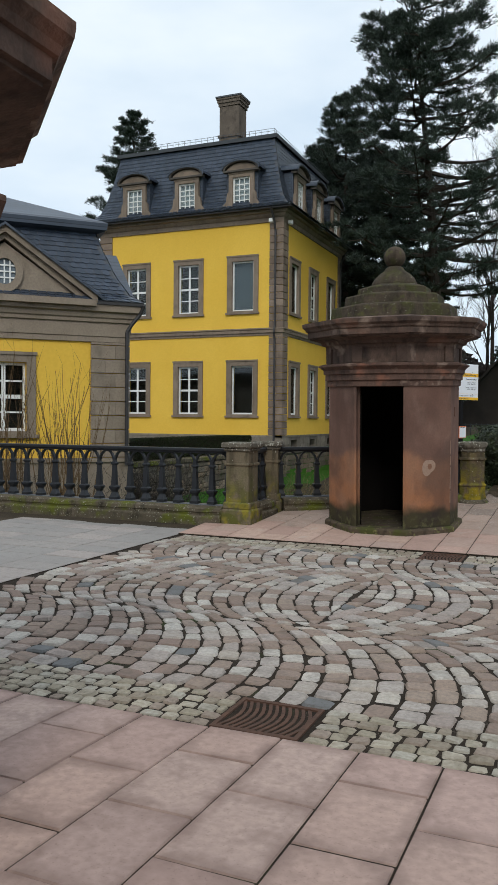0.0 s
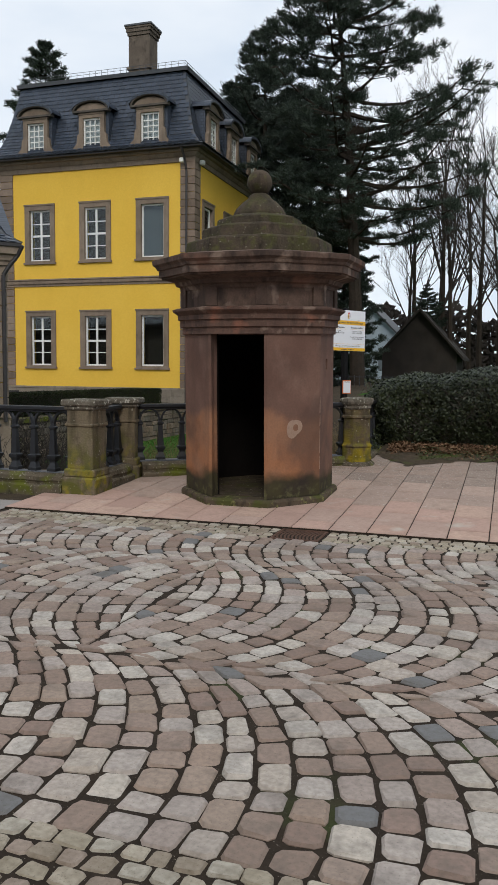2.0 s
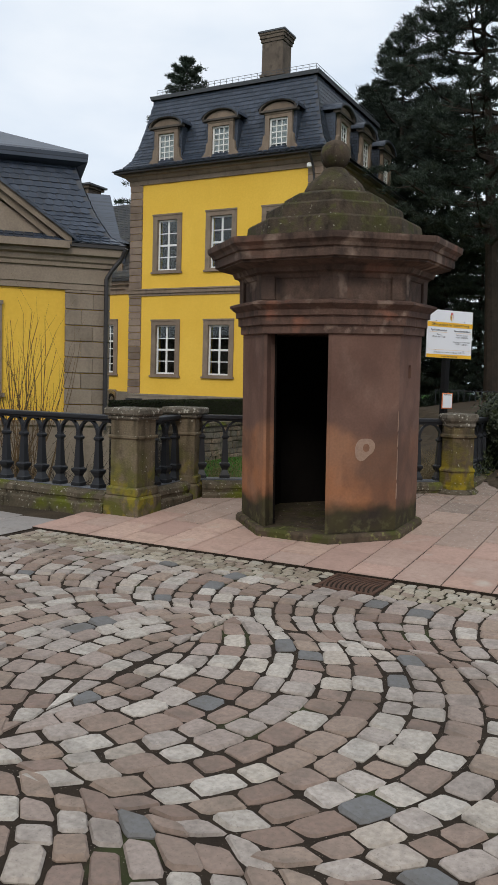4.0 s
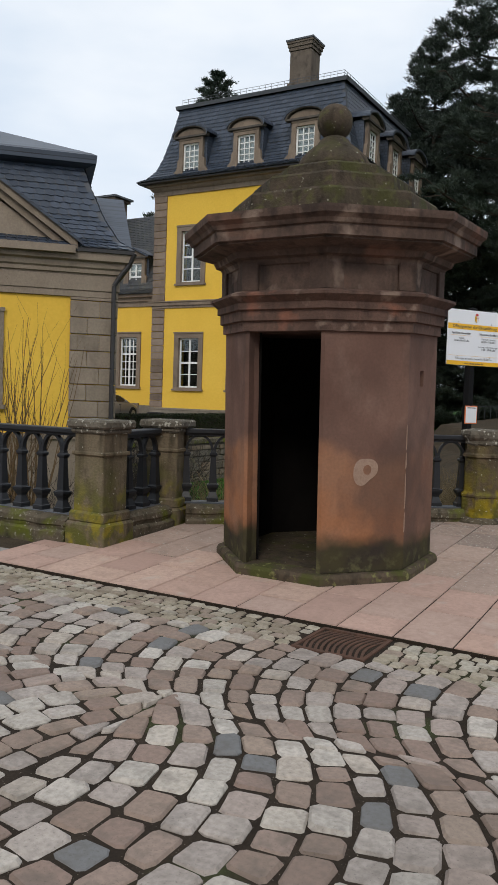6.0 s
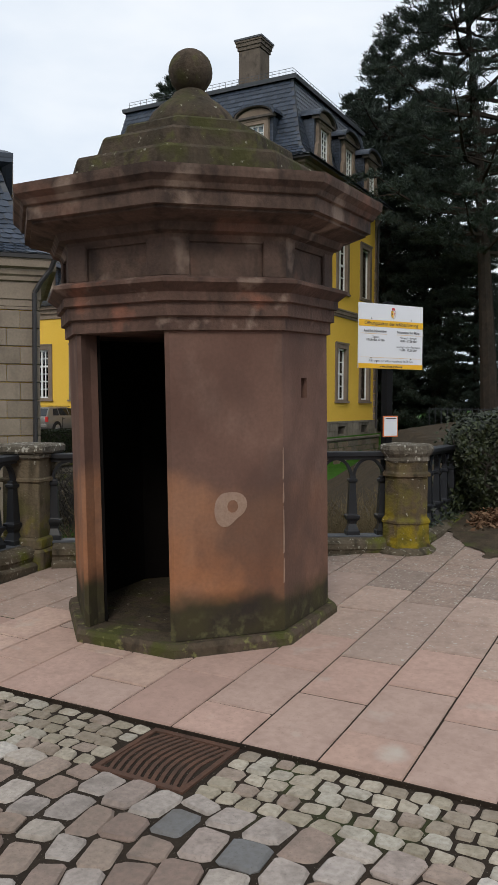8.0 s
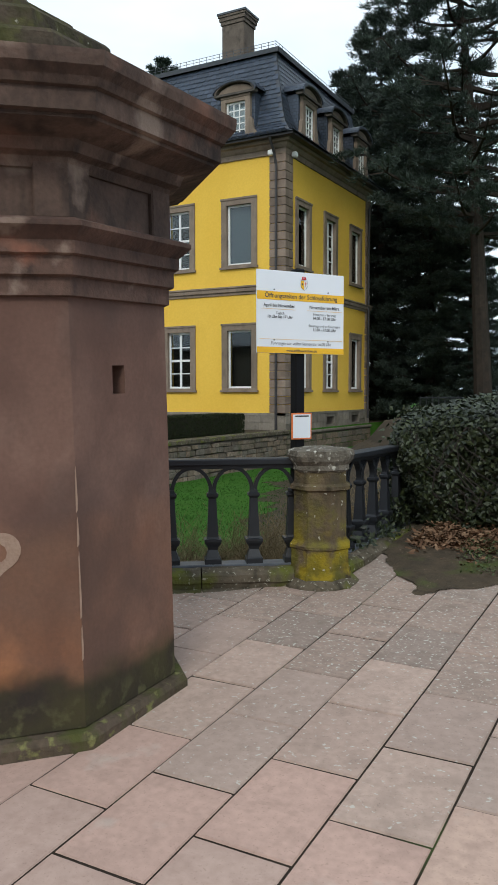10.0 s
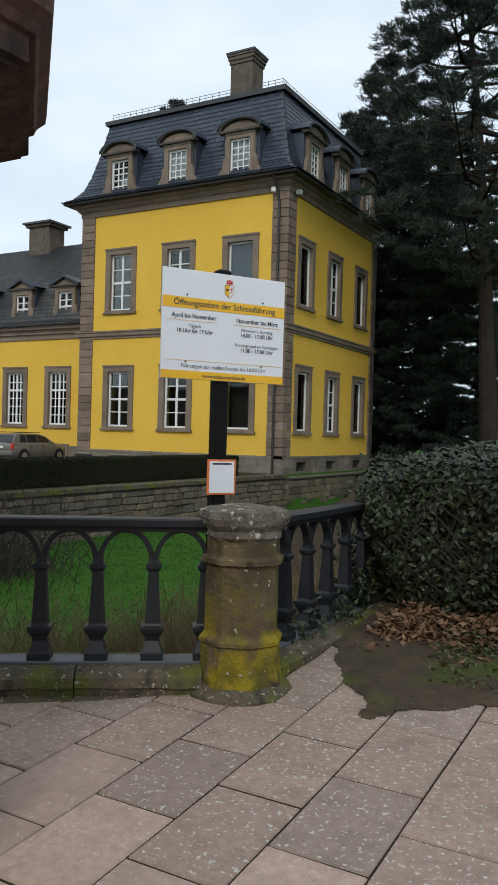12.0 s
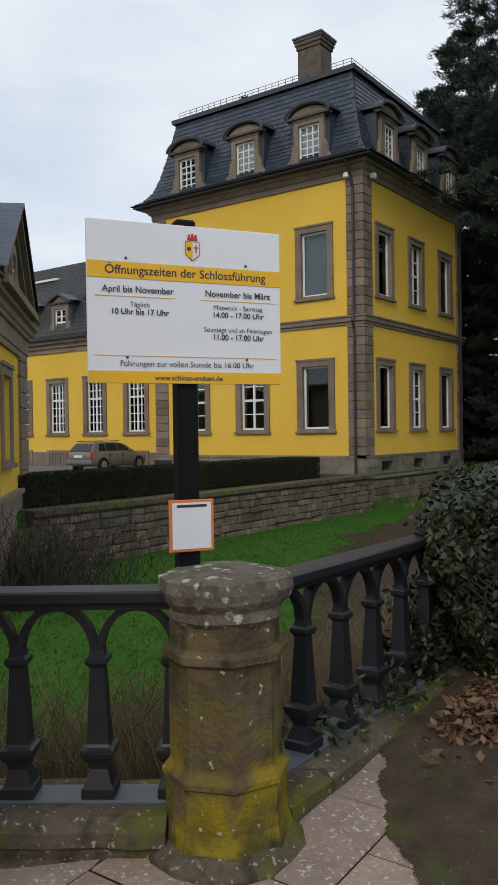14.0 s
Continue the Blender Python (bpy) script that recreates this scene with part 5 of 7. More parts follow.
for lo, hi in zip(HRINGS, HRINGS[1:]):
    for k in (0, 1):
        tagged(part("slate_course", slates(lo[k], lo[k + 1], hi[k + 1], hi[k], 0.24, 0.17), M_SLATE_P, house), kind="stuff")

# ---- moat wall, hedge, courtyard ----
mw = thing("moat_wall", pose(-15.72, 24.2, 0, 0, 0, 90), "mossy rubble retaining wall along the moat lawn", "wall", kind="structure")
part("core", Geo().box((0, 0.0, MOAT - 0.4), (17.9, 0.5, -0.22)), M_MORTAR, mw)
z = MOAT - 0.12
for r in range(6):
    h = (0.28, 0.22, 0.3, 0.2, 0.24, 0.18)[r]
    u = -rng.uniform(0, 0.3)
    while u < 17.9:
        w = rng.uniform(0.22, 0.8)
        zj = rng.uniform(-0.02, 0.02)
        block("stone", mw, M_RUBBLE, (max(u, 0) + 0.012, -0.04 - rng.uniform(0, 0.08), z + 0.01 + zj), (min(u + w, 17.95) - 0.012, 0.08, z + h - 0.012 + zj), 0.1)
        u += w
    z += h
u = 0.0
while u < 17.9:
    w = rng.uniform(0.8, 1.5)
    block("cap_stone", mw, M_KERB, (u + 0.006, -0.14, -0.23), (min(u + w, 17.9) - 0.006, 0.55, -0.08 + rng.uniform(-0.01, 0.015)), 0.06)
    u += w
steps = thing("moat_steps", pose(-15.6, 23.6, 0, 0, 0, 90), "worn stone steps leading down to the moat beside the gatehouse", "steps")
for k in range(7):
    block("step", steps, M_KERB, (-0.3 - 0.3 * k, -1.2, MOAT - 0.3), (0.9 - 0.3 * k, 0.9, -0.2 - 0.2 * k), 0.03).matrix_basis = Matrix.Translation((0.2 + 0.0 * k, -0.15 - 0.27 * k, MOAT - 0.3)) @ Matrix.Diagonal((2.0, 0.32, 1.45 - 0.2 * k, 1))
court = part("courtyard_pavement", Geo().box((-50, 26, -0.11), (-18.8, 43.9, -0.06)), stone("grey_setts", (0.16, 0.155, 0.15), (0.2, 0.19, 0.18), (0.1, 0.095, 0.09), 1.0, 9.0, 0.85))
tagged(court, "grey paved courtyard before the palace wing", "pavement", kind="structure")


def leaf_cloud(pts, normals, size, count_seed, spread=0.6, fold=True):
    """One small folded leaf at each point, turned about its normal."""
    r = np.random.RandomState(count_seed)
    vs, fs = [], []
    for p, n0 in zip(pts, normals):
        n0 = Vector(n0) + Vector(r.uniform(-spread, spread, 3))
        n0.normalize()
        u = n0.orthogonal().normalized()
        a = r.uniform(0, 2 * math.pi)
        u = (u * math.cos(a) + n0.cross(u) * math.sin(a))
        w = n0.cross(u)
        s = size * r.uniform(0.6, 1.35)
        p = Vector(p)
        k = len(vs)
        vs += [tuple(p - u * s), tuple(p + w * s * 0.55 - u * 0.1 * s - n0 * 0.12 * s), tuple(p + u * s), tuple(p - w * s * 0.55 - u * 0.1 * s - n0 * 0.12 * s)]
        fs += [(k, k + 1, k + 2), (k, k + 2, k + 3)]
    g = Geo()
    g.v, g.f = vs, fs
    return g


def hedge(x0, x1, y0, y1, z0, z1, n):
    h = thing("clipped_hedge", pose((x0 + x1) / 2, y0, z0), "long low clipped dark green hedge on the moat wall", "hedge")
    w, l, t = (x1 - x0) / 2, y1 - y0, z1 - z0
    part("twig_core", Geo().cbox((-w + 0.06, 0.06, 0), (w - 0.06, l - 0.06, t - 0.05), 0.1), M_BARK, h)
    r = np.random.RandomState(3)
    pts, nr = [], []
    for i in range(n):
        q = r.uniform()
        if q < 0.5:
            pts.append((r.uniform(-w, w), r.uniform(0, l), t + 0.035 * math.sin(i) - 0.03)), nr.append((0, 0, 1))
        elif q < 0.93:
            pts.append((w - r.uniform(0, 0.07), r.uniform(0, l), r.uniform(0, t))), nr.append((1, 0, 0.2))
        else:
            y = r.choice([0.03, l - 0.03])
            pts.append((r.uniform(-w, w), y, r.uniform(0, t))), nr.append((0, -1 if y < 1 else 1, 0.2))
    tagged(part("foliage", leaf_cloud(pts, nr, 0.036, 5), M_HEDGE, h), kind="stuff")
    return h


hedge(-18.3, -16.75, 24.0, 39.6, -0.15, 0.74, 30000)


# ---- car in the courtyard ----
def station_wagon(m):
    """A silver estate car, nose along +x; origin on the ground under its tail."""
    M_PAINT = plain("silver_grey_paint", (0.20, 0.185, 0.165), 0.32, 0.35, 0.1)
    M_TINT = plain("car_glass", (0.015, 0.018, 0.02), 0.06, 0.0, 0.0)
    M_TYRE = plain("tyre_rubber", (0.02, 0.02, 0.02), 0.85)
    M_RIM = plain("alloy_rim", (0.4, 0.4, 0.4), 0.35, 0.8)
    car = thing("estate_car", m, "silver-grey estate car parked before the palace wing", "car")
    b = Geo()
    stations = [(0.0, 0.42, 0.86, 0.70), (0.05, 0.34, 0.97, 0.78), (0.35, 0.27, 1.0, 0.85), (1.2, 0.24, 1.0, 0.88), (2.4, 0.24, 0.99, 0.88), (3.2, 0.24, 0.97, 0.87), (3.8, 0.25, 0.9, 0.85), (4.25, 0.28, 0.79, 0.77), (4.45, 0.36, 0.66, 0.62)]
    for x, zl, zb, hw in stations:
        half = [(hw * 0.86, zl), (hw * 0.98, zl + 0.1), (hw, 0.5 * (zl + zb)), (hw * 0.97, zb - 0.1), (hw * 0.88, zb), (hw * 0.4, zb + 0.02)]
        for y, zz in half + [(-y, zz) for y, zz in reversed(half)]:
            b.v.append((x, y, zz))
    for s in range(len(stations) - 1):
        for i in range(12):
            b.f.append((s * 12 + i, s * 12 + (i + 1) % 12, (s + 1) * 12 + (i + 1) % 12, (s + 1) * 12 + i))
    b.f.append(tuple(reversed(range(12))))
    b.f.append(tuple(range((len(stations) - 1) * 12, len(stations) * 12)))
    part("body", b, M_PAINT, car, smooth=True)
    for q in (-1, 1):
        part("door_seam", Geo().box((1.28, q * 0.876 - 0.01, 0.35), (1.295, q * 0.876 + 0.01, 0.9)).box((2.28, q * 0.876 - 0.01, 0.35), (2.295, q * 0.876 + 0.01, 0.9)), M_TYRE, car)
        for x in (0.85, 3.6):
            part("wheel_arch", Geo().stack([(0.37, -0.02), (0.38, 0.0), (0.37, 0.02)], 24, 0, apothem=False), M_TYRE, car, "", pose(x, q * 0.855, 0.34, 90, 0, 0))
    def side_y(z):
        return 0.80 - 0.4 * (z - 0.95)
    cab = Geo()
    prof = [(0.08, 0.96), (0.28, 1.2), (0.5, 1.39), (0.8, 1.45), (2.1, 1.46), (2.65, 1.36), (3.42, 0.96)]
    for x, zt in prof:
        yt = side_y(zt)
        cab.v += [(x, -0.80, 0.94), (x, -yt, zt - 0.015), (x, -yt + 0.06, zt), (x, yt - 0.06, zt), (x, yt, zt - 0.015), (x, 0.80, 0.94)]
    for k in range(len(prof) - 1):
        for i in range(5):
            cab.f.append((k * 6 + i, k * 6 + 6 + i, k * 6 + 7 + i, k * 6 + i + 1))
    part("cabin", cab, M_PAINT, car, smooth=False)
    for q in (-1, 1):
        for poly in ([(0.62, 1.02), (1.14, 1.02), (1.14, 1.38), (0.8, 1.37)], [(1.22, 1.02), (2.0, 1.02), (1.98, 1.39), (1.22, 1.39)], [(2.08, 1.02), (3.02, 1.02), (2.62, 1.3), (2.4, 1.37), (2.06, 1.39)]):
            g = Geo()
            g.v = [(x, q * (side_y(z) + 0.008), z) for x, z in poly] + [(x, q * (side_y(z) - 0.01), z) for x, z in poly]
            k = len(poly)
            g.f = [tuple(range(k)) if q < 0 else tuple(reversed(range(k)))] + [(i, i + k, (i + 1) % k + k, (i + 1) % k) for i in range(k)]
            part("side_window", g, M_TINT, car, "dark tinted window")
        part("door_handle", Geo().cbox((1.36, q * 0.885 - 0.015, 0.84), (1.52, q * 0.885 + 0.015, 0.87), 0.005).cbox((2.2, q * 0.885 - 0.015, 0.84), (2.36, q * 0.885 + 0.015, 0.87), 0.005), M_PIPE, car)
    for name, x0, z0, x1, z1, d in (("rear_window", 0.10, 1.0, 0.47, 1.37, -0.012), ("windscreen", 3.34, 1.0, 2.7, 1.335, 0.012)):
        g = Geo()
        y0, y1 = side_y(z0) - 0.06, side_y(z1) - 0.08
        g.v = [(x0 + d, -y0, z0 + 0.012), (x0 + d, y0, z0 + 0.012), (x1 + d, y1, z1 + 0.012), (x1 + d, -y1, z1 + 0.012), (x0, -y0, z0 - 0.02), (x0, y0, z0 - 0.02), (x1, y1, z1 - 0.02), (x1, -y1, z1 - 0.02)]
        g.f = [(0, 1, 2, 3), (0, 4, 5, 1), (1, 5, 6, 2), (2, 6, 7, 3), (3, 7, 4, 0)]
        part(name, g, M_TINT, car, "dark tinted window")
    for y in (-0.56, 0.53):
        part("roof_rail", Geo().cbox((0.5, y, 1.49), (2.4, y + 0.03, 1.53), 0.008), M_PIPE, car)
    for q in (-1, 1):
        part("tail_light", Geo().cbox((-0.02, q * 0.84 - 0.12 * (q > 0), 0.68), (0.14, q * 0.84 + 0.12 * (q < 0), 0.96), 0.02), M_RED, car, "red tail light")
        part("mirror", Geo().cbox((2.75, q * 0.9 - 0.07, 0.98), (2.9, q * 0.9 + 0.07, 1.1), 0.03), M_PAINT, car)
        for x in (0.85, 3.6):
            w = part("wheel", Geo().stack([(0.24, -0.1), (0.31, -0.09), (0.32, 0.0), (0.31, 0.09), (0.24, 0.1)], 24, 0, apothem=False), M_TYRE, car, "", pose(x, q * 0.80, 0.32, 90, 0, 0))
            part("rim", Geo().stack([(0.22, -0.105), (0.2, -0.11), (0.06, -0.09), (0.06, 0.09), (0.2, 0.11), (0.22, 0.105)], 10, 0, apothem=False), M_RIM, w)
    part("number_plate", Geo().box((-0.03, -0.26, 0.72), (0.0, 0.26, 0.83)), M_WHITE, car)
    part("bumper", Geo().cbox((-0.06, -0.82, 0.36), (0.12, 0.82, 0.58), 0.05), M_PAINT, car)
    return car


station_wagon(pose(-29.7, 38.3, -0.06, 0, 0, 95))


# ---- sign on its pole ----
SIGN_DIR = 57.9
sign = thing("information_sign", pose(-2.1, 14.045, 1.945, 0, 0, SIGN_DIR), "white and yellow opening-hours sign on a black pole", "sign")
SW, SH = 0.775, 0.605
part("board", Geo().cbox((-SW / 2, -0.006, 0), (SW / 2, 0.006, SH), 0.002), M_SIGN, sign, "white printed board")
part("yellow_band", Geo().box((-SW / 2 + 0.001, -0.0085, SH * 0.645), (SW / 2 - 0.001, -0.0065, SH * 0.745)), M_SIGN_Y, sign)
part("yellow_band", Geo().box((-SW / 2 + 0.001, -0.0085, 0.001), (SW / 2 - 0.001, -0.0065, SH * 0.075)), M_SIGN_Y, sign)
for u0, u1, zz in ((-0.36, -0.05, 0.535), (0.05, 0.37, 0.535), (-0.36, 0.37, 0.17)):
    part("rule", Geo().box((u0, -0.008, SH * zz - 0.001), (u1, -0.0065, SH * zz + 0.001)), M_SIGN_Y, sign)


def text(body, u, zf, size, bold=0.0):
    cu = bpy.data.curves.new("lettering", "FONT")
    cu.body, cu.size, cu.align_x, cu.offset = body, size, "CENTER", bold
    cu.materials.append(M_INK)
    ob = new("lettering", cu)
    ob.parent = sign
    ob.matrix_basis = pose(u, -0.0095, SH * zf, 90, 0, 0)
    return ob


text("Öffnungszeiten der Schlossführung", 0, 0.672, 0.046, 0.0006)
text("April bis November", -0.195, 0.56, 0.034, 0.0005)
text("Täglich", -0.19, 0.472, 0.027)
text("10 Uhr bis 17 Uhr", -0.19, 0.425, 0.03, 0.0005)
text("November bis März", 0.205, 0.56, 0.034, 0.0005)
text("Mittwoch - Samstag", 0.205, 0.478, 0.026)
text("14.00 - 17.00 Uhr", 0.205, 0.428, 0.03, 0.0005)
text("Sonntags und an Feiertagen", 0.205, 0.335, 0.026)
text("11.00 - 17.00 Uhr", 0.205, 0.285, 0.03, 0.0005)
text("Führungen zur vollen Stunde bis 16.00 Uhr", 0.0, 0.105, 0.031)
text("www.schloss-arolsen.de", 0.0, 0.02, 0.028, 0.0005)
sh = Geo()
sh.extrude([(0.02, SH * 0.78), (0.048, SH * 0.82), (0.048, SH * 0.9), (0.02, SH * 0.9)], -0.009, -0.007)
part("shield", sh, M_WHITE, sign)
part("shield", Geo().extrude([(0.02, SH * 0.78), (0.02, SH * 0.9), (-0.008, SH * 0.9), (-0.008, SH * 0.82)][::-1], -0.009, -0.007), M_SIGN_Y, sign)
part("shield_mark", Geo().stack([(0.008, -0.0005), (0.008, 0.0005)], 8, 0, apothem=False), M_INK, sign, "", pose(0.006, -0.0095, SH * 0.855, 90, 0, 0))
part("shield_mark", Geo().box((0.032, -0.0105, SH * 0.83), (0.036, -0.0092, SH * 0.885)).box((0.025, -0.0105, SH * 0.86), (0.043, -0.0092, SH * 0.867)), M_RED, sign)
part("shield_outline", Geo().path([(0.02, -0.009, SH * 0.78), (0.048, -0.009, SH * 0.82), (0.048, -0.009, SH * 0.9), (-0.008, -0.009, SH * 0.9), (-0.008, -0.009, SH * 0.82), (0.02, -0.009, SH * 0.78)], 0.0012, 4), M_INK, sign)
part("crown", Geo().box((0.0, -0.009, SH * 0.91), (0.04, -0.007, SH * 0.925)).cbox((0.002, -0.009, SH * 0.925), (0.012, -0.007, SH * 0.945), 0.0008).cbox((0.015, -0.009, SH * 0.925), (0.025, -0.007, SH * 0.95), 0.0008).cbox((0.028, -0.009, SH * 0.925), (0.038, -0.007, SH * 0.945), 0.0008), M_RED, sign)
for u in (-0.24, 0.24):
    for zz in (0.72, 0.11):
        part("screw", Geo().stack([(0.006, -0.002), (0.004, 0.003)], 8, 0, apothem=False), M_LEAD, sign, "", pose(u, -0.008, SH * (zz + 0.05), 90, 0, 0))
part("pole", Geo().cbox((-0.042, 0.008, -1.95), (0.042, 0.09, SH + 0.03), 0.01), M_BLACKPOLE, sign, "black square pole")
plate = part("plate", Geo().cbox((-0.09, -0.012, -0.645), (0.09, -0.004, -0.445), 0.002), M_ORANGE, sign, "small white plate with orange border")
part("plate_face", Geo().box((-0.078, -0.0145, -0.634), (0.078, -0.0125, -0.456)), M_SIGN, plate)
part("plate_heading", Geo().box((-0.06, -0.016, -0.474), (0.06, -0.0148, -0.464)), M_INK, plate)


# ---- vegetation ----
def tuft_mesh(pts, dirs, length, width, per, seed):
    """Sprays of narrow blades round each point."""
    r = np.random.RandomState(seed)
    n = len(pts) * per
    p = np.repeat(np.array(pts), per, 0) + r.normal(0, 0.3 * length, (n, 3))
    d = np.repeat(np.array(dirs), per, 0) + r.normal(0, 0.62, (n, 3))
    d /= np.linalg.norm(d, axis=1, keepdims=True) + 1e-9
    w = np.cross(d, r.normal(0, 1, (n, 3)))
    w /= np.linalg.norm(w, axis=1, keepdims=True) + 1e-9
    ln = length * r.uniform(0.55, 1.25, (n, 1))
    v = np.empty((n, 3, 3))
    v[:, 0], v[:, 1], v[:, 2] = p - w * width * 0.5, p + w * width * 0.5, p + d * ln
    g = Geo()
    g.v = [tuple(a) for a in v.reshape(-1, 3).tolist()]
    g.f = [(3 * i, 3 * i + 1, 3 * i + 2) for i in range(n)]
    return g


def conifer(name, m, h, lean, profile, step, limbs_n, seed, label, tuft=0.27, width=0.05, blades=12, pad=0.5, droop=0.0, side=1.0, fill=0.75):
    """A conifer with tiers of limbs that carry flat pads of needle tufts. profile: (height, reach) from below; lean: how far the top stands aside."""
    r = np.random.RandomState(seed)
    t = thing(name, m, label, "tree", "dark conifers behind the palace")

    def at(zz):
        f = zz / h
        return Vector((lean * f ** 1.3 + 0.12 * math.sin(5 * f + seed), 0.15 * math.sin(4 * f + 2 * seed), zz))

    def reach(zz):
        for (z0, r0), (z1, r1) in zip(profile, profile[1:]):
            if zz <= z1:
                return r0 + (r1 - r0) * max(0.0, zz - z0) / (z1 - z0)
        return profile[-1][1]
    trunk, limbs, pts, dirs = Geo(), Geo(), [], []
    for k in range(10):
        trunk.tube(at(h * k / 10), at(h * (k + 1) / 10), 0.017 * h * (1.04 - k / 10), 0.017 * h * (1.04 - (k + 1) / 10), 9)
    zz = profile[0][0]
    while zz < h:
        turn = r.uniform(0, 2 * math.pi)
        for b in range(limbs_n + r.randint(0, 2)):
            a = turn + 2 * math.pi * b / limbs_n + r.normal(0, 0.25)
            l = reach(zz) * r.uniform(0.55, 1.12)
            if math.cos(a) < 0:
                l *= 1 + (side - 1) * -math.cos(a)
            o = at(min(h, zz + r.normal(0, 0.15)))
            up = r.uniform(-0.02, 0.22) - droop
            rad = 0.018 * l + 0.015
            prev = o
            d = Vector((math.cos(a), math.sin(a), 0))
            w = Vector((-math.sin(a), math.cos(a), 0))
            for k in range(1, 6):
                q = k / 5
                nxt = o + d * (l * q) + w * (0.06 * l * math.sin(3 * q + a)) + Vector((0, 0, l * (up * q + 0.12 * q * q * q - 0.05 * math.sin(3 * q))))
                limbs.tube(prev, nxt, rad * (1.1 - 0.9 * (q - 0.2)), rad * (1.1 - 0.9 * q), 4)
                for s in range(3):
                    if r.uniform() > fill * (0.25 + 1.1 * q) * (1.5 if zz < 0.5 * h and profile[0][0] < 5 else 1.0):
                        continue
                    spread = (0.12 + 0.2 * (1 - abs(q - 0.6))) * l * r.uniform(-1, 1)
                    tip = nxt + w * spread + d * (abs(spread) * 0.5 + 0.1) + Vector((0, 0, r.uniform(-0.02, 0.2) * (0.5 + abs(spread)) - droop * abs(spread)))
                    limbs.tube(nxt, tip, rad * 0.35, 0.008, 3)
                    size = pad * r.uniform(0.55, 1.15) * min(1.0, 0.35 + 0.22 * l)
                    for c in range(max(4, int(22 * size * size / 0.25 * (0.27 / tuft) ** 1.2))):
                        u, v = r.normal(0, 0.5), r.normal(0, 0.5)
                        pts.append(tuple(tip + d * (u * size) + w * (v * size) + Vector((0, 0, size * (0.25 * r.normal(0, 0.5) - 0.16 * (u * u + v * v))))))
                        dirs.append((d.x * (0.5 + u) + w.x * v, d.y * (0.5 + u) + w.y * v, 0.75 - 1.5 * droop))
                prev = nxt
        zz += step * r.uniform(0.8, 1.2)
    part("trunk", trunk, M_BARK, t)
    tagged(part("branchwork", limbs, M_BARK, t), kind="stuff")
    tagged(part("crown", tuft_mesh(pts, dirs, tuft, width, blades, seed + 1), M_NEEDLE, t), kind="stuff")
    return t


conifer("pine_tree", pose(-8.1, 48.5, 0.2), 26.6, -2.3, [(9.2, 5.2), (11.5, 6.7), (15.0, 6.6), (18.5, 5.2), (20.5, 4.2), (21.5, 6.2), (22.3, 3.4), (24.5, 3.2), (26.0, 3.0), (26.6, 1.8)], 0.98, 5, 11, "tall dark green pine with layered branches beyond the moat", 0.25, 0.05, 12, 0.45, side=0.8, fill=0.8)
dense = conifer("conifer_tree", pose(-17.6, 59.5, -1.0), 27.4, 0.0, [(1.0, 4.4), (6.0, 4.8), (16.0, 4.5), (21.0, 3.7), (24.5, 2.2), (26.6, 0.9), (27.4, 0.3)], 1.0, 5, 5, "dense dark green conifer behind the palace pavilion", 0.3, 0.065, 11, 0.48, 0.03, fill=0.88)
copy_thing(dense, pose(-13.4, 57.0, -0.5, 0, 0, 70) @ Matrix.Scale(0.78, 4))
copy_thing(dense, pose(-10.4, 55.0, -0.5, 0, 0, 200) @ Matrix.Scale(0.5, 4))
copy_thing(dense, pose(-20.2, 63.5, -0.5, 0, 0, 140) @ Matrix.Scale(0.9, 4))
copy_thing(dense, pose(-6.3, 68.0, 0.6, 0, 0, 20) @ Matrix.Scale(0.3, 4))
conifer("spruce_tree", pose(-48.0, 78.6, -0.2), 36.3, 0.0, [(12.0, 7.5), (24.0, 4.9), (30.0, 3.1), (34.5, 1.3), (36.3, 0.3)], 1.15, 5, 23, "slender dark spruce rising behind the palace roof", 0.36, 0.09, 9, 0.48, 0.0, fill=0.75)


def bare_tree(m, h, seed, label):
    r = random.Random(seed)
    t = thing("bare_tree", m, label, "tree", "bare winter trees beyond the moat")
    trunk, twigs = Geo(), Geo()

    def grow(p, d, l, rad, depth):
        g = trunk if depth == 0 else twigs
        segs = 5 if depth == 0 else 3
        q = p
        for s in range(segs):
            d2 = (d + Vector((r.uniform(-1, 1), r.uniform(-1, 1), r.uniform(-0.3, 0.6))) * (0.06 if depth == 0 else 0.16)).normalized()
            nx = q + d2 * (l / segs)
            g.tube(q, nx, rad * (1 - 0.65 * s / segs), rad * (1 - 0.65 * (s + 1) / segs), 6 if depth == 0 else (4 if depth < 3 else 3))
            q, d = nx, d2
            if depth < 4 and (depth > 0 or s >= 1):
                for b in range(2 if depth == 0 else r.choice((2, 2, 3) if depth > 1 else (1, 2, 2))):
                    a = r.uniform(0, 2 * math.pi)
                    side = Vector((math.cos(a), math.sin(a), 0))
                    grow(q, (d * 0.75 + side * 0.55 + Vector((0, 0, 0.22))).normalized(), l * r.uniform(0.34, 0.52), max(0.009, rad * 0.37), depth + 1)
    grow(Vector((0, 0, 0)), Vector((0, 0, 1)), h * 0.66, 0.012 * h, 0)
    part("trunk", trunk, M_BARK, t)
    tagged(part("branchwork", twigs, M_TWIG, t), kind="stuff")
    return t


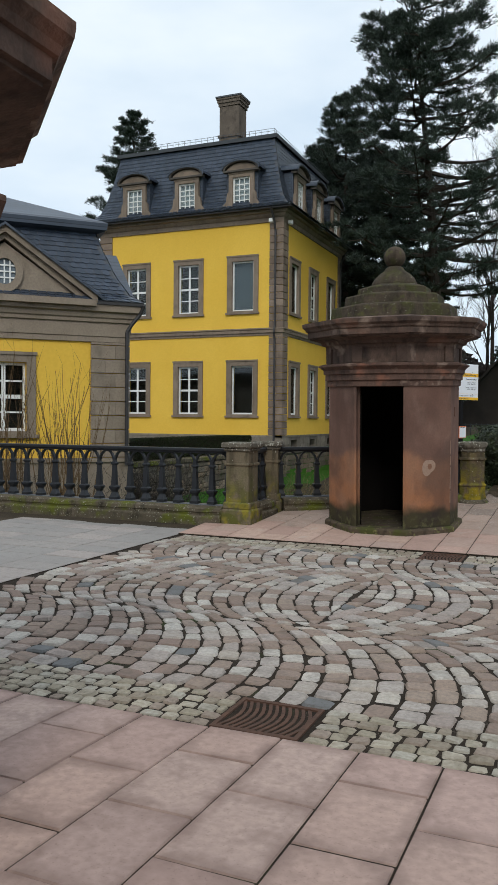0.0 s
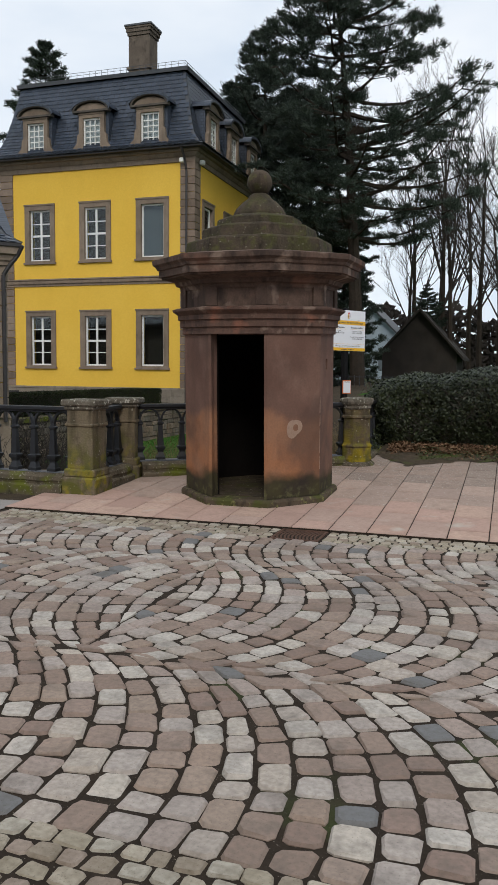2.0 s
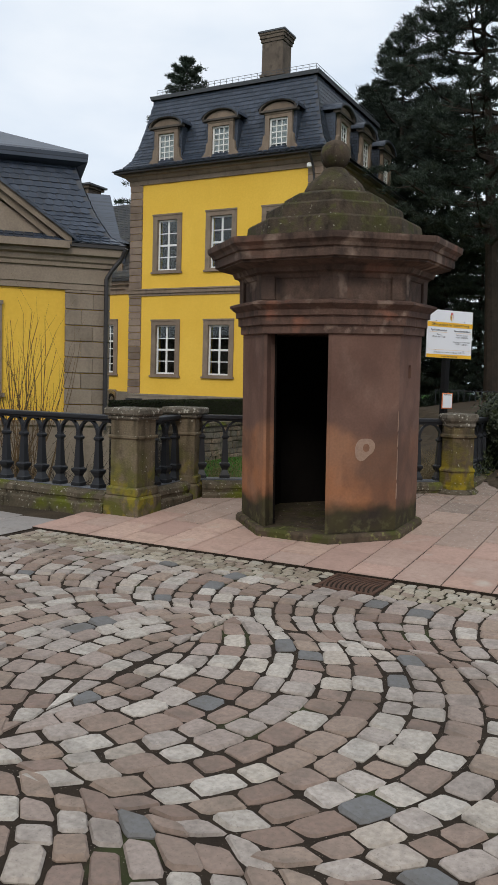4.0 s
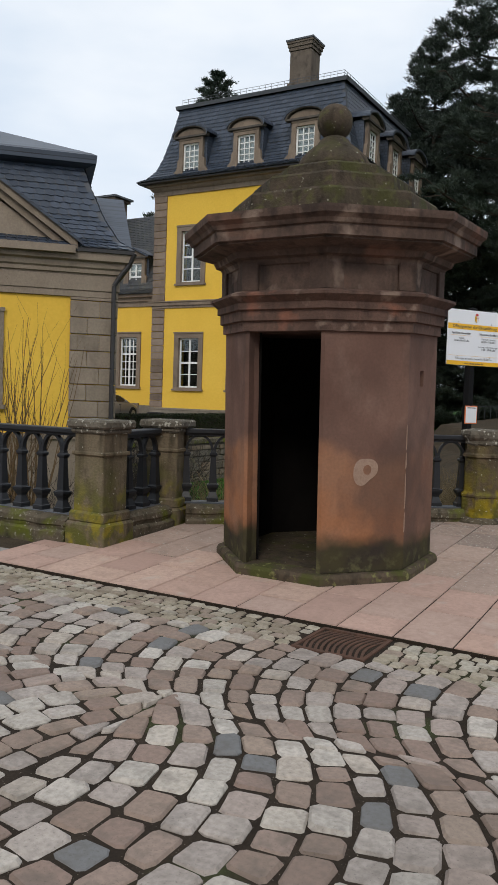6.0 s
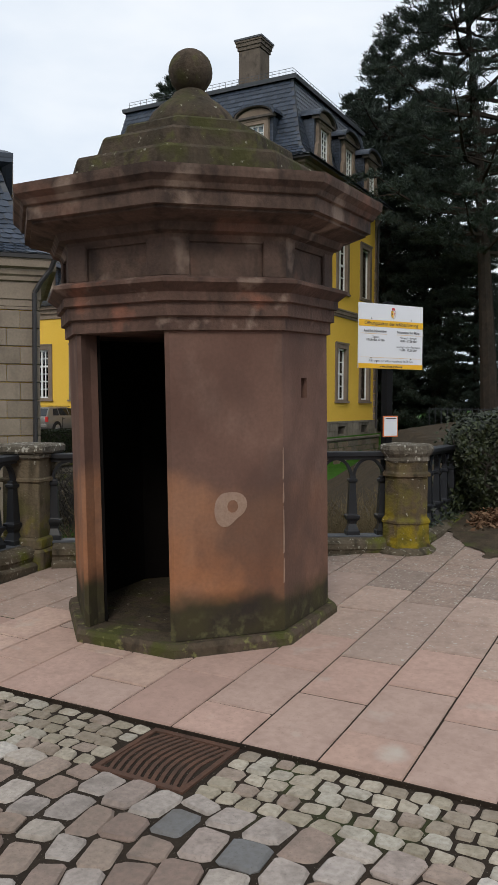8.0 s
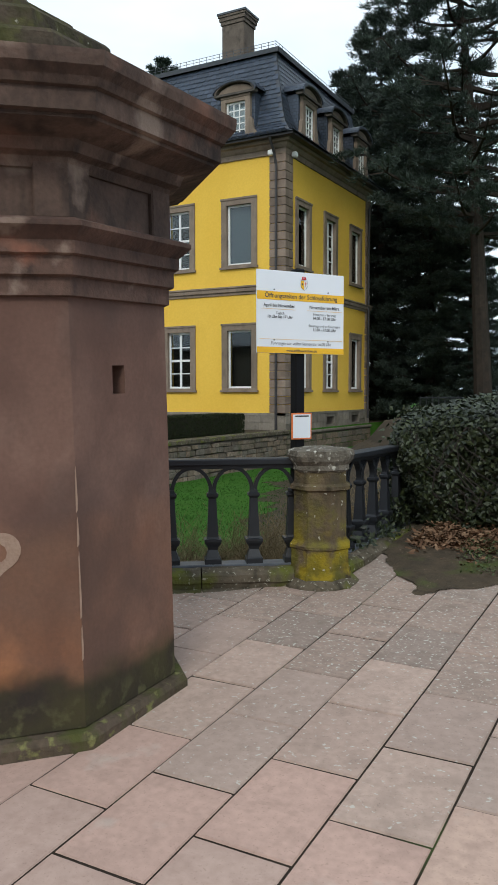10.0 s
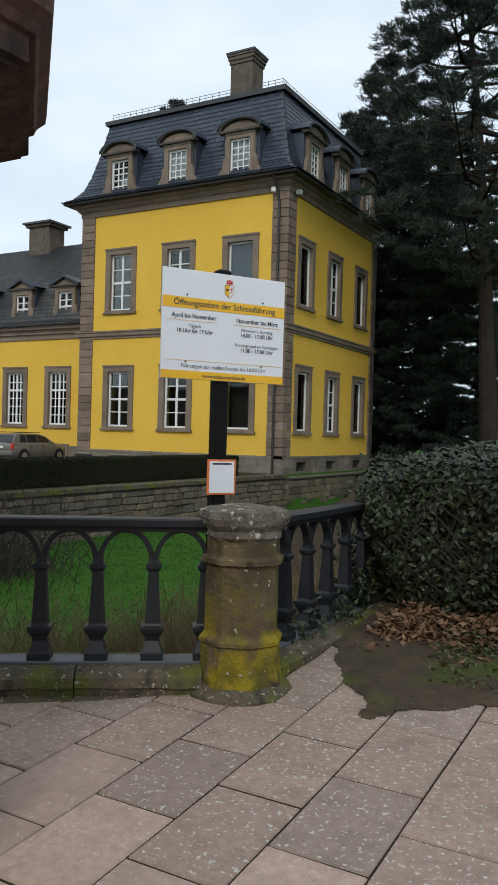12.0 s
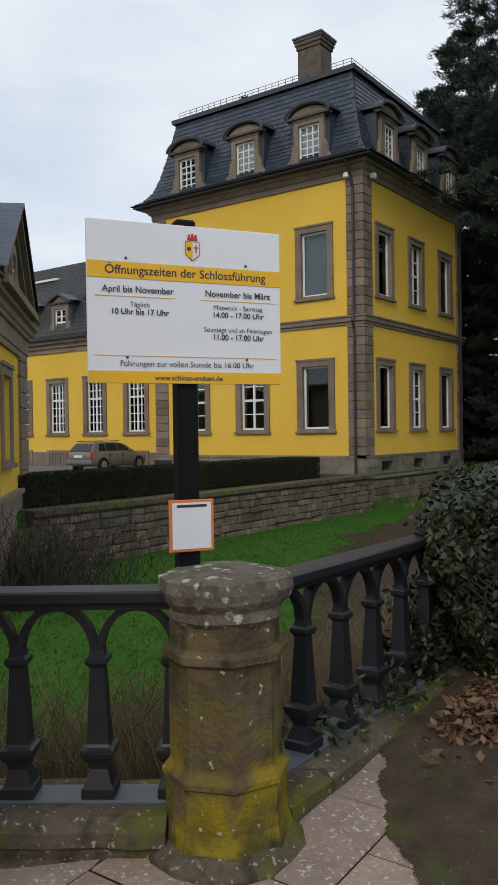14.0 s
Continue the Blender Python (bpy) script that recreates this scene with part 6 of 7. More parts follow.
bt = [bare_tree(pose(-5.6, 76, 0.8), 25, 3, "tall bare deciduous tree in winter beyond the moat"), bare_tree(pose(-2.2, 70, 0.8), 23, 8, "tall bare deciduous tree in winter beyond the moat")]
for i, (x, y, k, s) in enumerate(((-8.6, 80, 0, 0.95), (-3.6, 84, 1, 1.05), (0.4, 78, 0, 0.9), (2.6, 72, 1, 1.0), (5.4, 82, 0, 1.1), (-10.5, 90, 1, 1.0), (-6.8, 88, 0, 1.1), (8.5, 76, 1, 1.0), (-1.0, 92, 0, 1.0), (12.0, 84, 0, 1.0), (-34.5, 86, 1, 0.72), (-44.0, 84, 0, 0.75), (-0.4, 64, 1, 0.8), (-4.2, 66, 0, 0.78))):
    copy_thing(bt[k], pose(x, y, 0.8, 0, 0, 57 * i) @ Matrix.Scale(s, 4))


def far_house(name, m, w, d, h, roof, wall_mat, roof_mat, label):
    t = thing(name, m, label, "house")
    part("wall", Geo().wall(-w / 2, w / 2, -0.5, h, [(-w * 0.3, -w * 0.08, h * 0.3, h * 0.75), (w * 0.12, w * 0.34, h * 0.3, h * 0.75)] if name == "cottage" else [], 0.3), wall_mat, t)
    part("wall", Geo().box((-w / 2, 0.3, -0.5), (-w / 2 + 0.3, d, h)).box((w / 2 - 0.3, 0.3, -0.5), (w / 2, d, h)).box((-w / 2 + 0.3, d - 0.3, -0.5), (w / 2 - 0.3, d, h)), wall_mat, t)
    part("gable", Geo().extrude([(-w / 2, h), (w / 2, h), (0, h + roof)], 0.0, 0.2), wall_mat, t)
    g = Geo()
    for q in (-1, 1):
        a, b = Vector((q * (w / 2 + 0.5), 0, h - roof / w)), Vector((0, 0, h + roof))
        poly = [(a.x, a.z), (a.x, a.z + 0.2), (b.x, b.z + 0.2), (b.x, b.z)]
        g.extrude(poly if q > 0 else list(reversed(poly)), -0.6, d + 0.5)
    part("roof", g, roof_mat, t)
    for x in (-0.19, 0.23) if name == "cottage" else ():
        part("window", Geo().box((x * w - w * 0.11, 0.1, h * 0.3), (x * w + w * 0.11, 0.14, h * 0.75)), M_SKY_GREY, t)
    return t


def far_wood():
    """A dim band of brush and undergrowth behind the bare trees."""
    r = np.random.RandomState(71)
    pts, nr = [], []
    for i in range(15000):
        x, f = r.uniform(-16, 30), r.uniform()
        top = 8.5 + 2.6 * noise.noise(Vector((x * 0.25, 0, 0))) + 0.8 * noise.noise(Vector((x * 0.9, 3, 0)))
        pts.append((x, 95 + r.uniform(-1.5, 1.5), 0.2 + top * f ** 1.9))
        nr.append((0, -1, 0.3))
    return tagged(part("far_undergrowth", leaf_cloud(pts, nr, 0.42, 72, 0.9), M_TWIG), "dim brown winter undergrowth behind the bare trees", "woods", kind="stuff")


far_wood()
M_BARN = stone("dark_boards", (0.03, 0.026, 0.024), (0.045, 0.038, 0.033), (0.03, 0.025, 0.02), 1.0, 8.0, 0.9)
far_house("barn", pose(-6.2, 62, 0.7), 5.4, 8.0, 2.5, 3.0, M_BARN, M_BARN, "dark timber barn with gabled roof among bare trees")
far_house("cottage", pose(-13.2, 82, 0.7), 7.0, 8.0, 4.0, 3.5, stone("pale_blue_render", (0.42, 0.5, 0.58), (0.38, 0.46, 0.54), (0.3, 0.36, 0.42), 0.6, 9.0), M_LEAD, "small pale blue house far beyond the trees")
far_fence = thing("iron_fence", pose(-2.2, 46, 0.4), "dark iron fence beyond the moat", "fence")
for i in range(60):
    part("fence_post", Geo().box((0, 0, -0.3), (0.035, 0.035, 1.1)) if i == 0 else far_fence.children[0].data, M_IRON, far_fence, "", Matrix.Translation((-8.5 + 0.3 * i, 0, 0)))
part("rail", Geo().box((-8.5, -0.01, 1.0), (9.4, 0.03, 1.04)).box((-8.5, -0.01, 0.2), (9.4, 0.03, 0.24)), M_IRON, far_fence)


# near-black fill under the ivy leaves; the hedge's inner shade is painted in
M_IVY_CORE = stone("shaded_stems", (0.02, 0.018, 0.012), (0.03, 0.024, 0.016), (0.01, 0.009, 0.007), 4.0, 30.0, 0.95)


def ivy_mound():
    """A hedge bank overgrown with ivy: dark core, leaves over front, flank and top."""
    t = thing("ivy_hedge", pose(0, 0, 0), "overgrown ivy hedge with glossy dark leaves", "hedge")
    r = np.random.RandomState(9)

    def surf(u, v):
        """u along the bank, v from the foot over the face to the top and back."""
        x = -2.18 + u
        top = 1.36 + 0.09 * u + 0.12 * noise.noise(Vector((u * 0.9, 2, 1)))
        b = 0.16 * noise.noise(Vector((u * 1.3, v * 3, 5)))
        if v < 0.6:
            q = v / 0.6
            y = 16.27 - 0.46 * math.sin(q * math.pi * 0.62) + b - 0.35 * min(1.0, u / 2.5)
            z = 0.15 + (top - 0.15) * q
        else:
            q = (v - 0.6) / 0.4
            y = 15.84 + 4.2 * q + b * (1 - q) - 0.35 * min(1.0, u / 2.5)
            z = top + 0.12 * math.sin(q * math.pi) + b * 0.5
        k = max(0.0, 0.55 - u) / 0.55              # rounded end
        y += 0.9 * k * k
        x += 0.1 * math.sin(v * 9)
        z -= 0.25 * k * k
        return Vector((x, y, z))
    core = Geo()
    nu, nv = 48, 16
    for i in range(nu + 1):
        for j in range(nv + 1):
            p = surf(9.0 * i / nu, j / nv)
            core.v.append((p.x + 0.08, p.y + 0.12, max(p.z - 0.1, 0.0)))
    for i in range(nu):
        for j in range(nv):
            a = i * (nv + 1) + j
            core.f.append((a, a + nv + 1, a + nv + 2, a + 1))
    end = [i for i in range(nv + 1)]
    core.v += [(core.v[-1][0], 20.2, 0.0), (core.v[nv][0], 20.2, 0.0)]
    core.f.append(tuple(end) + (len(core.v) - 1,))
    # solid core coloured as shade, seen between the leaves
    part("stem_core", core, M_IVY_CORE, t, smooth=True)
    pts, nr = [], []
    for i in range(80000):
        u = 9.0 * r.uniform() ** 1.5
        v = r.uniform() ** 1.1 * 0.95
        p = surf(u, v)
        e = surf(u, v + 0.02) - p
        nn = Vector((1, 0, 0)).cross(e)
        nn.normalize()
        pts.append(tuple(p + nn * (r.uniform(-0.05, 0.06) + 0.07 * noise.noise(Vector((p.x * 5, p.y * 5, p.z * 5))))))
        nr.append(tuple(nn + (Vector((0, -0.25, 0.05)) if v < 0.55 else Vector((0, -0.1, 0.5)))))
    for i in range(9000):                             # flank and trailing shoots over the railing's end
        y = r.uniform(15.8, 19.8)
        lim = 0.35 + 1.0 * min(1.0, max(0.0, y - 15.8) / 0.8)
        pts.append((-2.05 + r.normal(0, 0.1), y, 0.25 + r.uniform() * (lim - 0.1)))
        nr.append((-0.6, -0.3, 0.5))
    for i in range(420):
        pts.append((-1.98 + r.normal(0, 0.07), 15.6 - 1.0 * r.uniform() ** 1.7, 0.33 + abs(r.normal(0, 0.07))))
        nr.append((0.2, -0.4, 0.8))
    tagged(part("ivy_leaves", leaf_cloud(pts, nr, 0.031, 12, 0.95), M_IVY, t), kind="stuff")
    vines = Geo()
    for i in range(60):
        u = r.uniform(0.1, 5.0)
        p = surf(u, 0.1)
        for s in range(6):
            q = surf(u + 0.25 * math.sin(s + i), 0.1 + 0.09 * s) + Vector((0, -0.05, 0))
            vines.tube(p, q, 0.006, 0.005, 4)
            p = q
    tagged(part("vines", vines, M_TWIG, t), kind="stuff")
    return t


ivy_mound()


def scatter_leaves(name, mat, n, box, size, seed, label, shape):
    r = np.random.RandomState(seed)
    pts, nr = [], []
    x0, x1, y0, y1 = box
    while len(pts) < n:
        x, y = r.uniform(x0, x1), r.uniform(y0, y1)
        if r.uniform() < shape(x, y):
            pts.append((x, y, max(ground_height(x, y), 0.035 + 0.055 * (y - EDGE_F) if y < 15.9 else -9) + 0.015 + 0.1 * r.uniform() ** 3))
            nr.append((0, 0, 1))
    ob = part(name, leaf_cloud(pts, nr, size, seed + 1, 0.75), mat)
    return tagged(ob, label, "leaves", kind="stuff")


scatter_leaves("fallen_leaves", M_DEAD, 6500, (-1.62, 1.6, 14.7, 16.0), 0.03, 31, "brown dead leaves heaped at the foot of the ivy", lambda x, y: max(0.02, 1.0 - abs(y - 15.62 - 0.05 * x) / 0.45) * (1.0 if x < 0 else 0.5))
M_WEED = leaf_mat("weed_leaves", (0.03, 0.05, 0.012), (0.08, 0.1, 0.03), 0.6)
scatter_leaves("weeds", M_WEED, 5000, (-1.15, 2.5, 14.55, 15.6), 0.013, 41, "low green weeds on the muddy verge", lambda x, y: max(0.0, 0.5 + 0.9 * noise.noise(Vector((x * 2.2, y * 2.2, 0)))))


def stems(name, label, region, n, h, seed, mat, spread=0.35, r0=0.004):
    """Thin dry stems standing on the bank."""
    r = np.random.RandomState(seed)
    g = Geo()
    for i in range(n):
        x, y = region(r)
        z = ground_height(x, y)
        p = Vector((x, y, z - 0.05))
        l = h * r.uniform(0.4, 1.1)
        d = Vector((r.normal(0, spread), r.normal(0, spread), 1)).normalized()
        for s in range(3):
            q = p + d * (l / 3)
            g.tube(p, q, r0 * (1 - s * 0.28), r0 * (1 - (s + 1) * 0.28), 3)
            if s:
                e = (d + Vector((r.normal(0, 0.5), r.normal(0, 0.5), 0))).normalized()
                g.tube(q, q + e * l * 0.3, r0 * 0.6, r0 * 0.3, 3)
            d = (d + Vector((r.normal(0, 0.15), r.normal(0, 0.15), 0))).normalized()
            p = q
    return tagged(part(name, g, mat), label, "plants", kind="stuff")


def bank_spot(r):
    t, o = r.uniform(), 0.3 + 2.3 * r.uniform() ** 0.8
    return -4.7 + 2.6 * t - 0.59 * o, 12.4 + 1.75 * t + 0.81 * o


def bank_spot_two(r):
    return -2.3 - 2.2 * r.uniform() ** 0.9, r.uniform(14.2, 19.5)


stems("dry_weeds", "tangled dry brown stems on the moat bank", bank_spot, 4200, 0.6, 51, M_DRY)
stems("dry_weeds", "tangled dry brown stems under the railing", bank_spot_two, 2400, 0.6, 52, M_DRY)
stems("brushwood", "bare dark bush below the gatehouse", lambda r: (-13.3 + r.normal(0, 0.9), 22.6 + r.normal(0, 0.9)), 420, 1.7, 53, M_TWIG, 0.5, 0.012)
stems("brushwood", "bare tangled shrubs along the moat before the railing", lambda r: (r.uniform(-12.5, -6.0), 12.2 + abs(r.normal(0, 0.6))), 420, 0.9, 54, M_TWIG, 0.5, 0.006)


def shrub(m, seed):
    r = random.Random(seed)
    t = thing("bare_shrub", m, "bare upright shrub of thin brown shoots before the gatehouse", "shrub")
    for i in range(46):
        g = Geo()
        p = Vector((r.gauss(0, 0.25), r.gauss(0, 0.25), 0))
        d = Vector((r.gauss(0, 0.22), r.gauss(0, 0.22), 1)).normalized()
        l = r.uniform(2.0, 4.4)
        rad = 0.016
        for s in range(6):
            q = p + d * (l / 6)
            g.tube(p, q, rad, rad * 0.82, 4)
            if s > 0 and r.random() < 0.7:
                e = (d + Vector((r.gauss(0, 0.4), r.gauss(0, 0.4), 0.2))).normalized()
                g.tube(q, q + e * r.uniform(0.3, 0.9), rad * 0.5, 0.002, 3)
            rad *= 0.82
            d = (d + Vector((r.gauss(0, 0.06), r.gauss(0, 0.06), 0.03))).normalized()
            p = q
        part("shoot", g, M_SHRUB, t)
    return t


M_SHRUB = stone("shrub_bark", (0.16, 0.10, 0.05), (0.12, 0.08, 0.045), (0.07, 0.05, 0.03), 2.0, 10.0)
shrub(pose(-12.4, 17.2, -1.2), 2)
shrub(pose(-13.8, 16.5, -1.0), 5)


M_BED = stone("sandy_joint_bed", (0.044, 0.033, 0.024), (0.032, 0.024, 0.018), (0.013, 0.01, 0.008), 6.0, 70.0, 0.97, bump_d=0.006, extra=(((0.055, 0.075, 0.025), 1.4, 0.6, 0.75), ((0.26, 0.22, 0.18), 110.0, 0.67, 0.71)))
# ---- paving: slabs, cobbles, gutter setts, drains ----
SLAB = Geo()
SLAB.v = [(-0.5, -0.5, -1), (0.5, -0.5, -1), (0.5, 0.5, -1), (-0.5, 0.5, -1), (-0.5, -0.5, -0.12), (0.5, -0.5, -0.12), (0.5, 0.5, -0.12), (-0.5, 0.5, -0.12), (-0.488, -0.492, 0), (0.488, -0.492, 0), (0.488, 0.492, 0), (-0.488, 0.492, 0)]
SLAB.f = [(0, 1, 5, 4), (1, 2, 6, 5), (2, 3, 7, 6), (3, 0, 4, 7), (4, 5, 9, 8), (5, 6, 10, 9), (6, 7, 11, 10), (7, 4, 8, 11), (8, 9, 10, 11)]
SLAB_ME = {m.name: SLAB.mesh("slab", m) for m in (M_SLAB, M_SLAB_NEAR, M_SLAB_MID, M_SLAB_GREY, M_SLAB_OLD)}


def slab_field(parent, x0, x1, y0, y1, w, length, inside, pick, dx=0.0, seed=1, first=None):
    """Columns of slabs along y, staggered; inside(x, y) says which to lay, pick(x, y) their stone."""
    r, bed = random.Random(seed), Geo()
    i0, i1 = math.floor((x0 - dx) / w), math.ceil((x1 - dx) / w)
    for i in range(i0, i1):
        a, b = max(x0, dx + i * w), min(x1, dx + (i + 1) * w)
        if b - a < 0.06:
            continue
        y = y0
        l = (first[i % len(first)] if first else length * r.choice((0.45, 0.75, 1.0)))
        while y < y1 - 0.03:
            e = min(y + l, y1)
            if inside((a + b) / 2, (y + e) / 2):
                m = pick((a + b) / 2, (y + e) / 2)
                part("slab", SLAB_ME[m.name], m, parent, "", Matrix.Translation(((a + b) / 2, (y + e) / 2, r.uniform(-0.003, 0.002))) @ Euler((r.gauss(0, 0.003), r.gauss(0, 0.004), r.gauss(0, 0.002))).to_matrix().to_4x4() @ Matrix.Diagonal((b - a - 0.008, e - y - 0.012, 0.06, 1)))
                bed.box((a, y, -0.05), (b, e, -0.0075))
            y = e
            l = length * r.uniform(0.99, 1.012)
    part("joint_sand", bed, M_BED, parent)


def free_far(x, y):
    y += EDGE_F
    if fence_dist(x, y) > -0.12:
        return False
    return y < 14.95


far_pav = thing("pavement_far", pose(0, EDGE_F, 0.02, math.degrees(math.atan(0.055)), 0, 0), "pink sandstone slab pavement beside the moat", "pavement", kind="structure")
slab_field(far_pav, -5.3, 3.3, 0, 5.0, 0.392, 0.604, free_far, lambda x, y: M_SLAB_OLD if y > 2.75 + 0.4 * noise.noise(Vector((x, y, 2))) else (M_SLAB_MID if y > 1.35 + 0.5 * noise.noise(Vector((x, y, 5))) else M_SLAB), -1.055, 3, (0.34, 0.65))
near_pav = thing("pavement_near", pose(0, EDGE_N, 0.0, -math.degrees(math.atan(0.045)), 0, 180), "pink sandstone slab pavement on the near side of the lane", "pavement", kind="structure")
near_pav.matrix_basis = pose(0, EDGE_N, 0.0) @ pose(0, 0, 0, -math.degrees(math.atan(0.045)), 0, 0) @ pose(0, 0, 0, 0, 0, 180)
slab_field(near_pav, -2.6, 5.27, 0, 6.2, 0.395, 0.605, lambda x, y: True, lambda x, y: M_SLAB_NEAR, 1.12, 8, (0.67, 0.37))
cross_pav = thing("pavement_crossing", pose(0, 0, 0.004), "grey sandstone slab strip crossing the cobbled lane", "pavement", kind="structure")
slab_field(cross_pav, -8.4, -5.29, 4.0, 11.0, 0.62, 0.4, lambda x, y: True, lambda x, y: M_SLAB_GREY, -5.29, 12)


def stone_top(c, z, lift, shrink, r):
    """A cobble: outline c (four corners, counter-clockwise), rounded top."""
    cx, cy = sum(p[0] for p in c) / 4, sum(p[1] for p in c) / 4
    o = [(p[0] + r.gauss(0, 0.006), p[1] + r.gauss(0, 0.006)) for p in c]
    # cut corners: eight points
    e = []
    for i in range(4):
        p, q = o[i], o[(i + 1) % 4]
        k0, k1 = r.uniform(0.07, 0.2), r.uniform(0.07, 0.2)
        e += [(p[0] * (1 - k0) + q[0] * k0, p[1] * (1 - k0) + q[1] * k0), (p[0] * k1 + q[0] * (1 - k1), p[1] * k1 + q[1] * (1 - k1))]
    vs = [(x, y, z - 0.05) for x, y in e] + [(x, y, z - lift * r.uniform(0.8, 1.2)) for x, y in e]
    s2 = shrink * r.uniform(0.96, 1.03)
    tx, ty = r.gauss(0, 0.03), r.gauss(0, 0.03)
    vs += [(cx + (x - cx) * s2, cy + (y - cy) * s2, z + (x - cx) * tx + (y - cy) * ty) for x, y in e]
    fs = []
    for k in (0, 8):
        fs += [(k + i, k + (i + 1) % 8, k + 8 + (i + 1) % 8, k + 8 + i) for i in range(8)]
    fs.append(tuple(range(16, 24)))
    return vs, fs


road = part("road", Geo().box((-13, EDGE_N - 0.02, -0.06), (9, EDGE_F + 0.02, -0.011)), M_BED)
tagged(road, "cobbled lane laid in segmental arcs of brown and grey stones", "road", kind="structure")
PITCH = 0.162
LANE0, LANE1 = EDGE_N + 0.49, EDGE_F - 0.49
rc = random.Random(77)
# bands of arcs across the lane: edges, the arcs' middle and radius, the way they bulge along x, and where along the lane
BANDS = [(LANE0, 6.1, 4.6, 2.0, 1, -13.0, 6.2), (6.1, 8.36, 7.25, 1.62, 1, -2.05, 6.2), (6.1, 8.36, 7.3, 1.62, -1, -13.0, -2.05), (8.36, LANE1, 9.25, 1.4, -1, -13.0, 6.2)]


def seam(j, y):
    """Neighbouring bands of arcs bite a little into one another."""
    return 0.0 if y in (LANE0, LANE1) else 0.035 * (-1) ** j + 0.02 * math.sin(j * 1.7)


def lay_band(lo, hi, yc, radius, side, x0, x1):
    """The corners of the cobbles of one band, arc after arc."""
    half = max(hi - yc, yc - lo)

    def bow(y):
        return math.sqrt(max(0.03, radius * radius - (y - yc) ** 2))

    def lean(v):
        """Cross joints point to the arc's centre, and straighten out at the seam."""
        q = max(-0.92, min(0.92, (v - yc) / radius))
        u = min(1.0, abs(v - yc) / half)
        return v + PITCH * q * math.sqrt(1 - q * q) * (1 - u ** 6)
    a, b = (x0, x1) if side > 0 else (-x1, -x0)
    x = a - radius - 0.3
    j = 0
    while x < b:
        pitch = PITCH * rc.uniform(0.88, 1.1)
        y, end = lo + seam(j, lo) - rc.uniform(0, 0.01), hi + seam(j, hi)
        while y < end - 0.04:
            q = min(0.92, abs(y + 0.07 - yc) / radius)
            e = min(y + rc.uniform(0.135, 0.225) * math.sqrt(1 - q * q * 0.8), end)
            if end - e < 0.065:
                e = end
            g0, g1 = rc.uniform(0.004, 0.009), rc.uniform(0.006, 0.011)
            ya, yb = lean(y), lean(e)
            c = [(x + bow(y) + g0, y + g1), (x + bow(ya) + pitch - g0, ya + g1), (x + bow(yb) + pitch - g0, yb - g1), (x + bow(e) + g0, e - g1)]
            y = e
            c = [(min(max(px, a + 0.007), b), py) for px, py in c]
            if max(c[1][0] - c[0][0], c[2][0] - c[3][0]) < 0.04:
                continue
            c[1], c[2] = (max(c[1][0], c[0][0] + 0.02), c[1][1]), (max(c[2][0], c[3][0] + 0.02), c[2][1])
            yield c if side > 0 else [(-px, py) for px, py in reversed(c)]
        x += pitch
        j += 1


field = Geo()
for band in BANDS:
    for c in lay_band(*band):
        cx, cy = sum(p[0] for p in c) / 4, sum(p[1] for p in c) / 4
        if -8.35 < cx < -5.2 or cx < -12.5 or cx > 6:
            continue
        vs, fs = stone_top(c, rc.uniform(-0.006, 0.007), 0.011, 0.87, rc)
        if -1.75 < cx < 1.2 and cy < 7.25:
            g = Geo()
            g.add([(px - cx, py - cy, pz) for px, py, pz in vs], fs)
            part("cobble", g, M_COBBLE, road, "", Matrix.Translation((cx, cy, 0)), smooth=False)
        else:
            field.add(vs, fs)
tagged(part("cobble_field", field, M_COBBLE_I, road), kind="stuff")
setts = Geo()
for base in (EDGE_N + 0.005, LANE1):
    for row in range(5):
        y0 = base + row * 0.097
        x = -5.2
        while x < 6:
            w = rc.uniform(0.085, 0.135)
            if -1.93 < x + w and x < -1.42:          # leave room for the drain
                if -1.935 - x < 0.04:
                    x = -1.415
                    continue
                w = -1.935 - x
            vs, fs = stone_top([(x + 0.006, y0 + 0.006), (x + w - 0.006, y0 + 0.006), (x + w - 0.006, y0 + 0.091), (x + 0.006, y0 + 0.091)], rc.uniform(-0.006, 0.003), 0.010, 0.85, rc)
            if base < 5 and -2.6 < x < 1.2 or base > 5 and -2.6 < x < 0.6:
                g = Geo()
                g.add([(a - x, b - y0, d) for a, b, d in vs], fs)
                part("sett", g, M_SETT_O, road, "", Matrix.Translation((x, y0, 0)))
            else:
                setts.add(vs, fs)
            x += w
tagged(part("sett_field", setts, M_SETT, road), kind="stuff")


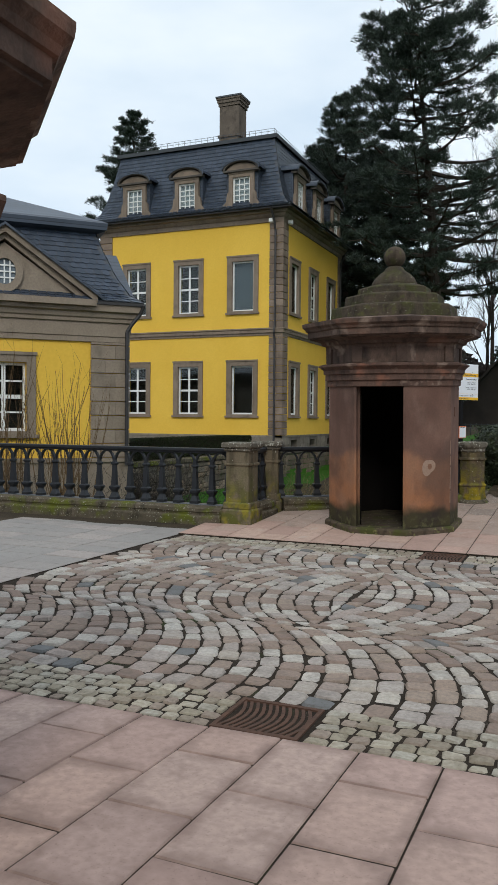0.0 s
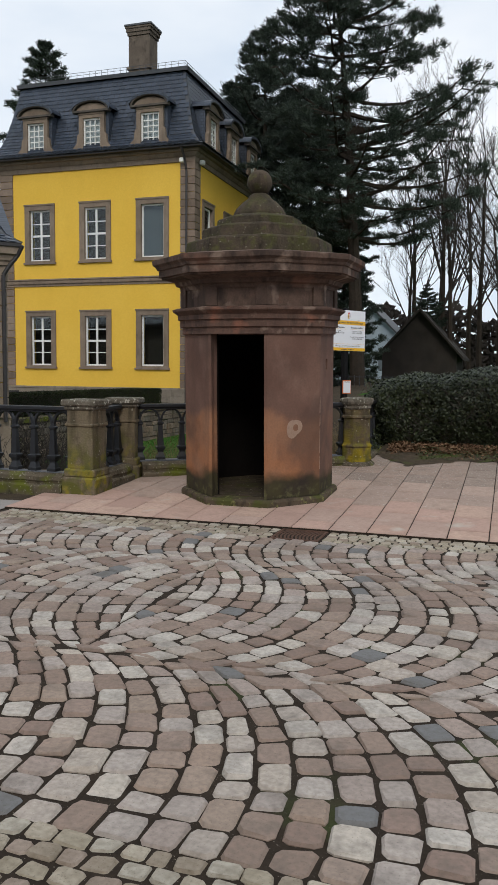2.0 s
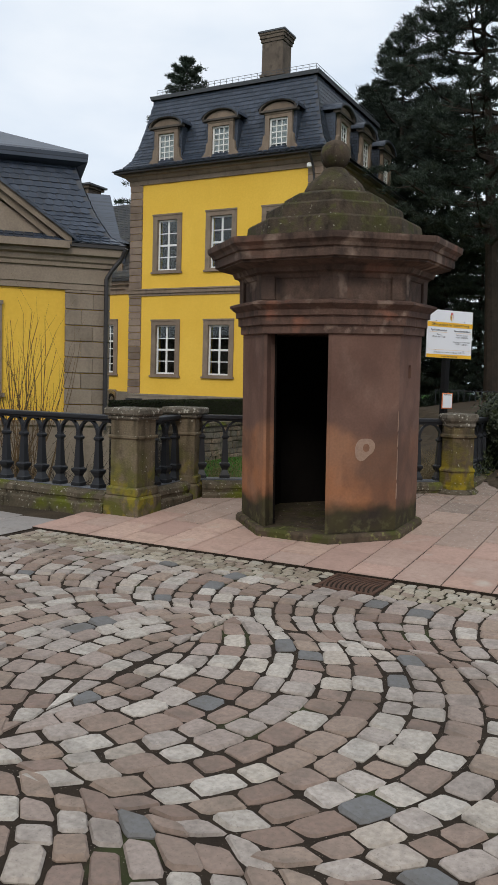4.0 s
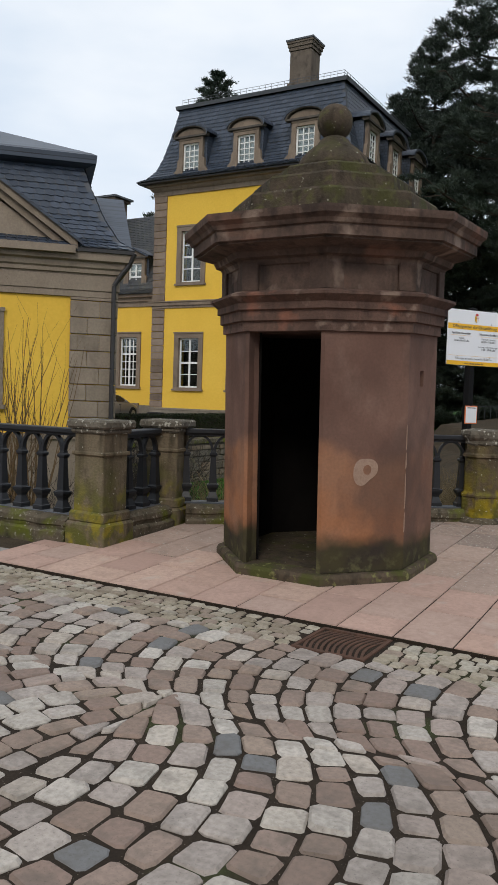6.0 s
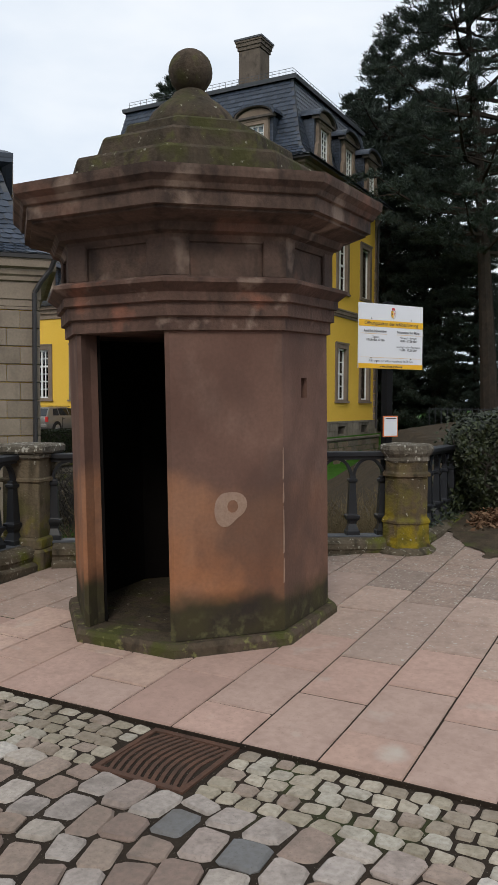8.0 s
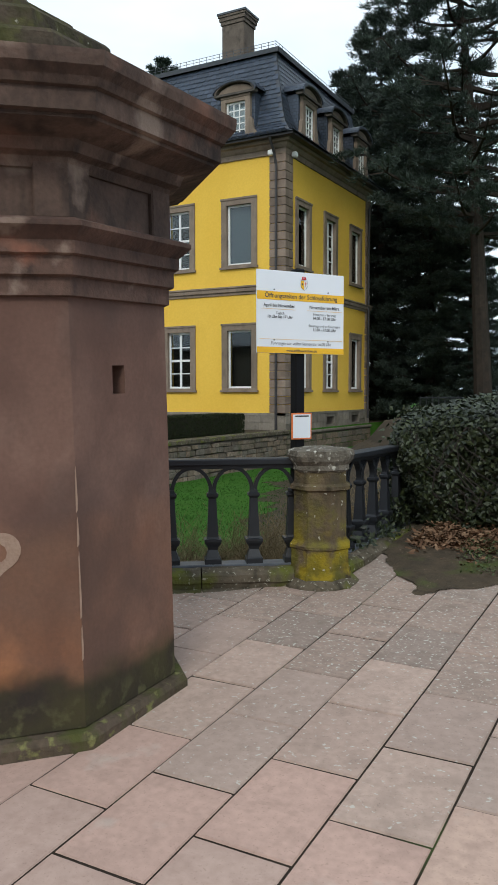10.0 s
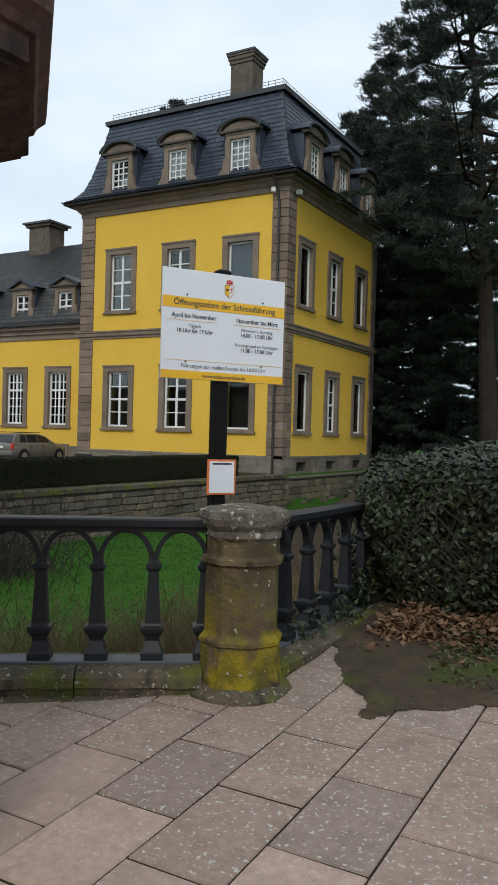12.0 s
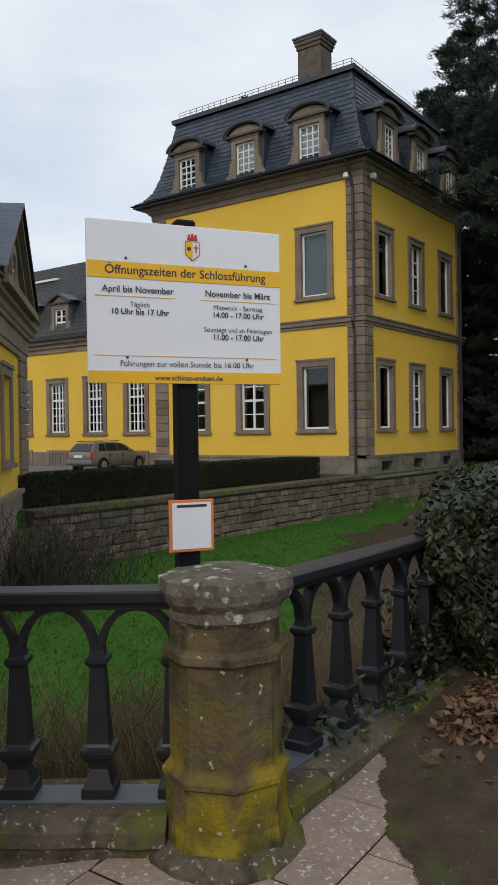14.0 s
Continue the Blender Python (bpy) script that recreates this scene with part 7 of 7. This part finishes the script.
def drain(x0, x1, y0, y1, flip):
    d = thing("drain_grate", pose((x0 + x1) / 2, (y0 + y1) / 2, 0.0, 0, 0, 180 if flip else 0), "rusty iron drain grate with curved bars set in the cobbles", "drain grate", "drain grates")
    w, h = (x1 - x0) / 2, (y1 - y0) / 2
    part("frame", Geo().box((-w, -h, -0.06), (w, -h + 0.03, 0.0)).box((-w, h - 0.03, -0.06), (w, h, 0.0)).box((-w, -h + 0.03, -0.06), (-w + 0.025, h - 0.03, 0.0)).box((w - 0.025, -h + 0.03, -0.06), (w, h - 0.03, 0.0)), M_RUST, d)
    # shallow black floor: the drain's shade is in its colour
    part("pit", Geo().box((-w + 0.025, -h + 0.03, -0.06), (w - 0.025, h - 0.03, -0.045)), M_SHADE_BLACK, d)
    for k in range(11):
        g = Geo()
        pts = []
        for s in range(7):
            y = -h + 0.03 + (2 * h - 0.06) * s / 6
            pts.append((-w + 0.05 + (2 * w - 0.1) * k / 10 + 0.05 * math.sin(math.pi * s / 6) - 0.025, y))
        vs, fs = [], []
        for x, y in pts:
            vs += [(x - 0.010, y, -0.045), (x + 0.010, y, -0.045), (x + 0.010, y, -0.006), (x - 0.010, y, -0.006)]
        for s in range(6):
            a = 4 * s
            fs += [(a, a + 4, a + 5, a + 1), (a + 1, a + 5, a + 6, a + 2), (a + 2, a + 6, a + 7, a + 3), (a + 3, a + 7, a + 4, a)]
        g.add(vs, fs)
        part("bar", g, M_RUST, d)
    return d


def mud_patch():
    """Trodden earth and moss creeping over the slabs' end."""
    g, s = Geo(), 0.014
    idx = {}

    def on(x, y):
        edge = 14.0 + (1.5 * (-1.18 - x) if x < -1.18 else min(0.7, 0.8 * (x + 1.18)))
        return y > edge + 0.16 * noise.noise(Vector((x * 4, y * 4, 1))) + 0.035 * noise.noise(Vector((x * 13, y * 13, 4)))
    for i in range(int(5.2 / s)):
        for j in range(int(2.4 / s)):
            x, y = -1.78 + i * s, 13.8 + j * s
            if not on(x, y):
                continue
            q = []
            for a, b in ((0, 0), (1, 0), (1, 1), (0, 1)):
                k = (i + a, j + b)
                if k not in idx:
                    px, py = -1.78 + k[0] * s, 13.8 + k[1] * s
                    idx[k] = len(g.v)
                    inner = min(1.0, sum(on(px + dx, py + dy) for dx in (-0.12, 0, 0.12) for dy in (-0.12, 0, 0.12)) / 9)
                    g.v.append((px, py, 0.02 + 0.055 * (py - EDGE_F) + 0.002 + 0.018 * inner * inner + 0.006 * noise.noise(Vector((px * 9, py * 9, 2)))))
                q.append(idx[k])
            g.f.append(tuple(q))
    return tagged(part("mud_patch", g, M_MUD, smooth=True), "damp earth with moss creeping over the slabs", "ground", kind="structure")


M_MUD = stone("mossy_mud", (0.095, 0.07, 0.046), (0.06, 0.047, 0.032), (0.02, 0.016, 0.012), 5.0, 60.0, 0.9, bump_d=0.02, extra=(((0.065, 0.085, 0.02), 2.2, 0.5, 0.64), ((0.17, 0.13, 0.095), 40.0, 0.66, 0.72)))
mud_patch()
drain(-1.92, -1.44, EDGE_N + 0.005, EDGE_N + 0.46, False)
drain(-1.92, -1.44, EDGE_F - 0.5, EDGE_F - 0.01, True)


def lawn_blades():
    """Short grass standing on the moat's lawn."""
    r = np.random.RandomState(61)
    pts = []
    while len(pts) < 16000:
        x, y = r.uniform(-15.4, -2.5), r.uniform(14.5, 38)
        if fence_dist(x, y) > 3.0 and r.uniform() < min(1.0, 14.0 / (abs(x) * 0.4 + y - 10)):
            pts.append((x, y, ground_height(x, y) - 0.01))
    g = tuft_mesh(pts, [(0, 0, 1.2)] * len(pts), 0.06, 0.014, 4, 62)
    return tagged(part("grass_blades", g, leaf_mat("grass_blade", (0.022, 0.07, 0.01), (0.046, 0.118, 0.019), 0.75)), "short green lawn grass in the moat", "grass", kind="stuff")


lawn_blades()
